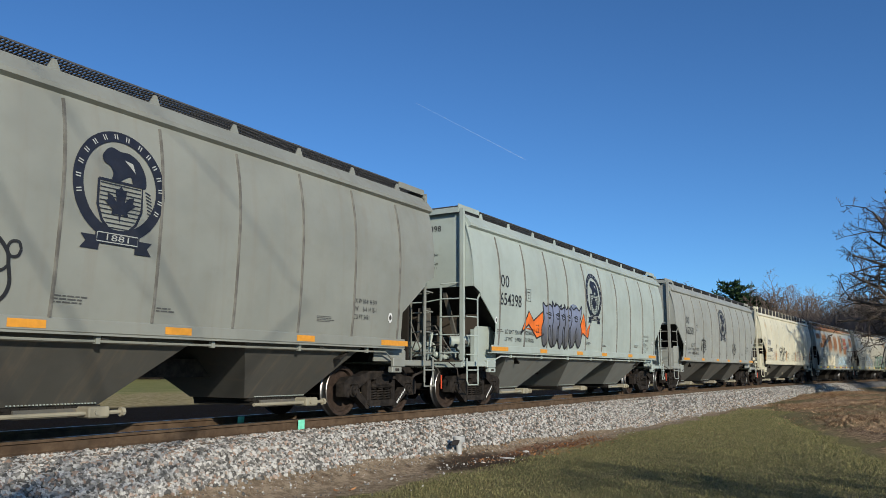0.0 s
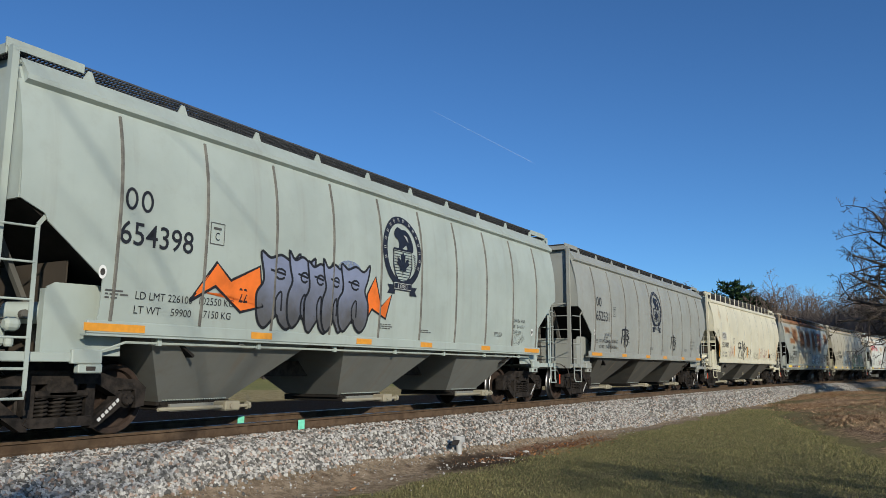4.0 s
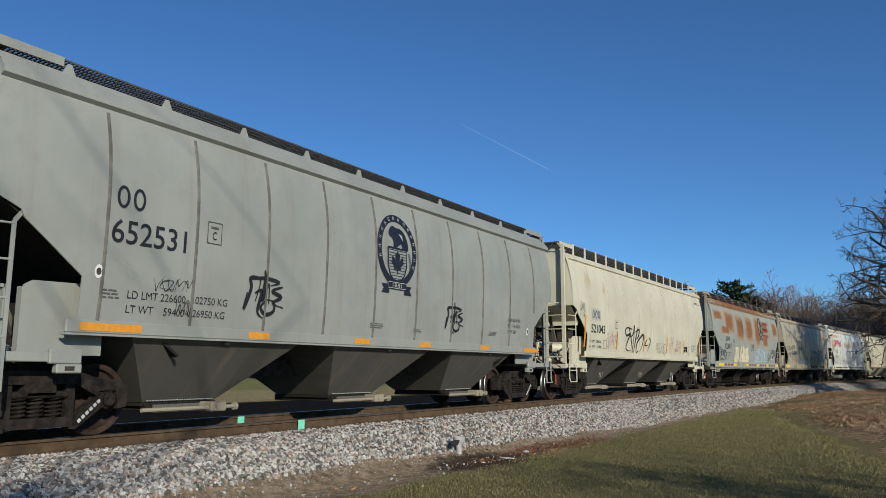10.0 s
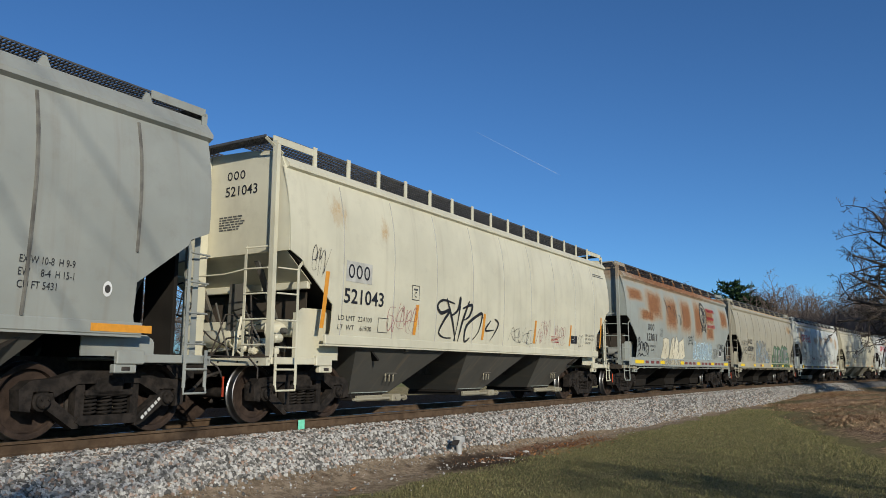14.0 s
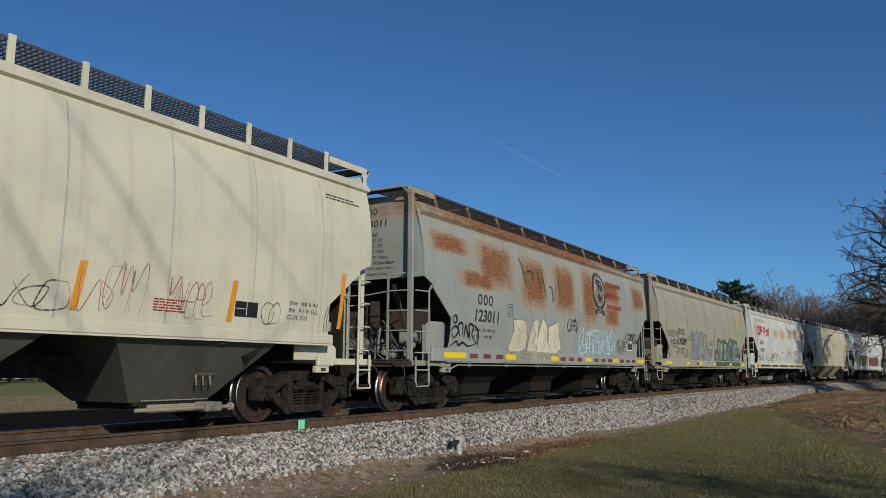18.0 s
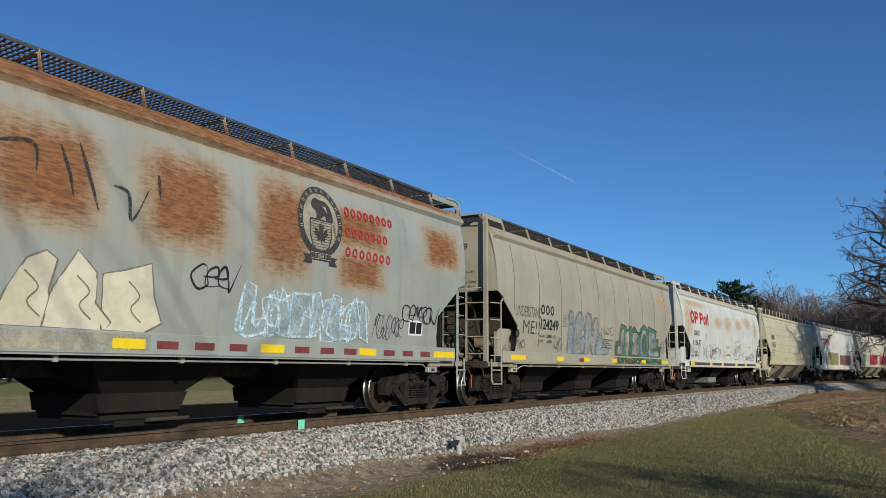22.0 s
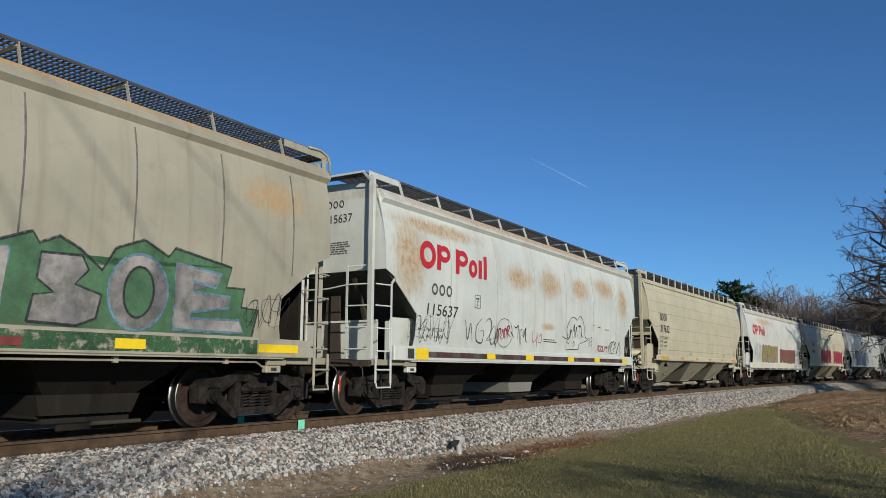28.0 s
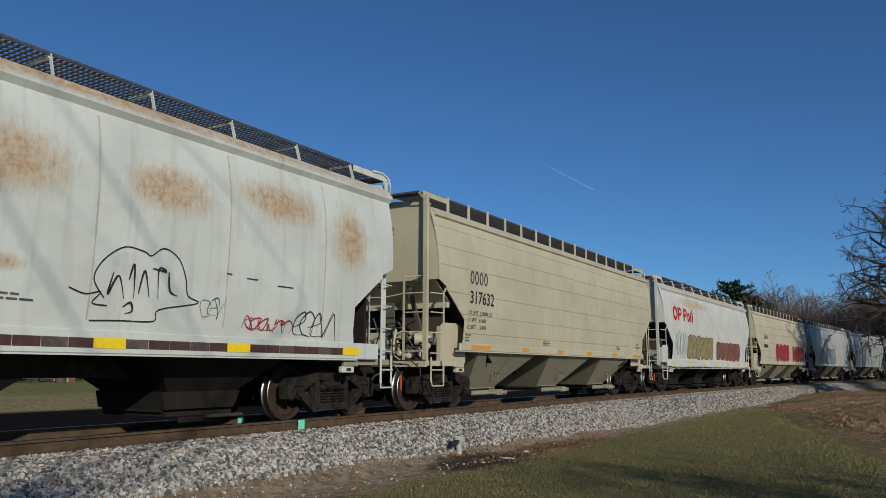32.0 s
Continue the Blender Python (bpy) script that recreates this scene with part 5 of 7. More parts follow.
def dress_new(car, number, seed, loads=(), shift=0.0, k_text=M_BLACK):
    """Markings shared by the three newer grey wagons."""
    marks(car, 2, -6.08 + shift * .7, 2.82, .42, .29, k_text)
    if number:
        letters(car, number, -6.12 + shift * .7, 2.38, 1.14, .30, k_text, 0.006)
    plate_box(car, -4.66 + shift, 2.58)
    if number:
        for s, x, z, w in ((loads[0], -5.82, 1.71, .90), (loads[1], -5.82, 1.53, .90), (loads[2], -4.80, 1.72, .62), (loads[3], -4.78, 1.54, .57)):
            letters(car, s, x + shift * .7, z, w, .10, M_BLACK)
    bars(car, -6.22 + shift, 1.80, .24, 3, M_STENCIL, .024, seed)
    emblem(car, 0.05 + shift * .4, 3.03, M_NAVY, None)
    bars(car, -.68, 1.68, .42, 3, M_STENCIL, .020, seed + 1)
    bars(car, .74, 1.63, .30, 2, M_STENCIL, .020, seed + 2)
    bars(car, 3.88, 1.72, .42, 4, M_STENCIL, .015, seed + 3)
    letters(car, "EX W 10-8  H 9-9", 4.84, 2.00, .66, .085, M_BLACK)
    letters(car, "EW     8-4  H 15-1", 4.84, 1.86, .66, .085, M_BLACK)
    letters(car, "CU FT 5431", 4.84, 1.72, .46, .085, M_BLACK)
    sticker = part("round_sticker", patch(Geo(), [(5.95 + .065 * math.sin(i * .4488), 1.80 + .095 * math.cos(i * .4488)) for i in range(14)], .009), M_WHITEPLATE, car, "small round white sticker")
    part("sticker_centre", patch(Geo(), [(5.95 + .04 * math.sin(i * .524), 1.80 + .05 * math.cos(i * .524)) for i in range(12)], .012), M_OLDINK, sticker)
    sticker = part("round_sticker", patch(Geo(), [(-6.28 + shift + .055 * math.sin(i * .4488), 2.0 + .085 * math.cos(i * .4488)) for i in range(14)], .009), M_WHITEPLATE, car, "small round white sticker")
    part("sticker_centre", patch(Geo(), [(-6.28 + shift + .034 * math.sin(i * .524), 2.0 + .045 * math.cos(i * .524)) for i in range(12)], .012), M_OLDINK, sticker)
    tape(car, [(a + shift, b + shift) for a, b in NEW_TAPE], 1.29, 1.385, M_ORANGE, 1.574, "worn orange reflective strip")
    hopper_bars(car)
    # end wall writing
    marks(car, 2, -.30, 4.19, .19, .12, k_text, True)
    if not number:
        return
    letters(car, number, -.34, 4.02, .60, .14, k_text, 0.01, end=True)
    for i, s in enumerate(("SPRG", "7 OC  D5", "5 IC   D5", "2 IIC D6A", "2 B-360.2 B-361", "36 TW WHEEL", "NO. 24 BRAKE BEAM", "DRAFT GEAR GRP J")):
        letters(car, s, -.36 - .08 * (i > 4), 3.87 - i * .106, .058 * max(4, len(s) * .62), .058, M_BLACK, end=True)


dress_new(wagon[0], "", 1, (), .06)
dress_new(wagon[1], "654398", 5, ("LD LMT 226100", "LT WT    59900", "102550 KG", "27150 KG"), -.10)
dress_new(wagon[2], "652531", 9, ("LD LMT 226600", "LT WT    59400", "102750 KG", "26950 KG"), .12)
loops = part("graffiti_tag", stroke(Geo(), smooth_line([(-1.9, 2.3), (-1.6, 2.38), (-1.39, 2.26), (-1.25, 2.10), (-1.22, 1.95), (-1.19, 1.74), (-1.26, 1.58), (-1.45, 1.5), (-1.8, 1.6)], 6), .045, .012), G_BLACK, wagon[0], "looping black sprayed line")
part("graffiti_stroke", stroke(Geo(), smooth_line([(-1.10, 2.13), (-1.13, 2.21), (-1.21, 2.21), (-1.25, 2.13), (-1.21, 2.05), (-1.13, 2.06), (-1.10, 2.13)], 5), .035, .013), G_BLACK, loops)
part("graffiti_stroke", stroke(Geo(), smooth_line([(-1.22, 1.95), (-1.32, 1.88), (-1.5, 1.95), (-1.7, 2.1)], 5), .035, .013), G_BLACK, loops)
# bubble throw-up between two orange arrows
def throw_up(car, spans, z0, z1, fill, line, lw=.045, up=.010):
    """Fat rounded letters, each with a horned top and two swollen feet, over one another."""
    form = [(.04, .98), (.14, .62), (-.02, .42), (.04, .10), (.22, -.02), (.42, .10), (.52, .16), (.60, .06), (.82, -.02), (1.02, .14), (1.04, .42), (.90, .62), (1.00, .80), (1.06, 1.04), (.84, .92), (.55, .98), (.28, .92)]
    for i, (x0, x1, turn) in enumerate(spans):
        w, h = x1 - x0, z1 - z0
        pts = [(x0 + w * (1 - u if turn else u), z0 + h * (v + .03 * math.sin(i * 2.1))) for u, v in form]
        cur = smooth_line(pts[::-1] if turn else pts, 4, True)
        o = up + .0022 * i
        f = part("graffiti_fill", patch(Geo(), cur[:-1], o), fill, car)
        part("graffiti_outline", stroke(Geo(), cur, lw, o + .0012), line, f)
        cx, cz = x0 + w * .55, z0 + h * .72
        loop = [(cx + w * .14 * math.cos(a * .63), cz + h * .07 * math.sin(a * .63)) for a in range(10)]
        part("graffiti_stroke", stroke(Geo(), [(x0 + w * .3, cz + h * .04)] + loop, lw * .8, o + .0013), line, f)
        part("graffiti_stroke", stroke(Geo(), smooth_line([(x0 + w * .50, z0 + h * .13), (x0 + w * .46, z0 + h * .36), (x0 + w * .60, z0 + h * .48), (x0 + w * .62, z0 + h * .22)], 5), lw * .8, o + .0013), line, f)


throw_up(wagon[1], ((-3.80, -2.95, False), (-3.12, -2.50, True), (-2.74, -2.10, False), (-2.30, -1.72, True), (-1.90, -1.10, False)), 1.48, 2.62, G_STEEL, G_BLACK)
for pts in ([(-5.04, 1.75), (-4.61, 2.33), (-4.33, 2.10), (-3.77, 2.37), (-3.67, 1.77), (-4.11, 1.66), (-4.61, 1.99)], [(-1.11, 1.69), (-1.09, 2.18), (-.86, 2.52), (-.65, 1.99), (-.33, 2.24), (-.50, 1.77), (-.93, 1.92)]):
    part("graffiti_arrow", patch(Geo(), pts, .009), G_ORANGE, wagon[1], "bright orange sprayed arrow")
    part("graffiti_outline", stroke(Geo(), pts + pts[:1], .045, .0105), G_BLACK, wagon[1])
letters(wagon[1], "22", -4.16, 1.80, .17, .21, G_BLACK, 0.012, name="graffiti_scrawl")
hz = Geo()
patch(hz, [(-1.62 + .34 * math.cos(i * .42), 2.55 + .17 * math.sin(i * .42)) for i in range(15)], .006)
part("graffiti_haze", hz, G_HAZE, wagon[1], "soft blue spray haze")
tag(wagon[1], 4.95, 5.5, 1.48, 1.72, 4, G_THIN, .012, 8)
for x0, z0, k in ((-3.78, 1.66, 1.0), (1.92, 1.66, .92)):
    script(wagon[2], [[(x0 + u * k, z0 + v * k) for u, v in pts] for pts in (
        [(.05, .30), (.0, .05), (.12, .36), (.10, .52), (.30, .50), (.22, .18)],
        [(.08, .50), (.40, .54), (.70, .50), (.52, .44)],
        [(.38, .66), (.40, .52), (.36, .20), (.48, .46), (.50, .16)],
        [(.78, .44), (.56, .36), (.76, .28), (.58, .18), (.82, .12)],
        [(.46, .22), (.34, .10), (.46, .0), (.62, .06), (.60, .20), (.46, .22)],
        [(.20, .30), (.34, .34), (.28, .04), (.40, -.06)])], G_BLACK, .062 * k)
tag(wagon[2], -5.35, -4.75, 1.85, 2.03, 5, G_THIN, .018, 23)
tag(wagon[2], -4.95, -4.7, 1.55, 1.75, 3, G_THIN, .018, 24)

# cream wagon
c = wagon[3]
rectg = rect(Geo(), -6.05, -5.30, 2.36, 2.72, .007)
part("pale_panel", rectg, plain("grey_patch_paint", (0.50, 0.49, 0.44), .5), c)
marks(c, 3, -5.99, 2.42, .62, .25, M_BLACK)
letters(c, "521043", -6.08, 1.98, 1.16, .26, M_BLACK, 0.014)
letters(c, "LD LMT  224100", -6.20, 1.68, .95, .085, M_BLACK)
letters(c, "LT  WT    61900", -6.20, 1.52, .95, .085, M_BLACK)
plate_box(c, -3.98, 2.20, .25, .28)
part("data_frame", stroke(Geo(), [(-5.05, 1.52), (-4.75, 1.52), (-4.75, 1.78), (-5.05, 1.78), (-5.05, 1.52)], .014, .009), M_STENCIL, c)
for x in (-6.62, -3.85, -1.05, 1.75, 4.15, 6.62):
    k = 1 if abs(x) > 6 else .62
    part("orange_stripe", patch(Geo(), [(x - .05, 1.52), (x + .05, 1.52), (x + .13, 1.52 + .95 * k), (x + .03, 1.52 + .95 * k)], .009), M_ORANGE, c, "slanting orange reflective stripe")
SCRIPT = [
    [(-2.33, 2.24), (-2.81, 2.28), (-3.03, 2.15), (-2.88, 2.01), (-2.54, 2.08), (-2.77, 1.85), (-2.94, 1.61), (-2.73, 1.51), (-2.44, 1.51)],
    [(-2.67, 2.33), (-2.43, 1.90), (-2.25, 1.45)],
    [(-2.50, 1.96), (-2.21, 2.11), (-2.10, 2.39), (-2.14, 2.05), (-2.31, 1.45)],
    [(-1.71, 2.34), (-2.00, 1.86), (-2.15, 1.45)],
    [(-1.99, 2.16), (-1.58, 2.26), (-1.70, 2.01), (-2.00, 1.89)],
    [(-1.64, 1.54), (-1.86, 1.46), (-1.80, 1.80), (-1.24, 2.08), (-1.10, 2.05), (-1.26, 1.69), (-1.50, 1.51)],
    [(-.67, 1.97), (-.93, 1.74), (-.50, 1.76)],
    [(-.49, 2.02), (-.30, 1.89), (-.68, 1.50)],
]
script(c, SCRIPT[:6], G_BLACK, .075)
script(c, SCRIPT[6:], G_BLACK, .055)
tag(c, .35, 1.6, 1.50, 1.85, 5, G_THIN, .016, 33)
tag(c, 1.9, 2.7, 1.52, 2.15, 4, G_PINK, .016, 34)
tag(c, 3.1, 3.8, 1.50, 2.05, 5, G_PINK, .016, 35)
tag(c, -4.75, -3.7, 1.52, 2.05, 7, G_PINK, .016, 36)
tag(c, -6.95, -6.55, 2.4, 2.85, 4, G_THIN, .014, 37)
bars(c, 2.85, 1.75, .45, 5, M_RED, .02, 3)
g = rect(Geo(), 4.25, 4.70, 1.60, 1.82, .009)
part("black_placard", g, M_BLACK, c)
part("placard_line", rect(Geo(), 4.47, 4.48, 1.61, 1.81, .012), M_WHITEPLATE, c)
part("placard_line", rect(Geo(), 4.27, 4.46, 1.71, 1.718, .012), M_WHITEPLATE, c)
letters(c, "EXW  10-8  H  9-3", 5.38, 1.84, .66, .065, M_BLACK)
letters(c, "EW    9-2  H  15-2", 5.38, 1.73, .66, .065, M_BLACK)
letters(c, "CU.FT. 5201", 5.34, 1.62, .46, .065, M_BLACK)
tag(c, 4.85, 5.15, 1.52, 1.86, 2, G_THIN, .014, 38)
tag(c, 6.25, 6.5, 1.48, 1.85, 3, G_THIN, .014, 39)
bars(c, 6.25, 3.82, .95, 2, M_STENCIL, .03, 8)
bars(c, 4.9, 1.40, .9, 1, M_STENCIL, .035, 9)
hopper_bars(c)
marks(c, 3, -.35, 4.0, .42, .15, M_BLACK, True)
letters(c, "521043", -.38, 3.72, .74, .17, M_BLACK, 0.01, end=True)
bars(c, -.40, 3.38, .62, 6, M_STENCIL, .024, 11, True)

# rust-eaten wagon
c = wagon[4]
OLD_OUT = 1.589
marks(c, 3, -5.24, 2.30, .72, .25, M_OLDINK)
letters(c, "123011", -5.35, 1.92, 1.15, .28, M_OLDINK, 0.02, .12)
letters(c, "Ld Lmt   224 400  LO", -5.42, 1.70, 1.05, .075, M_OLDINK, 0, .15)
letters(c, "Lt Wt      616 00", -5.42, 1.56, .90, .075, M_OLDINK, 0, .15)
plate_box(c, -3.75, 2.12)
emblem(c, 2.60, 3.22, M_OLDINK, plain("old_cream_ground", (0.36, 0.33, 0.25), .6, 0, .3, 8), .86)
for r, (n, w) in enumerate(((8, 1.45), (7, 1.25), (7, 1.35))):
    marks(c, n, 3.25, 3.50 - r * .36, w, .17, M_RED, gap=.35, bold=.34)
TANLINE = spray("tan_line_spray", (0.24, 0.21, 0.15), .5, .95, 6)
for i, pts in enumerate(([(-3.69, 1.30), (-3.40, 1.80), (-3.45, 2.06), (-3.05, 2.10), (-2.72, 2.06), (-2.62, 1.70), (-2.72, 1.34), (-3.10, 1.28)], [(-2.62, 1.30), (-2.52, 1.66), (-2.31, 2.06), (-2.09, 2.17), (-1.95, 2.08), (-2.02, 1.72), (-1.92, 1.30)], [(-2.05, 1.30), (-1.98, 1.75), (-1.71, 2.22), (-1.44, 1.98), (-1.42, 1.62), (-1.18, 1.40), (-1.25, 1.29)], [(-1.30, 1.30), (-1.36, 1.98), (-1.08, 2.05), (-.68, 2.18), (-.60, 1.75), (-.44, 1.43), (-.70, 1.29)])):
    f = part("graffiti_fill", patch(Geo(), pts, .010 + .002 * i), G_CREAM, c)
    part("graffiti_outline", stroke(Geo(), pts + pts[:1], .026, .0112 + .002 * i), TANLINE, f)
    mx = sum(q[0] for q in pts) / len(pts)
    part("graffiti_stroke", stroke(Geo(), smooth_line([(mx - .12, 1.92), (mx + .06, 1.75), (mx - .05, 1.58), (mx + .12, 1.42)], 4), .022, .0114 + .002 * i), TANLINE, f)
part("graffiti_drip", Geo().box(-3.6, -.6, -1.5875, -1.5865, 1.06, 1.27), spray("cream_sill_spray", (0.50, 0.46, 0.34), 0, .75, 2.0), c)
wild(c, .95, 3.95, 1.34, 2.02, 6, spray("thin_ice_fill", (0.5, 0.66, 0.74), .05, .55, 7), G_ICE, 43, .045)
tag(c, 1.0, 3.9, 1.40, 2.0, 8, G_ICE, .045, 44)
script(c, [
    [(-6.40, 1.65), (-6.21, 1.77), (-6.06, 1.68), (-6.22, 1.52), (-6.34, 1.62)],
    [(-6.32, 1.95), (-6.20, 2.00), (-6.14, 1.89), (-6.27, 1.84), (-6.32, 1.95)],
    [(-6.00, 1.57), (-6.08, 1.79), (-5.90, 1.84), (-5.88, 1.58)],
    [(-5.81, 1.54), (-5.76, 1.81), (-5.62, 1.55), (-5.61, 1.82)],
    [(-5.52, 1.48), (-5.61, 1.82), (-5.41, 1.80), (-5.46, 1.60), (-5.20, 1.42)],
    [(-6.38, 1.33), (-6.12, 1.45), (-6.02, 1.37), (-5.84, 1.43), (-5.59, 1.36), (-5.21, 1.44)],
    [(-5.37, 1.84), (-5.19, 1.66), (-5.19, 1.33)],
], G_BLACK, .055)
tag(c, .05, .8, 1.95, 2.28, 4, G_BLACK, .035, 46)
script(c, [[(-3.07, 3.66), (-2.92, 3.45), (-2.79, 3.17), (-2.72, 2.95)], [(-2.75, 3.30), (-2.35, 3.36), (-2.30, 3.05)], [(-2.02, 3.42), (-1.90, 3.10), (-1.84, 2.85)], [(-1.78, 3.50), (-1.62, 3.05), (-1.50, 2.72)], [(-1.31, 3.08), (-1.10, 3.02), (-1.03, 2.68), (-.80, 3.12)], [(-.65, 3.35), (-.62, 3.05)]], G_THIN, .05)
tag(c, 4.2, 5.1, 1.42, 1.85, 7, G_THIN, .022, 48)
tag(c, 5.1, 6.3, 1.75, 2.08, 6, G_BLACK, .035, 49)
part("data_placard", rect(Geo(), 5.30, 5.80, 1.50, 1.80, .009), M_WHITEPLATE, c)
part("placard_field", rect(Geo(), 5.34, 5.54, 1.54, 1.76, .012), M_BLACK, c)
part("placard_field", rect(Geo(), 5.57, 5.76, 1.54, 1.76, .012), M_BLACK, c)
tape(c, [(-6.65, -5.72), (-3.82, -3.30), (-1.15, -.68), (1.36, 1.86), (3.76, 4.26), (6.24, 7.06)], 1.09, 1.215, M_YELLOW, OLD_OUT, "bright yellow reflector strip")
tape(c, [(x + k * .62, x + k * .62 + .34) for x in (-5.55, -3.1, -.5, 2.1, 4.5) for k in range(3) if not -3.2 < x + k * .62 < -.9 and not 1.2 < x + k * .62 < 2.0], 1.10, 1.20, M_REDTAPE, OLD_OUT, "faded red reflector tape")
marks(c, 3, -.45, 4.08, .38, .15, M_OLDINK, True)
letters(c, "123011", -.50, 3.82, .68, .15, M_OLDINK, 0.01, .1, end=True)
for i, s in enumerate(("SPRG", "6  OC  D5", "7  IC  D5", "4 IIC  D6A", "36 TW  Wheel", "No 24 Brake Beam", "Draft Gear Grp J", "Grade E Coupler")):
    letters(c, s, -.32, 3.62 - i * .12, .07 * max(4, len(s) * .62), .07, M_OLDINK, 0, .12, end=True)

# tan wagon with green and blue pieces
c = wagon[5]
marks(c, 3, -5.02, 2.30, .84, .26, M_BLACK)
letters(c, "124249", -5.05, 1.90, 1.18, .29, M_BLACK, 0.025, .12)
letters(c, "Ld Lmt   225800  LO", -5.12, 1.70, 1.05, .075, M_BLACK, 0, .15)
letters(c, "Lt Wt      60200", -5.15, 1.56, .85, .075, M_BLACK, 0, .15)
plate_box(c, -3.55, 2.05)
letters(c, "UNDERSTAND", -6.52, 2.18, 1.52, .27, G_THIN, -0.012, .1, name="graffiti_scrawl")
letters(c, "ME!!", -6.10, 1.76, 1.0, .34, G_THIN, -0.006, .1, name="graffiti_scrawl")
SKYLINE = spray("sky_blue_line", (0.22, 0.38, 0.50), .3, .9, 5)
PALEFILL = spray("thin_grey_blue_fill", (0.36, 0.41, 0.43), .10, .60, 3)
for i, (pts, inner) in enumerate((
        ([(-3.22, 1.34), (-3.16, 2.10), (-3.02, 2.20), (-2.84, 2.10), (-2.86, 1.34)], [(-3.05, 1.5), (-3.02, 2.0)]),
        ([(-3.19, 2.33), (-3.05, 2.55), (-2.84, 2.46), (-2.84, 2.24), (-3.02, 2.16)], [(-3.0, 2.42), (-2.92, 2.3)]),
        ([(-2.84, 1.40), (-2.74, 2.20), (-2.42, 2.53), (-2.12, 2.46), (-2.05, 2.10), (-2.30, 1.98), (-2.34, 1.78), (-1.98, 1.86), (-1.94, 1.42), (-2.40, 1.34)], [(-2.52, 1.6), (-2.50, 2.1), (-2.25, 2.3)]),
        ([(-1.94, 1.36), (-1.88, 2.44), (-1.45, 2.48), (-1.36, 1.90), (-1.25, 2.30), (-1.01, 2.46), (-.84, 2.24), (-.98, 1.64), (-1.02, 1.34), (-1.30, 1.36), (-1.50, 1.62), (-1.62, 1.36)], [(-1.66, 1.7), (-1.62, 2.2)]),
        ([(-1.06, 1.38), (-.92, 1.80), (-.62, 2.0), (-.42, 1.72), (-.10, 1.60), (.14, 1.46), (-.10, 1.36), (-.60, 1.32)], [(-.8, 1.5), (-.4, 1.5)]))):
    cur = smooth_line(pts, 4, True)
    f = part("graffiti_fill", patch(Geo(), cur[:-1], .010 + .002 * i), PALEFILL, c)
    part("graffiti_outline", stroke(Geo(), cur, .05, .0112 + .002 * i), G_GREY if i % 2 else SKYLINE, f)
    part("graffiti_stroke", stroke(Geo(), smooth_line(inner, 4), .06, .0114 + .002 * i), SKYLINE, f)
    part("graffiti_outline", stroke(Geo(), [(x + .04, z - .03) for x, z in cur], .018, .0118 + .002 * i), G_THIN, f)
tag(c, -4.1, -3.5, 1.35, 1.75, 4, G_THIN, .018, 55)
GREEN_EDGE = [(.77, 1.32), (.80, 1.79), (1.06, 1.77), (1.29, 2.37), (1.81, 2.31), (1.92, 2.19), (2.34, 2.36), (2.43, 2.24), (2.66, 2.35), (2.92, 2.24), (3.24, 2.02), (3.40, 2.31), (3.80, 2.47), (4.19, 2.30), (4.29, 2.43), (5.30, 2.28), (5.22, 1.99), (5.57, 2.00), (5.53, 1.73), (5.87, 1.71), (5.80, 1.32)]
part("graffiti_fill", patch(Geo(), GREEN_EDGE, .009), G_GREEN, c, "dark green sprayed background")
part("graffiti_outline", stroke(Geo(), GREEN_EDGE, .04, .0105), G_THIN, c)
part("graffiti_drip", Geo().box(.7, 5.9, -1.5875, -1.5865, 1.06, 1.27), spray("green_sill_spray", (0.05, 0.14, 0.06), 0, .8, 2.2), c)
BLOTCH = spray("blotchy_grey_spray", (0.38, 0.35, 0.33), .55, 1.0, 2, (0.16, 0.15, 0.15))
BLUEDGE = spray("blue_edge_spray", (0.16, 0.30, 0.42), .4, .9, 3)
for i, pts in enumerate((
        [(.95, 1.36), (.98, 1.62), (1.22, 1.66), (1.34, 2.18), (1.62, 2.22), (1.52, 1.60), (1.40, 1.34)],
        [(1.78, 1.36), (1.72, 2.12), (2.10, 2.16), (2.06, 1.36)],
        [(2.38, 1.36), (2.42, 1.66), (2.66, 1.70), (2.44, 1.84), (2.46, 2.14), (2.96, 2.16), (3.06, 2.00), (2.90, 1.82), (3.26, 1.72), (3.22, 1.44), (2.98, 1.34)],
        [(4.36, 1.36), (4.32, 2.24), (5.12, 2.16), (5.02, 1.96), (4.62, 2.02), (4.60, 1.88), (5.30, 1.86), (5.28, 1.70), (4.62, 1.60), (4.62, 1.52), (5.50, 1.54), (5.62, 1.36)])):
    f = part("graffiti_fill", patch(Geo(), pts, .0125 + .0015 * i), BLOTCH, c)
    part("graffiti_outline", stroke(Geo(), pts + pts[:1], .035, .0135 + .0015 * i), BLUEDGE if i % 2 else G_THIN, f)
ring = [[(3.78 + rx * math.cos(k * math.tau / 24), 1.80 + rz * math.sin(k * math.tau / 24)) for k in range(25)] for rx, rz in ((.22, .32), (.44, .48))]
part("graffiti_fill", Geo().grid([[on_side(x, z, .013) for x, z in r] for r in ring]), BLOTCH, c)
part("graffiti_outline", stroke(Geo(), ring[0], .035, .0145), G_THIN, c)
part("graffiti_outline", stroke(Geo(), ring[1], .035, .0145), BLUEDGE, c)
part("data_frame", stroke(Geo(), [(-.45, 1.55), (.45, 1.55), (.45, 1.80), (-.45, 1.80), (-.45, 1.55)], .025, .02), M_STENCIL, c)
bars(c, -.36, 1.75, .7, 3, M_STENCIL, .03, 14)
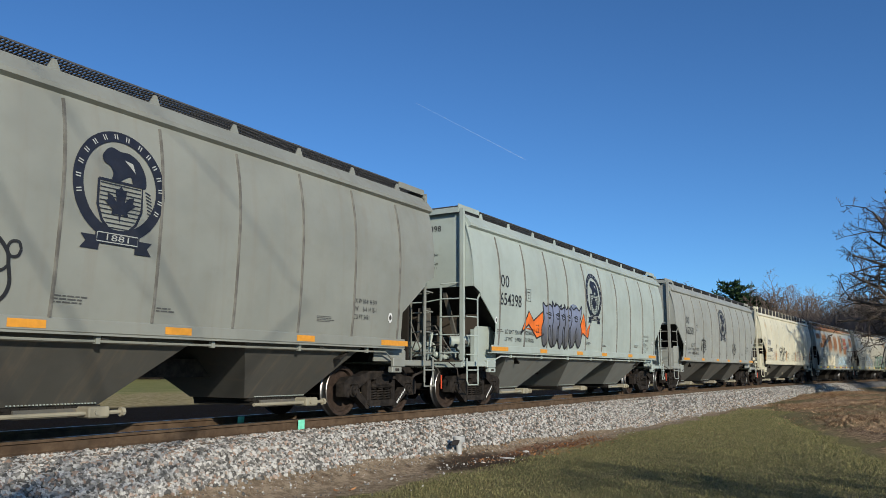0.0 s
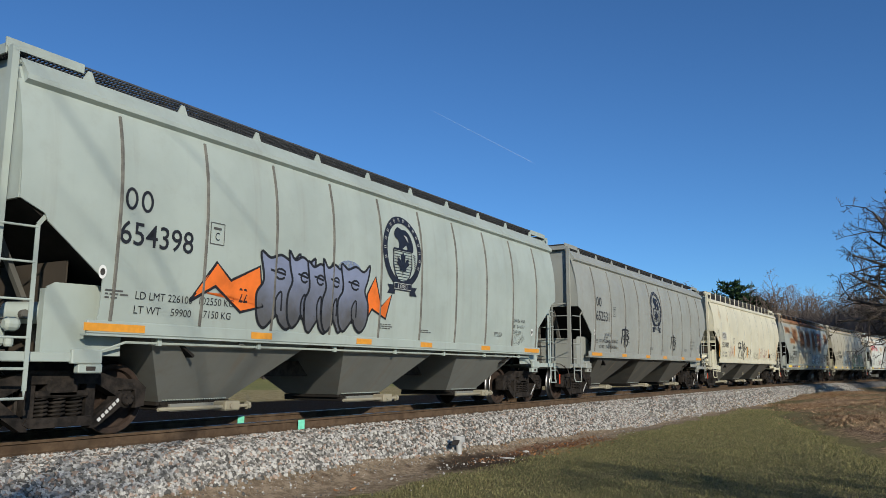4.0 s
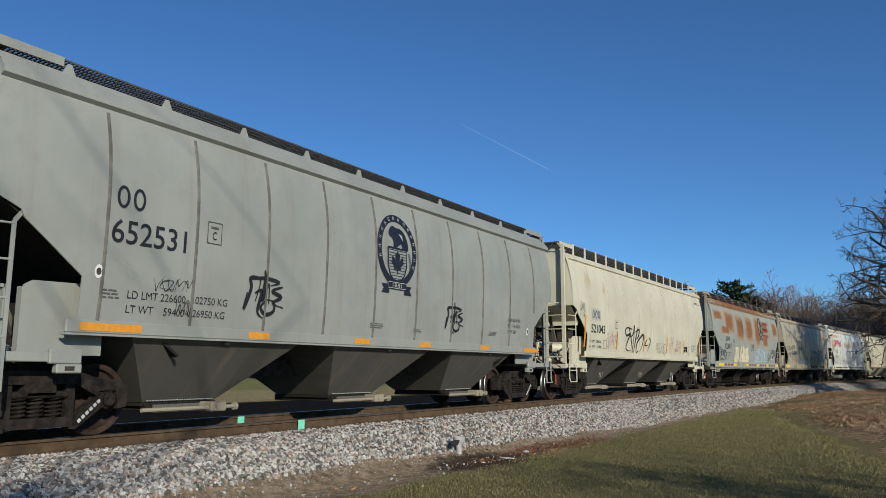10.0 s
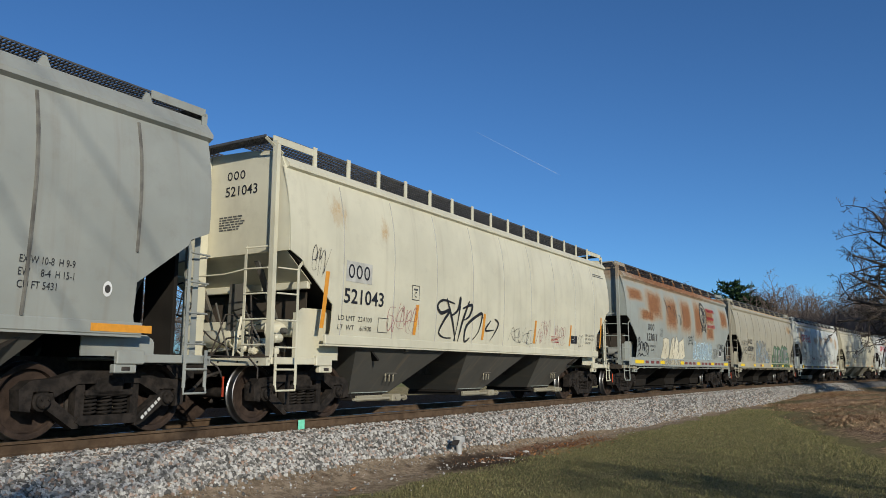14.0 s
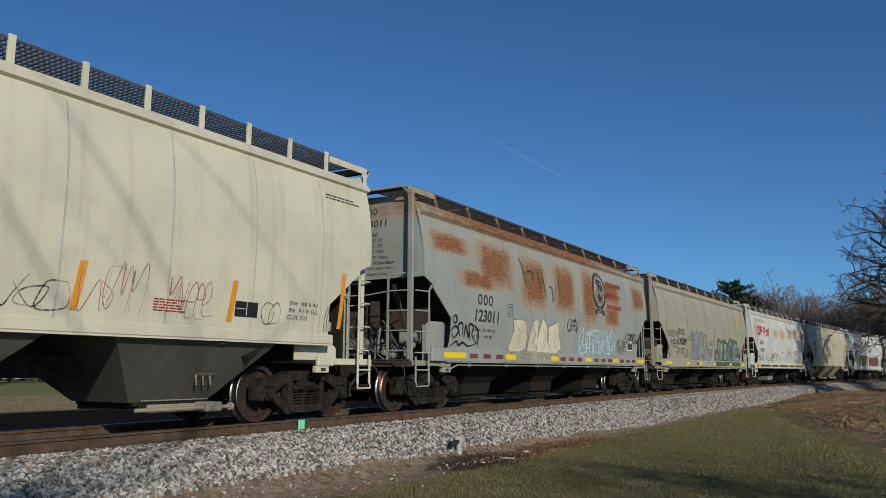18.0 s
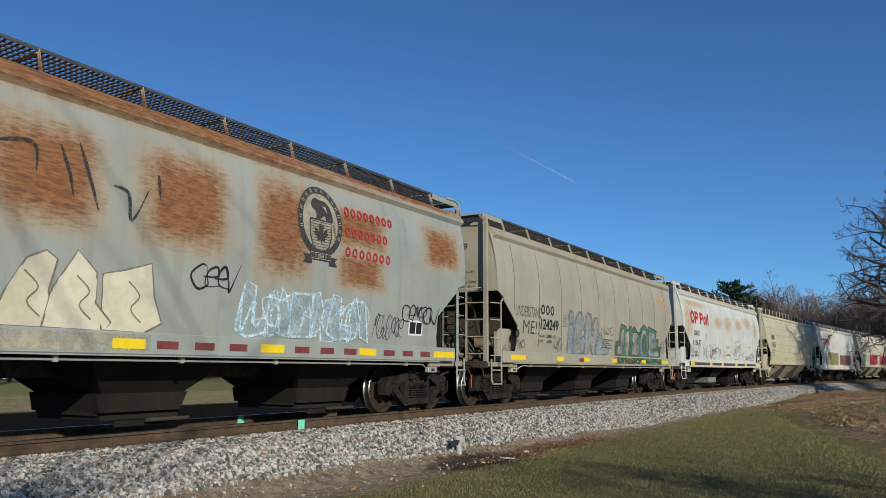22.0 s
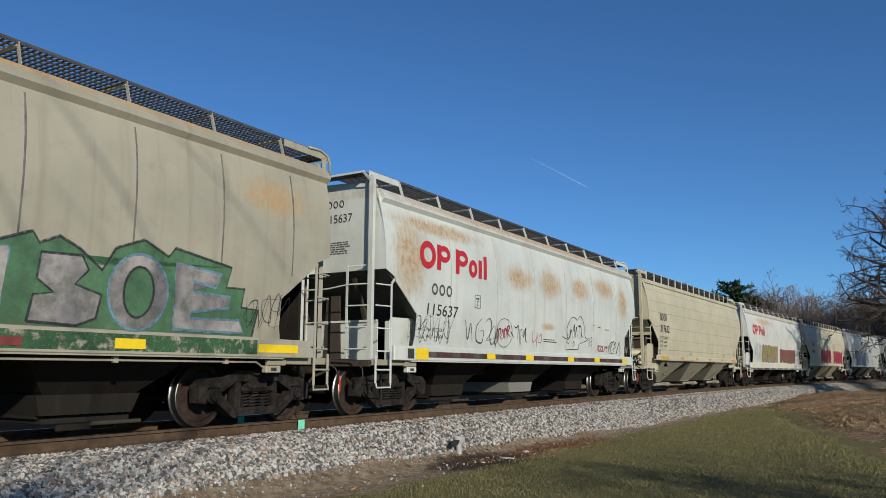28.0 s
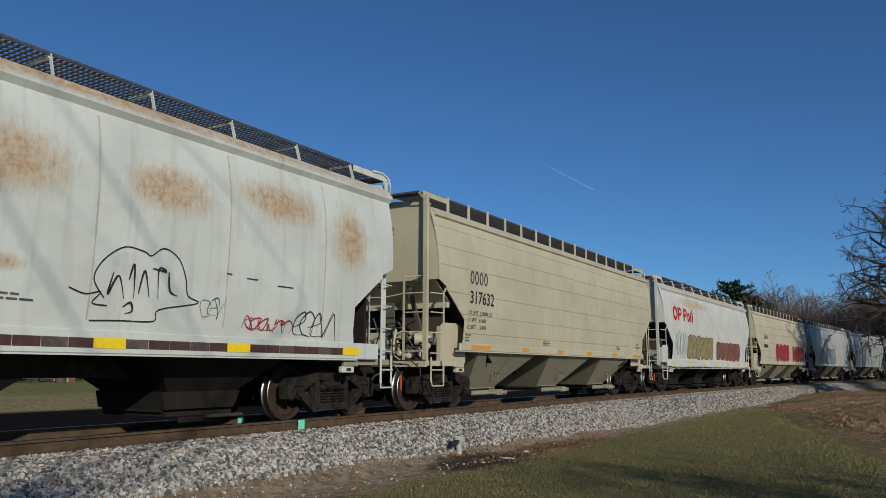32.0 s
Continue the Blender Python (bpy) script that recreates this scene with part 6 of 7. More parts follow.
tag(c, -.5, .5, 1.95, 2.2, 5, G_THIN, .02, 58)
tag(c, 5.6, 6.5, 1.42, 2.0, 5, G_THIN, .018, 59)
tag(c, -6.9, -6.0, 1.36, 1.62, 7, G_THIN, .018, 60)
part("round_sticker", patch(Geo(), [(-6.38 + .11 * math.cos(i * .5), 1.74 + .11 * math.sin(i * .5)) for i in range(12)], .009), M_OLDINK, c)
tape(c, [(-6.75, -5.92), (-3.95, -3.50), (-1.98, -1.55), (.42, .85), (3.50, 3.94), (5.92, 6.78)], 1.09, 1.215, M_YELLOW, OLD_OUT, "bright yellow reflector strip")
tape(c, [(-2.35, -2.02), (2.0, 2.35)], 1.09, 1.19, M_REDTAPE, OLD_OUT, "faded red reflector tape")
marks(c, 3, -.40, 4.02, .42, .15, M_OLDINK, True)
letters(c, "124249", -.43, 3.74, .74, .17, M_OLDINK, 0.01, .1, end=True)
for i, s in enumerate(("SPRG", "7-OC-D5", "7 IC D5", "2 B-353, 2 B-354", "36 TW Wheel", "No. 24 Brake Beam", "Draft Gear Grp J", "Grade E Coupler")):
    letters(c, s, -.20, 3.52 - i * .12, .07 * max(4, len(s) * .62), .07, M_OLDINK, 0, .12, end=True)


def red_blocks(c, k=1.0, x=-6.34, z=2.89):
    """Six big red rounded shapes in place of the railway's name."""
    h = .54
    lean = lambda px, pz: (px + .10 * (pz - z), pz)

    def ring(g, cx, cz, rx, rz, t):
        rows = [[on_side(*lean(cx + (rx - e) * math.cos(i * math.tau / 28), cz + (rz - e) * math.sin(i * math.tau / 28)), .010) for i in range(29)] for e in (0, t)]
        return g.grid(rows)

    def bar(g, x0, w, hh):
        return patch(g, [lean(x0, z), lean(x0 + w, z), lean(x0 + w, z + hh), lean(x0, z + hh)], .009)

    shapes = [ring(Geo(), x + .30, z + .27, .30, .29, .135)]
    for x0 in (.66, 1.42):
        g = bar(Geo(), x + x0, .155, h)
        shapes.append(ring(g, x + x0 + .28, z + .36, .24, .18, .115))
    shapes.append(ring(Geo(), x + 2.18, z + .19, .19, .20, .115))
    shapes.append(bar(Geo(), x + 2.44, .145, .42))
    shapes.append(bar(Geo(), x + 2.68, .145, h))
    for g in shapes:
        part("red_shape", g, M_BRIGHTRED, c, "large red rounded block shape")


# white wagon
c = wagon[6]
red_blocks(c)
M_DULLTAPE = plain("grimy_grey_brown_tape", (0.115, 0.085, 0.068), .6, 0, .4, 9)
M_BROWNTAPE = plain("dark_brown_tape", (0.085, 0.038, 0.032), .5, 0, .3, 9)
marks(c, 3, -5.86, 2.36, .80, .24, M_STENCIL)
letters(c, "115637", -6.02, 1.94, 1.25, .24, M_OLDINK, 0.005, .1)
plate_box(c, -4.05, 2.22, .25, .28)
letters(c, "Ld Lmt 222200", -6.3, 1.62, .95, .07, M_STENCIL, 0, .1)
letters(c, "Lt  Wt   64000", -6.2, 1.48, .85, .07, M_STENCIL, 0, .1)
tag(c, -6.6, -5.0, 1.40, 1.95, 9, G_THIN, .016, 61)
script(c, [
    [(-4.45, 1.92), (-4.32, 1.50), (-4.22, 1.86), (-4.10, 1.44)],
    [(-3.70, 2.00), (-3.95, 1.80), (-3.92, 1.50), (-3.66, 1.46), (-3.62, 1.72), (-3.80, 1.70)],
    [(-3.52, 1.93), (-3.35, 2.02), (-3.24, 1.90), (-3.30, 1.65), (-3.44, 1.52), (-3.10, 1.57)],
    [(-3.14, 1.85), (-3.30, 1.65), (-3.21, 1.44), (-3.06, 1.51), (-3.05, 1.80), (-3.14, 1.85)],
    [(-2.91, 1.88), (-3.01, 1.61), (-3.01, 1.42), (-2.91, 1.56), (-2.93, 1.81), (-2.99, 1.30)],
], G_THIN, .034)
script(c, [
    [(-2.25, 1.78), (-2.16, 1.71), (-2.05, 1.62)],
    [(-2.05, 1.90), (-1.94, 1.87), (-1.83, 1.92), (-1.85, 1.60)],
    [(-1.75, 1.85), (-1.67, 1.47), (-1.73, 1.79), (-1.61, 1.85)],
    [(-1.56, 1.84), (-1.52, 1.66), (-1.41, 1.89), (-1.39, 1.59), (-1.30, 1.54)],
], G_BLACK, .032)
script(c, [
    [(-2.86, 1.53), (-2.86, 1.78), (-2.76, 1.79), (-2.79, 1.66), (-2.69, 1.54)],
    [(-2.70, 1.64), (-2.67, 1.80), (-2.60, 1.64), (-2.68, 1.57)],
    [(-2.55, 1.58), (-2.57, 1.81), (-2.45, 1.76), (-2.49, 1.62)],
    [(-2.41, 1.59), (-2.43, 1.86), (-2.31, 1.87), (-2.39, 1.73), (-2.23, 1.64)],
], G_RED, .045)
halo = [(-2.56 + .42 * math.cos(i * .35), 1.72 + .34 * math.sin(i * .35)) for i in range(18)]
part("graffiti_stroke", stroke(Geo(), halo, .016, .011), G_THIN, c)
script(c, [
    [(-1.02, 1.85), (-.93, 1.55), (-.57, 1.77)],
    [(-.71, 1.83), (-.71, 1.60), (-.71, 1.41)],
    [(-.61, 1.69), (-.46, 1.77), (-.44, 1.58), (-.59, 1.57), (-.61, 1.69)],
], G_PINK, .034)
bars(c, -.28, 1.66, .95, 2, M_STENCIL, .03, 23)
g = Geo()
cloud = [(1.45, 1.69), (1.29, 1.91), (1.40, 2.15), (1.67, 2.34), (1.96, 2.32), (2.07, 2.28), (2.26, 2.40), (2.50, 2.30), (2.64, 2.06), (2.70, 1.82), (2.88, 1.73), (2.26, 1.60), (2.20, 1.45), (1.70, 1.43), (1.29, 1.41)]
stroke(g, smooth_line(cloud, 5), .018, .010)
stroke(g, smooth_line([(.98, 1.78), (1.2, 1.72), (1.4, 1.76), (1.3, 1.62), (1.5, 1.60)], 5), .018, .010)
part("cloud_drawing", g, G_BLACK, c, "line-drawn cloud tag")
script(c, [
    [(1.55, 2.02), (1.49, 1.74), (1.62, 1.98), (1.72, 1.70)],
    [(1.77, 1.94), (1.83, 2.14), (1.86, 1.72)],
    [(1.92, 1.78), (1.99, 2.08), (2.08, 1.76)],
    [(2.10, 2.12), (2.32, 2.10), (2.20, 2.12), (2.22, 1.74)],
    [(2.36, 2.10), (2.40, 1.86), (2.52, 1.80)],
    [(1.72, 1.60), (1.82, 1.66), (1.86, 1.56), (1.76, 1.52)],
], G_BLACK, .032)
tag(c, 2.95, 3.35, 1.55, 1.82, 3, G_THIN, .014, 67)
tag(c, 3.75, 4.75, 1.40, 1.62, 6, G_RED, .022, 68)
tag(c, 4.85, 5.9, 1.35, 1.75, 5, G_BLACK, .022, 69)
for x0, x1, z0 in ((3.36, 3.46, 2.18), (3.75, 3.98, 2.15), (4.4, 4.75, 2.10)):
    part("rust_nick", rect(Geo(), x0, x1, z0, z0 + .02, .009), M_OLDINK, c)
tape(c, [(-6.37, -5.92)], 1.155, 1.265, M_YELLOW, OLD_OUT, "bright yellow reflector strip")
tape(c, [(-6.37, -5.92)], 1.045, 1.150, M_YELLOW, OLD_OUT, "bright yellow reflector strip")
tape(c, [(-6.66, -6.44)], 1.06, 1.25, M_OLDINK, OLD_OUT, "blackened reflector patch")
BRIGHT = [(-6.37, -5.92), (-3.44, -3.03), (-1.38, -.92), (1.36, 1.80), (3.46, 3.90), (6.06, 6.50)]
tape(c, BRIGHT[1:], 1.085, 1.215, M_YELLOW, OLD_OUT, "bright yellow reflector strip")
for (_, a), (b, _) in zip(BRIGHT, BRIGHT[1:]):
    n = round((b - a) / .31)
    for i in range(n):
        x0, x1 = a + (b - a) * i / n + .004, a + (b - a) * (i + 1) / n - .004
        tape(c, [(x0, x1)], 1.09, 1.205, (M_BROWNTAPE, M_BROWNTAPE, M_DULLTAPE)[(i * 5 + n) % 3], OLD_OUT, "faded dark brown reflector tape")
marks(c, 3, -.32, 3.98, .42, .15, M_OLDINK, True)
letters(c, "115637", -.35, 3.68, .66, .17, M_OLDINK, 0.005, end=True)
bars(c, -.2, 3.3, .6, 6, M_STENCIL, .024, 19, True)

# sand wagon
c = wagon[7]
marks(c, 4, -6.16, 2.74, .80, .29, M_BLACK)
letters(c, "317632", -6.16, 2.30, 1.12, .29, M_BLACK, 0.012)
letters(c, "LD LMT  224500 LO", -6.22, 2.06, 1.1, .085, M_BLACK)
letters(c, "LT WT   61600", -6.25, 1.90, .85, .085, M_BLACK)
letters(c, "CUFT    5459", -6.25, 1.74, .85, .085, M_BLACK)
bars(c, -6.3, 1.62, .2, 3, M_STENCIL, .035, 16)
bars(c, -2.2, 1.60, .4, 3, M_STENCIL, .025, 17)
bars(c, 3.6, 1.62, .3, 3, M_STENCIL, .025, 18)
bars(c, 5.6, 1.75, .3, 4, M_STENCIL, .025, 20)
tape(c, [(-6.02, -5.13), (-3.45, -3.05), (-1.25, -.85), (.95, 1.35), (3.2, 3.6), (5.3, 6.2)], 1.29, 1.385, M_ORANGE, 1.574, "worn orange reflective strip")
marks(c, 4, -.75, 4.02, .52, .15, M_BLACK, True)
letters(c, "317632", -.75, 3.74, .72, .17, M_BLACK, end=True)

# far wagons
c = wagon[8]
red_blocks(c)
bubble(c, -4.4, -.3, 1.34, 2.35, 6, G_YELLOW, G_BROWN, 71, .05, .1, 2)
bubble(c, .4, 5.0, 1.34, 2.2, 6, G_BROWN, G_RED, 72, .05, .1, 2)
tag(c, -6.0, -4.6, 1.4, 2.4, 6, G_PALEBLUE, .04, 73)
tape(c, [(-6.5 + i * 2.2, -6.1 + i * 2.2) for i in range(7)], 1.09, 1.21, M_YELLOW, OLD_OUT, "yellow reflector strip")
c = wagon[9]
bubble(c, -2.6, 1.2, 1.45, 2.5, 4, G_RED, G_RED, 74, .06, .0, 2)
bubble(c, 2.2, 6.0, 1.45, 2.45, 5, G_RED, G_RED, 75, .06, .0, 2)
marks(c, 3, -5.6, 2.7, .9, .28, M_OLDINK)
bars(c, -5.6, 2.4, 1.1, 1, M_OLDINK, .25, 21)
c = wagon[10]
bubble(c, -5, 1, 1.4, 2.6, 6, G_PALEBLUE, G_BLACK, 76, .06, .1, 2)
c = wagon[11]
emblem(c, .02, 3.02, M_NAVY)


# ---- trees and the far side ----
M_BARK = rusty("grey_brown_bark", (0.060, 0.050, 0.042), (0.125, 0.104, 0.086), 0.95, 3)
M_TWIG = rusty("fine_brown_twigs", (0.085, 0.066, 0.052), (0.155, 0.120, 0.096), 0.95, 1)
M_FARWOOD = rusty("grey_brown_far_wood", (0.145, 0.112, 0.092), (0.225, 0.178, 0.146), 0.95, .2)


def leaf_mat(name, a, b_):
    m, t, b = material(name, 0.75)
    n = Nodes(m)
    r = t.nodes.new("ShaderNodeNewGeometry").outputs["Random Per Island"]
    n.color(n.mix(r, a, b_))
    return m


M_NEEDLE = leaf_mat("dark_pine_needles", (0.012, 0.028, 0.012), (0.05, 0.085, 0.030))
M_DRYLEAF = leaf_mat("dry_oak_leaves", (0.24, 0.13, 0.065), (0.52, 0.36, 0.21))
M_GRASS = leaf_mat("grass_blades", (0.062, 0.072, 0.028), (0.255, 0.225, 0.106))


def grow(rng, height, spread=0.55, levels=5, thick=0.022, droop=0.0, kids=(3, 4), first=0.28, rmin=0.006):
    """Limbs of a bare broadleaf tree: thick wood and fine twigs apart."""
    wood, twig = Geo(), Geo()

    def limb(p, d, length, r, lv):
        n = 4 if lv < 2 else 3
        pts, rs = [p], [r]
        for i in range(n):
            d = (d + Vector((rng.gauss(0, .16), rng.gauss(0, .16), rng.gauss(0, .10) + (.05 if lv < 3 else -droop)))).normalized()
            pts.append(pts[-1] + d * length / n)
            rs.append(r * (1 - .55 * (i + 1) / n))
        (wood if lv < 3 else twig).tube(pts, rs, 7 if lv == 0 else 5 if lv < 3 else 3, caps=False)
        if lv >= levels:
            return
        k = rng.randint(*kids) + (2 if lv == 0 else 0)
        for j in range(k):
            u = (first if lv == 0 else .25) + (1 - (first if lv == 0 else .25)) * (j + rng.random()) / k
            i = min(int(u * n), n - 1)
            q = pts[i].lerp(pts[i + 1], u * n - i)
            ax = Vector((rng.gauss(0, 1), rng.gauss(0, 1), rng.gauss(0, .5))).normalized()
            nd = (d * (1 - spread) + (ax - d * ax.dot(d)).normalized() * spread * 1.25 + Vector((0, 0, .12))).normalized()
            limb(q, nd, length * rng.uniform(.50, .72), max(rs[i] * rng.uniform(.42, .60), rmin), lv + 1)

    limb(Vector((0, 0, -.3)), Vector((rng.gauss(0, .04), rng.gauss(0, .04), 1)).normalized(), height * .62, height * thick, 0)
    return wood, twig


def bare_tree(label, x, y, height, seed, spread=0.55, levels=5, kids=(3, 4), thick=0.022, z=None, first=0.28, rmin=0.006):
    rng = random.Random(seed)
    wood, twig = grow(rng, height, spread, levels, thick, 0, kids, first, rmin)
    tree = tagged(new("bare_tree"), label, "tree")
    tree.matrix_basis = pose(x, y, ground_height(x, y) if z is None else z)
    t = part("trunk", wood, M_BARK, tree, "grey-brown trunk and limbs", smooth=True)
    part("twig_crown", twig, M_TWIG, tree, "fine leafless twigs")
    return tree


def oak(label, x, y, height, radius, seed, z=None, limbs=15, bark=None, fine=.022, levels=3, low=-.05, kids=(7, 6, 5)):
    """Open-grown leafless oak: a short trunk and crooked limbs that reach out to a broad dome."""
    rng = random.Random(seed)
    bark = bark or M_BARK
    tree = tagged(new("oak_tree"), label, "tree")
    tree.matrix_basis = pose(x, y, ground_height(x, y) if z is None else z)
    fork = height * .22
    trunk = Geo().tube([(0, 0, -.4), (.05, .03, fork * .3), (-.06, .05, fork * .7), (0, 0, fork * 1.15)], [height * .042, height * .030, height * .027, height * .026], 10)
    part("trunk", trunk, bark, tree, "thick grey-brown trunk", smooth=True)
    twig = Geo()

    def branch(g, p, q, r, lv, wild):
        """A crooked branch from p to q, and its side branches."""
        n = 7 if lv < 2 else 5
        span = (q - p).length
        pts, rs = [p], [r]
        sway = Vector((0, 0, 0))
        for i in range(1, n + 1):
            u = i / n
            sway = sway * .75 + Vector((rng.gauss(0, 1), rng.gauss(0, 1), rng.gauss(0, .8))) * span * wild
            pts.append(p.lerp(q, u) + sway * math.sin(math.pi * min(u, .86)) + Vector((0, 0, span * .10 * math.sin(math.pi * u))))
            rs.append(max(r * (1 - .72 * u), fine * .6))
        g.tube(pts, rs, 7 if lv == 0 else 5 if lv == 1 else 4 if lv == 2 else 3, caps=False)
        if lv >= levels:
            return
        for j in range(kids[lv]):
            u = .20 + .80 * (j + rng.random()) / kids[lv]
            i = min(int(u * n), n - 1)
            o = pts[i].lerp(pts[i + 1], u * n - i)
            d = (pts[i + 1] - pts[i]).normalized()
            ax = Vector((rng.gauss(0, 1), rng.gauss(0, 1), rng.gauss(.15, .8)))
            ax = (ax - d * ax.dot(d)).normalized()
            way = (d * rng.uniform(.25, .75) + ax * rng.uniform(.6, 1.0)).normalized()
            reach = span * rng.uniform(.28, .46) * (1.15 - .4 * u)
            branch(g if lv == 0 else twig, o, o + way * reach, max(rs[i] * rng.uniform(.45, .62), fine), lv + 1, wild * 1.1)

    for i in range(limbs):
        a = i * 2.4 + rng.uniform(-.3, .3)
        e = low + (1.45 - low) * (i + .5) / limbs
        tip = Vector((radius * math.cos(e) * math.cos(a), radius * math.cos(e) * math.sin(a), fork + (height - fork) * math.sin(e))) * rng.uniform(.90, 1.04)
        g = Geo()
        branch(g, Vector((0, 0, fork * rng.uniform(.8, 1.15))), tip, height * rng.uniform(.012, .017), 0, .035)
        part("limb", g, bark, tree, "crooked bare limb", smooth=True)
    part("twig_crown", twig, bark, tree, "fine leafless twigs", smooth=True)
    return tree


# the oaks beside the bend
oak("large leafless oak with gnarled spreading limbs beside the bend", 58.0, -11.8, 13.2, 6.6, 11, limbs=38, fine=.020, low=-.08, kids=(8, 6, 5))
oak("leafless oak with crooked limbs beside the bend", 73, -19.0, 12.5, 7.4, 19, limbs=20, fine=.03)
oak("tall leafless oak on the bank", 84, -27, 16.0, 8.5, 12, limbs=10, fine=.035)


# the trees behind the camera whose shade falls on wagons and lawn
def slender_tree(x, y):
    """Young tree with long leaning limbs behind the camera."""
    tree = tagged(new("bare_tree"), "slender leafless tree with long leaning limbs on lawn", "tree")
    z0 = ground_height(x, y)
    tree.matrix_basis = pose(x, y, z0)
    fork = Vector((.6, .4, 7.6))
    wood = Geo().tube([(0, 0, -.3), (.15, .1, 3.0), (.35, .3, 5.6), tuple(fork)], [.16, .13, .10, .07], 8)
    part("trunk", wood, M_BARK, tree, "grey-brown trunk", smooth=True)
    for a, b, bow, r in (((.9, .9, 12.9), (4.4, 1.0, 8.7), .15, .017), ((-.1, .6, 12.3), (2.4, 1.0, 9.0), -.12, .020), ((2.2, .8, 13.0), (5.8, .7, 10.2), .1, .012), ((-.6, .5, 11.2), (1.2, .8, 8.9), .1, .014), ((1.4, .8, 11.2), (4.9, 1.0, 8.3), .05, .010)):
        a, b = Vector(a), Vector(b)
        m = (a + b) / 2 + Vector((0, 0, bow))
        part("limb", Geo().tube([fork, (fork + b) / 2 + Vector((.2, 0, -.3)), b, m, a], [.05, .035, r * 1.2, r, r * .6], 6), M_BARK, tree)
    return tree


slender_tree(-8.2, -19.2)
bare_tree("leafless shade tree at the lawn's edge", 2.6, -19.0, 7.6, 22, .62, 5, (3, 4), .030, first=.3, rmin=.013)
bare_tree("leafless young shade tree on the lawn", 6.0, -19.5, 6.6, 23, .62, 4, (3, 4), .030, first=.3, rmin=.014)
# round-crowned bare trees standing out of the far wood
for x, y, h, r, seed in ((150, 9.8, 17.2, 5.4, 61), (154, 5.6, 15.4, 5.0, 62), (148, 13.0, 15.2, 4.6, 64), (152, -4.6, 16.4, 5.2, 63), (158, 1.2, 12.8, 4.4, 65), (150, 28.5, 16.6, 3.4, 66)):
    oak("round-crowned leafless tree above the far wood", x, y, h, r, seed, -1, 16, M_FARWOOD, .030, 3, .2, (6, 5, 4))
# far side, seen between the wagons
for i, (x, y, h) in enumerate(((44, 72, 27), (60, 84, 30), (76, 70, 25), (54, 100, 28), (88, 90, 28), (34, 88, 26), (105, 92, 25))):
    bare_tree("leafless tree across the field", x, y, h, 40 + i, .58, 5, (3, 4), rmin=.02)


def pine(x, y, height, seed):
    rng = random.Random(seed)
    tree = tagged(new("pine_tree"), "dark green pine rising above bare woods", "tree")
    tree.matrix_basis = pose(x, y, -1)
    part("trunk", Geo().tube([(0, 0, -.5), (.1, 0, height * .5), (0, 0, height)], [height * .018, height * .012, .03], 7), M_BARK, tree)
    v, f = [], []
    bough = Geo()
    for i in range(64):
        u = (i / 64) ** .85
        z = height * (.22 + .77 * u)
        r = height * (.40 * (1 - u) ** .6 + .06) * rng.uniform(.7, 1.1)
        a = i * 2.4 + rng.uniform(-.3, .3)
        tip = Vector((r * math.cos(a), r * math.sin(a), min(z + r * rng.uniform(.05, .45), height * 1.0)))
        root = Vector((0, 0, z - r * .05))
        bough.tube([root, root.lerp(tip, .5) - Vector((0, 0, r * .05)), tip], [.06, .04, .015], 4, caps=False)
        for k in range(80):
            q = root.lerp(tip, rng.uniform(.25, 1.05)) + Vector((rng.gauss(0, 1), rng.gauss(0, 1), rng.gauss(0, .6))) * r * .10
            s = rng.uniform(.35, .75)
            d = Vector((rng.gauss(0, 1), rng.gauss(0, 1), rng.gauss(.3, .7))).normalized()
            e = d.orthogonal().normalized() * s * .28
            n = len(v)
            v += [tuple(q - e), tuple(q + e), tuple(q + d * s)]
            f.append((n, n + 1, n + 2))
    part("boughs", bough, M_BARK, tree)
    g = Geo()
    g.v, g.f = v, f
    part("needles", g, M_NEEDLE, tree, "dark green needle tufts")
    return tree


pine(150, 17.6, 18.2, 3)
pine(151, 15.2, 15.6, 5)
pine(153, 13.2, 14.2, 9)
pine(156, 15.6, 15.5, 8)
pine(176, -3.5, 15.5, 6)


def woods():
    """The far wood: many thin leafless trees in one mesh."""
    rng = random.Random(8)
    kinds = []
    for i in range(5):
        a, b = grow(random.Random(100 + i), 12.0, .52, 4, .014, 0, (4, 5), .25, .022)
        kinds.append(Geo().join(a).join(b))
    V, F, n0 = [], [], 0

    def plant(x, y, h):
        nonlocal n0
        k = kinds[rng.randrange(5)]
        s = h / 12.0
        a = rng.uniform(0, 6.28)
        r = np.array(((math.cos(a) * s, -math.sin(a) * s, 0), (math.sin(a) * s, math.cos(a) * s, 0), (0, 0, s)))
        V.append(np.array(k.v) @ r.T + np.array((x, y, -1.0)))
        F.extend([tuple(q + n0 for q in fc) for fc in k.f])
        n0 += len(k.v)

    for i in range(300):
        plant(150 + 75 * rng.random(), -16 + 32 * rng.random(), rng.uniform(11.2, 13.8))
    for i in range(9):
        plant(165 + 40 * rng.random(), 4 + 14 * rng.random(), rng.uniform(13.5, 16.5))
    for i in range(10):
        plant(175 + 30 * rng.random(), 26 + 9 * rng.random(), rng.uniform(12, 14.5))
    for i in range(46):
        plant(20 + 120 * rng.random(), 106 + 25 * rng.random(), rng.uniform(13, 20))
    me = bpy.data.meshes.new("far_woods")
    me.from_pydata(np.concatenate(V).tolist(), [], F)
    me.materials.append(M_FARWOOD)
    return tagged(new("far_woods", me), "brown leafless woods beyond the bend", "woods", kind="stuff")


woods()


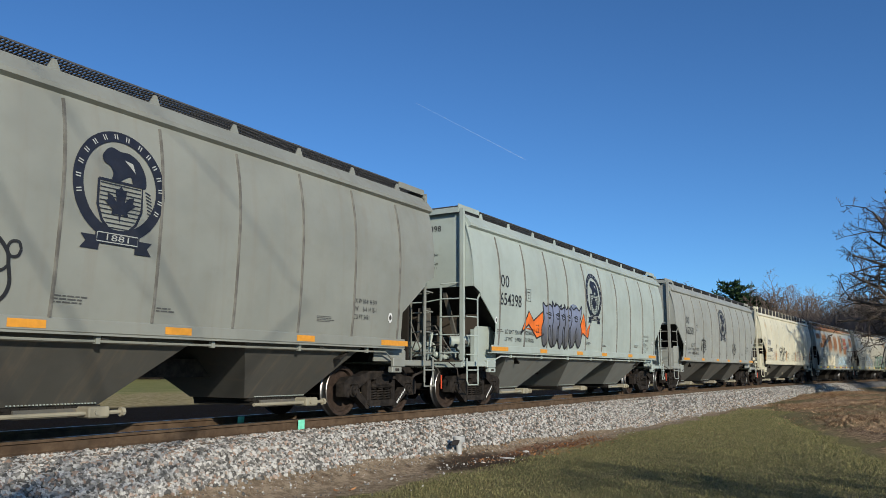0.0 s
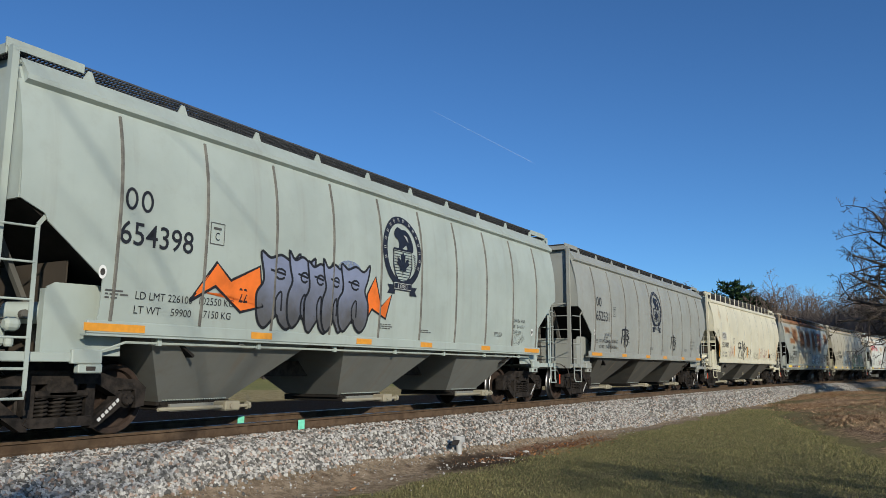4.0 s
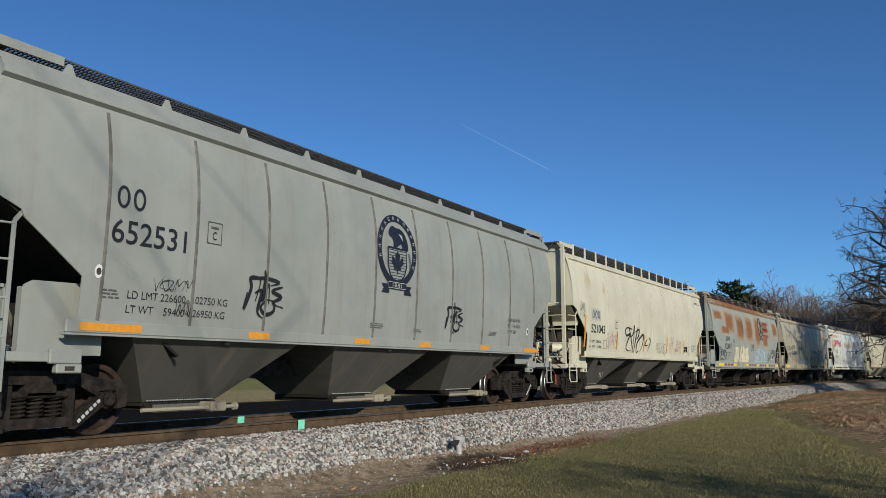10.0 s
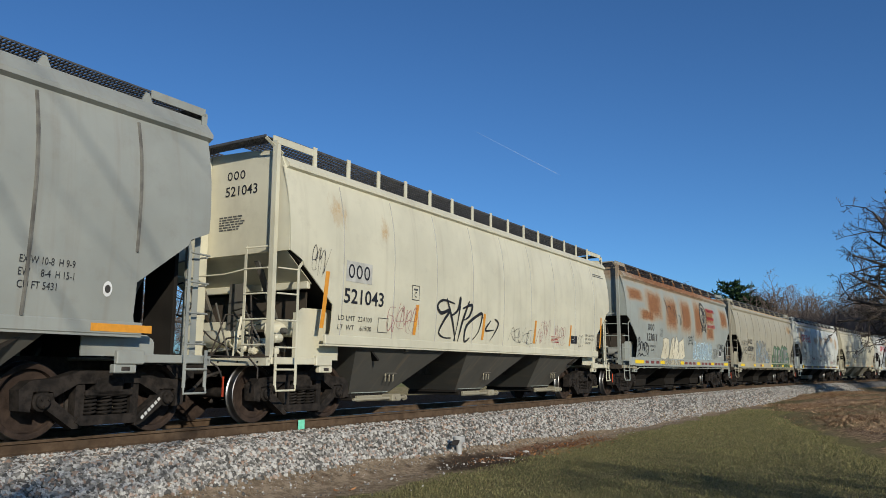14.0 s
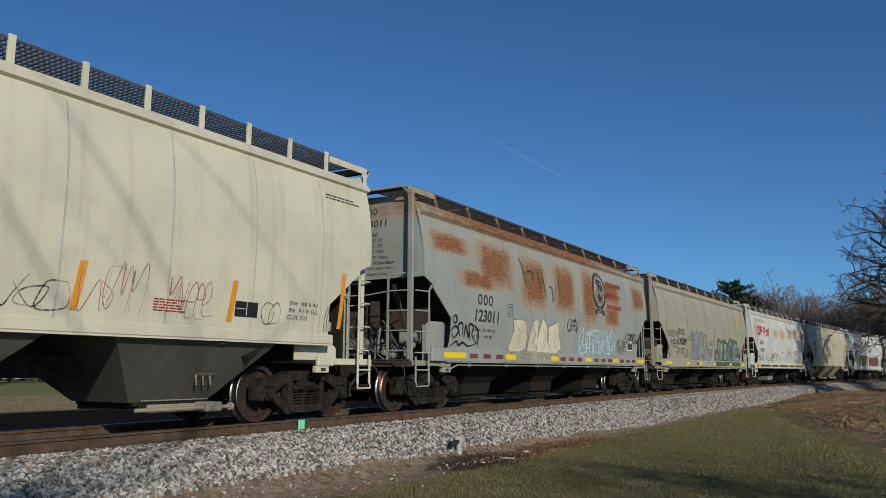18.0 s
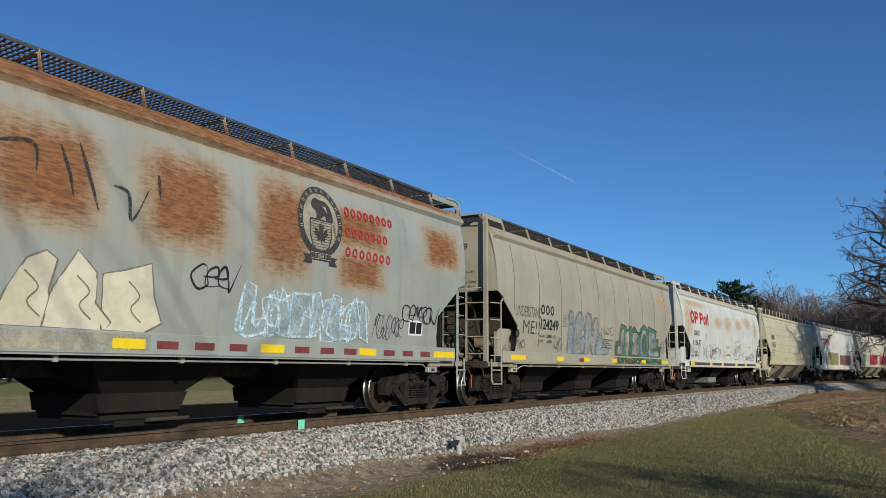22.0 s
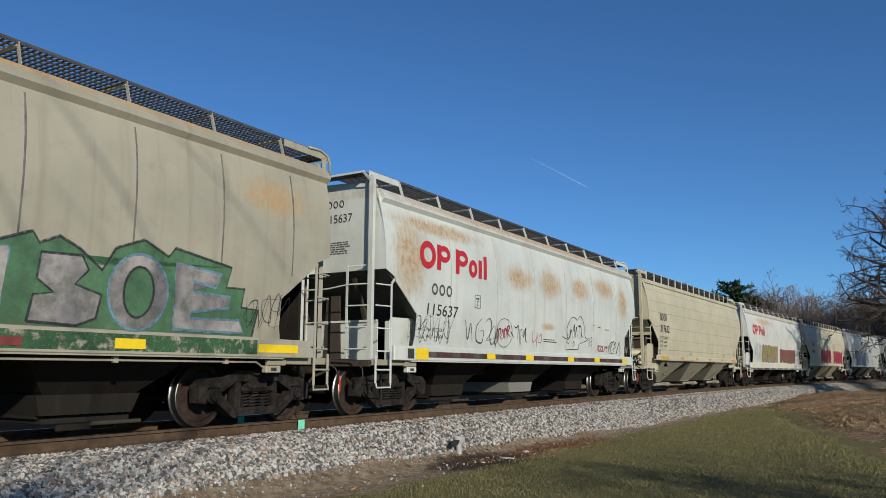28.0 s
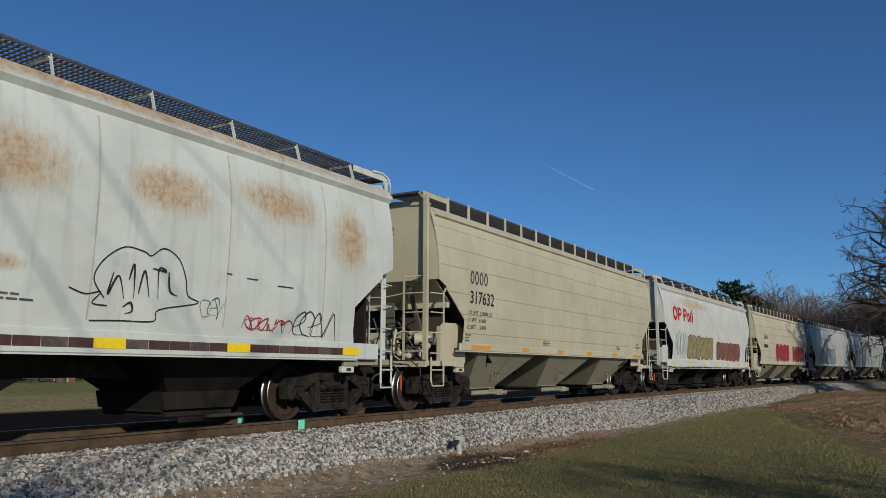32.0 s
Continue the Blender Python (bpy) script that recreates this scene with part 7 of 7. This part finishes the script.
def thicket(name, label, spots, seed, mat, n_each, size, blade, rise=(.3, 1)):
    """Tangled low growth: many short stems and leaves in one mesh."""
    rng = random.Random(seed)
    V, F = [], []
    for x, y, r, h in spots:
        for i in range(n_each):
            px, py = x + rng.gauss(0, r * .5), y + rng.gauss(0, r * .5)
            pz = ground_height(px, py)
            d = Vector((rng.gauss(0, .5), rng.gauss(0, .5), rng.uniform(*rise))).normalized()
            l = h * rng.uniform(.4, 1.1)
            q = Vector((px, py, pz - .03)) + Vector((0, 0, rng.random() * h * .5 if blade else 0))
            e = d.orthogonal().normalized() * size * rng.uniform(.6, 1.3)
            n = len(V)
            if blade:
                V += [tuple(q - e), tuple(q + e), tuple(q + d * size * 3)]
                F.append((n, n + 1, n + 2))
            else:
                m = q + d * l * .55 + Vector((rng.gauss(0, .1), rng.gauss(0, .1), 0)) * l
                V += [tuple(q - e), tuple(q + e), tuple(m + e * .7), tuple(m - e * .7), tuple(q + d * l)]
                F += [(n, n + 1, n + 2, n + 3), (n + 3, n + 2, n + 4)]
    me = bpy.data.meshes.new(name)
    me.from_pydata(V, [], F)
    me.materials.append(mat)
    return tagged(new(name, me), label, "undergrowth", kind="stuff")


M_BRUSH = rusty("dry_tan_brush", (0.20, 0.13, 0.08), (0.42, 0.30, 0.19), .95, 1)
rs = random.Random(31)
BANK = [(x, .11 * x - 11.4 - 2.6 * rs.random(), .7, .3) for x in [24 + 15 * rs.random() for _ in range(26)]]
thicket("bank_brush", "tangle of dry brown brush on the leafy bank", BANK, 5, M_BRUSH, 200, .008, False, (.02, .45))
thicket("fallen_leaves", "drift of dry brown oak leaves on the bank", [(x, min(.262 * x - 14.6, -3.9 - (x - BEND_AT) ** 2 / (2 * BEND_R)) - 6.0 * rs.random() ** 1.5, 1.2, .10) for x in [24 + 34 * rs.random() for _ in range(90)]], 6, M_DRYLEAF, 170, .022, True)
FAR_BRUSH = [(18 + 120 * rs.random(), 106 + 20 * rs.random(), 5.0, 9.5) for _ in range(120)]
thicket("field_brush", "reddish brown leafless shrubs across the field", FAR_BRUSH, 7, M_TWIG, 420, .07, False)


def lawn():
    """Blades of the mown lawn near the camera."""
    rng = random.Random(9)
    V, F = [], []
    for i in range(150000):
        x = 6.0 + 30 * rng.random() ** 1.7
        y = -3.2 - (6.8 + 2 * rng.random()) * rng.random()
        nz = noise.noise(Vector((x * .8, y * .8, 3)))
        if y > -3.38 + nz * .55 or x * .262 - y - 14.2 > nz * .8:
            continue
        z = ground_height(x, y)
        h = rng.uniform(.014, .036) * (1 + .4 * nz)
        a = rng.uniform(0, 6.28)
        w = .0032 + .0004 * x
        dx, dy = math.cos(a) * w, math.sin(a) * w
        lx, ly = rng.gauss(0, .5) * h, rng.gauss(0, .5) * h
        n = len(V)
        V += [(x - dx, y - dy, z - .01), (x + dx, y + dy, z - .01), (x + lx, y + ly, z + h)]
        F.append((n, n + 1, n + 2))
    me = bpy.data.meshes.new("lawn_grass")
    me.from_pydata(V, [], F)
    me.materials.append(M_GRASS)
    return tagged(new("lawn_grass", me), "short green and straw-coloured lawn grass", "grass", kind="stuff")


lawn()

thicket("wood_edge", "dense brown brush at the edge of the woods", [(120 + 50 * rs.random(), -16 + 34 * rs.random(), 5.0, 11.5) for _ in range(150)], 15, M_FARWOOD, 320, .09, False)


# ---- small things by the track and in the sky ----
def build_marker():
    """Grey pipe stub with a loose cap in the earth beside the ballast."""
    x, y = 12.75, -2.5
    z = ground_height(x, y)
    p = tagged(new("pipe_stub"), "grey plastic pipe stub standing in bare earth beside ballast", "pipe")
    p.matrix_basis = pose(x, y, z)
    grey = plain("weathered_grey_plastic", (0.42, 0.42, 0.41), .6, 0, .2)
    part("stub", Geo().lathe([(.055, -.1), (.055, .17), (.075, .17), (.075, .20), (.11, .20), (.115, .30), (.095, .30), (.09, .22), (0, .22)], 20, "z"), grey, p, smooth=35)
    part("bent_tag", Geo().obox((-.12, -.02, .24), (-.34, -.10, .18), .12, .015), M_UNDER, p, "dark bent tag")


build_marker()


def rock(name, label, x, y, s, col, seed, flat=.7):
    rng = random.Random(seed)
    sv, fs = stone_shape(rng)
    g = Geo().add([(a * s[0], b * s[1], c * s[2] * flat) for a, b, c in sv], fs)
    ob = tagged(new(name, g.mesh(name, col)), label, "stone")
    ob.matrix_basis = pose(x, y, ground_height(x, y) + s[2] * .25, 0, 0, rng.uniform(0, 360))
    return ob


M_PALE = plain("pale_limestone", (0.62, 0.60, 0.56), .9, 0, .25, 14)
M_DIRTROCK = plain("dirty_grey_rock", (0.12, 0.085, 0.06), .95, 0, .4, 14)
for i, (x, y, s) in enumerate(((13.2, -3.25, (.20, .07, .05)), (14.4, -3.1, (.10, .08, .05)), (12.4, -3.2, (.06, .05, .04)))):
    rock("stone", "pale broken stone lying on bare earth", x, y, s, M_PALE, 60 + i)
rr = random.Random(17)
for i in range(14):
    x = 12.8 + 3.5 * rr.random()
    rock("earth_clod", "dark clod of earth beside ballast", x, -2.55 - .9 * rr.random(), [rr.uniform(.03, .08) for _ in range(3)], M_DIRTROCK, 80 + i, .6)

M_MINT = plain("mint_green_marking_paint", (0.20, 0.72, 0.50), .6, 0, .15, 20)
g = Geo().box(10.16, 10.32, -.8285, -.8235, -.168, -.012)
g.box(10.18, 10.34, -.830, -.79, -.176, -.168)
part("paint_mark", g, M_MINT, track, "mint green paint mark on rail")
g = Geo().box(10.26, 10.42, .715, .7195, -.15, -.012)
part("paint_mark", g, M_MINT, track, "mint green paint mark on rail")

M_LINER = leaf_mat("litter_leaves", (0.16, 0.07, 0.03), (0.36, 0.17, 0.07))
thicket("leaf_litter", "scattered reddish dry leaves on earth beside ballast", [(12 + 7 * rs.random(), -2.6 - .9 * rs.random(), .5, .05) for _ in range(30)], 12, M_LINER, 40, .022, True)
thicket("stray_leaves", "single dry leaves lying on ballast", [(6 + 8 * rs.random(), -1.9 - 1.3 * rs.random(), .6, .05) for _ in range(12)], 13, M_LINER, 6, .03, True)


def pickup(x, y, turn):
    """White crew-cab pickup parked across the field."""
    white = plain("white_car_paint", (0.78, 0.78, 0.78), .3, 0, .04)
    glass = plain("dark_car_glass", (0.02, 0.022, 0.025), .08, 0, .1)
    car = tagged(new("pickup_truck"), "white crew-cab pickup parked beyond the field", "car")
    z = ground_height(x, y)
    car.matrix_basis = pose(x, y, z, 0, 0, turn)
    prof = [(-2.9, .55), (-2.9, 1.12), (-.9, 1.15), (-.75, 1.85), (1.0, 1.85), (1.65, 1.20), (2.75, 1.08), (2.9, .85), (2.9, .50)]
    part("body", Geo().prism(prof, -.95, .95), white, car, "white painted body")
    for y0 in (-.955, .955):
        part("side_window", Geo().prism([(-.62, 1.22), (-.55, 1.72), (.20, 1.74), (.20, 1.22)], y0 - .006, y0 + .006), glass, car)
        part("side_window", Geo().prism([(.28, 1.22), (.28, 1.74), (.92, 1.72), (1.42, 1.22)], y0 - .006, y0 + .006), glass, car)
    part("windscreen", Geo().add([(1.03, -.82, 1.80), (1.03, .82, 1.80), (1.62, .86, 1.24), (1.62, -.86, 1.24)], [(0, 1, 2, 3)]), glass, car)
    for wx in (-1.85, 1.85):
        for wy in (-.86, .86):
            w = part("wheel", Geo().lathe([(0, -.13), (.24, -.13), (.26, -.12), (.39, -.12), (.40, 0), (.39, .12), (0, .12)], 20), M_UNDER, car, at=pose(wx, wy, .40))
            part("rim", Geo().lathe([(0, -.14), (.22, -.14), (.23, -.125)], 16), M_TREAD, w)
    return car


pickup(60.2, 92.0, 155)


def shed(x, y, turn):
    """Low red-trimmed farm shed far across the field."""
    wall = plain("brick_red_siding", (0.30, 0.10, 0.08), .8, 0, .2)
    pale = plain("pale_siding", (0.55, 0.53, 0.5), .8, 0, .15)
    s = tagged(new("shed"), "low red and grey shed across the field", "shed")
    s.matrix_basis = pose(x, y, ground_height(x, y), 0, 0, turn)
    part("wall", Geo().box(-2.0, 2.0, -1, 1, 0, 1.35), wall, s)
    part("roof", Geo().prism([(-1.2, 1.3), (1.2, 1.3), (0, 1.8)], -2.15, 2.15, axis="x"), pale, s)
    for i in range(3):
        d = part("door", Geo().box(-1.7 + i * 1.05, -1.0 + i * 1.05, -1.03, -1.0, .0, 1.1), pale, s)
    part("window", Geo().box(1.45, 1.85, -1.03, -1.0, .6, 1.0), M_UNDER, s)
    return s


shed(65.2, 92.5, -30)

# condensation trail, drifting and drawing together as it fades
def trail_mat():
    m, t, b = material("thin_ice_cloud", 1.0)
    n = Nodes(m)
    n.color((0.95, 0.95, 0.95))
    n.put(b.inputs["Alpha"], n.ramp(n.noise(.06, 4), .3, .7, .02, .082))
    return m


M_TRAIL = trail_mat()
HEAD = [(0, 930, 283), (6, 952, 292), (9, 968, 299), (13, 983, 306), (19, 1003, 317), (23, 1018, 322), (28, 1036, 330), (32, 1048, 335)]


def sky_point(x, y, far=3000.0):
    """A place far off in the direction of a point of the view (1568 by 882)."""
    half = math.tan(cam.data.angle / 2)
    m = look(EYE, AIM, ROLL)
    way = (m.to_3x3() @ Vector(((2 * x / 1568 - 1) * half, (882 - 2 * y) / 1568 * half, -1))).normalized()
    return EYE + way * far


trail = tagged(new("contrail"), "thin fading white condensation trail in blue sky", "contrail")
PUFFS = []
tdir = (sky_point(930, 283) - sky_point(737, 184)).normalized()
for i in range(10):
    g = Geo().tube([tdir * (u - .5) * 62 for u in (0, .25, .5, .75, 1)], [.3, 1.9 - .12 * i, 2.3 - .15 * i, 1.9 - .12 * i, .3], 8)
    PUFFS.append(part("vapour_streak", g, M_TRAIL, trail, at=Matrix.Translation(sky_point(930 - 20 * i, 283 - 10 * i))))




def motions():
    """The train rolls by and its wheels turn."""
    half_t = [i * 0.5 for i in range(65)]
    for car, c in CARS:
        rows = []
        for t in half_t:
            d = c - gone(t)
            xa, ya, _ = on_line(d - 6.46)
            xb, yb, _ = on_line(d + 6.46)
            rows.append((t, pose((xa + xb) / 2, (ya + yb) / 2, 0, 0, 0, math.degrees(math.atan2(yb - ya, xb - xa)))))
        walk(car, rows)
    for i, puff in enumerate(PUFFS):
        rows = []
        for t, x, y in HEAD:
            k = (i + .5) / len(PUFFS) * (215 - 130 * t / 32)
            rows.append((t, Matrix.Translation(sky_point(x - k * .888, y - k * .46))))
        walk(puff, rows)
    steps = [i / 6 for i in range(193)]
    for w, off in WHEELSETS:
        walk(w, [(t, pose(off, 0, .457) @ Matrix.Rotation(-gone(t) / .457, 4, "Y")) for t in steps])


motions()
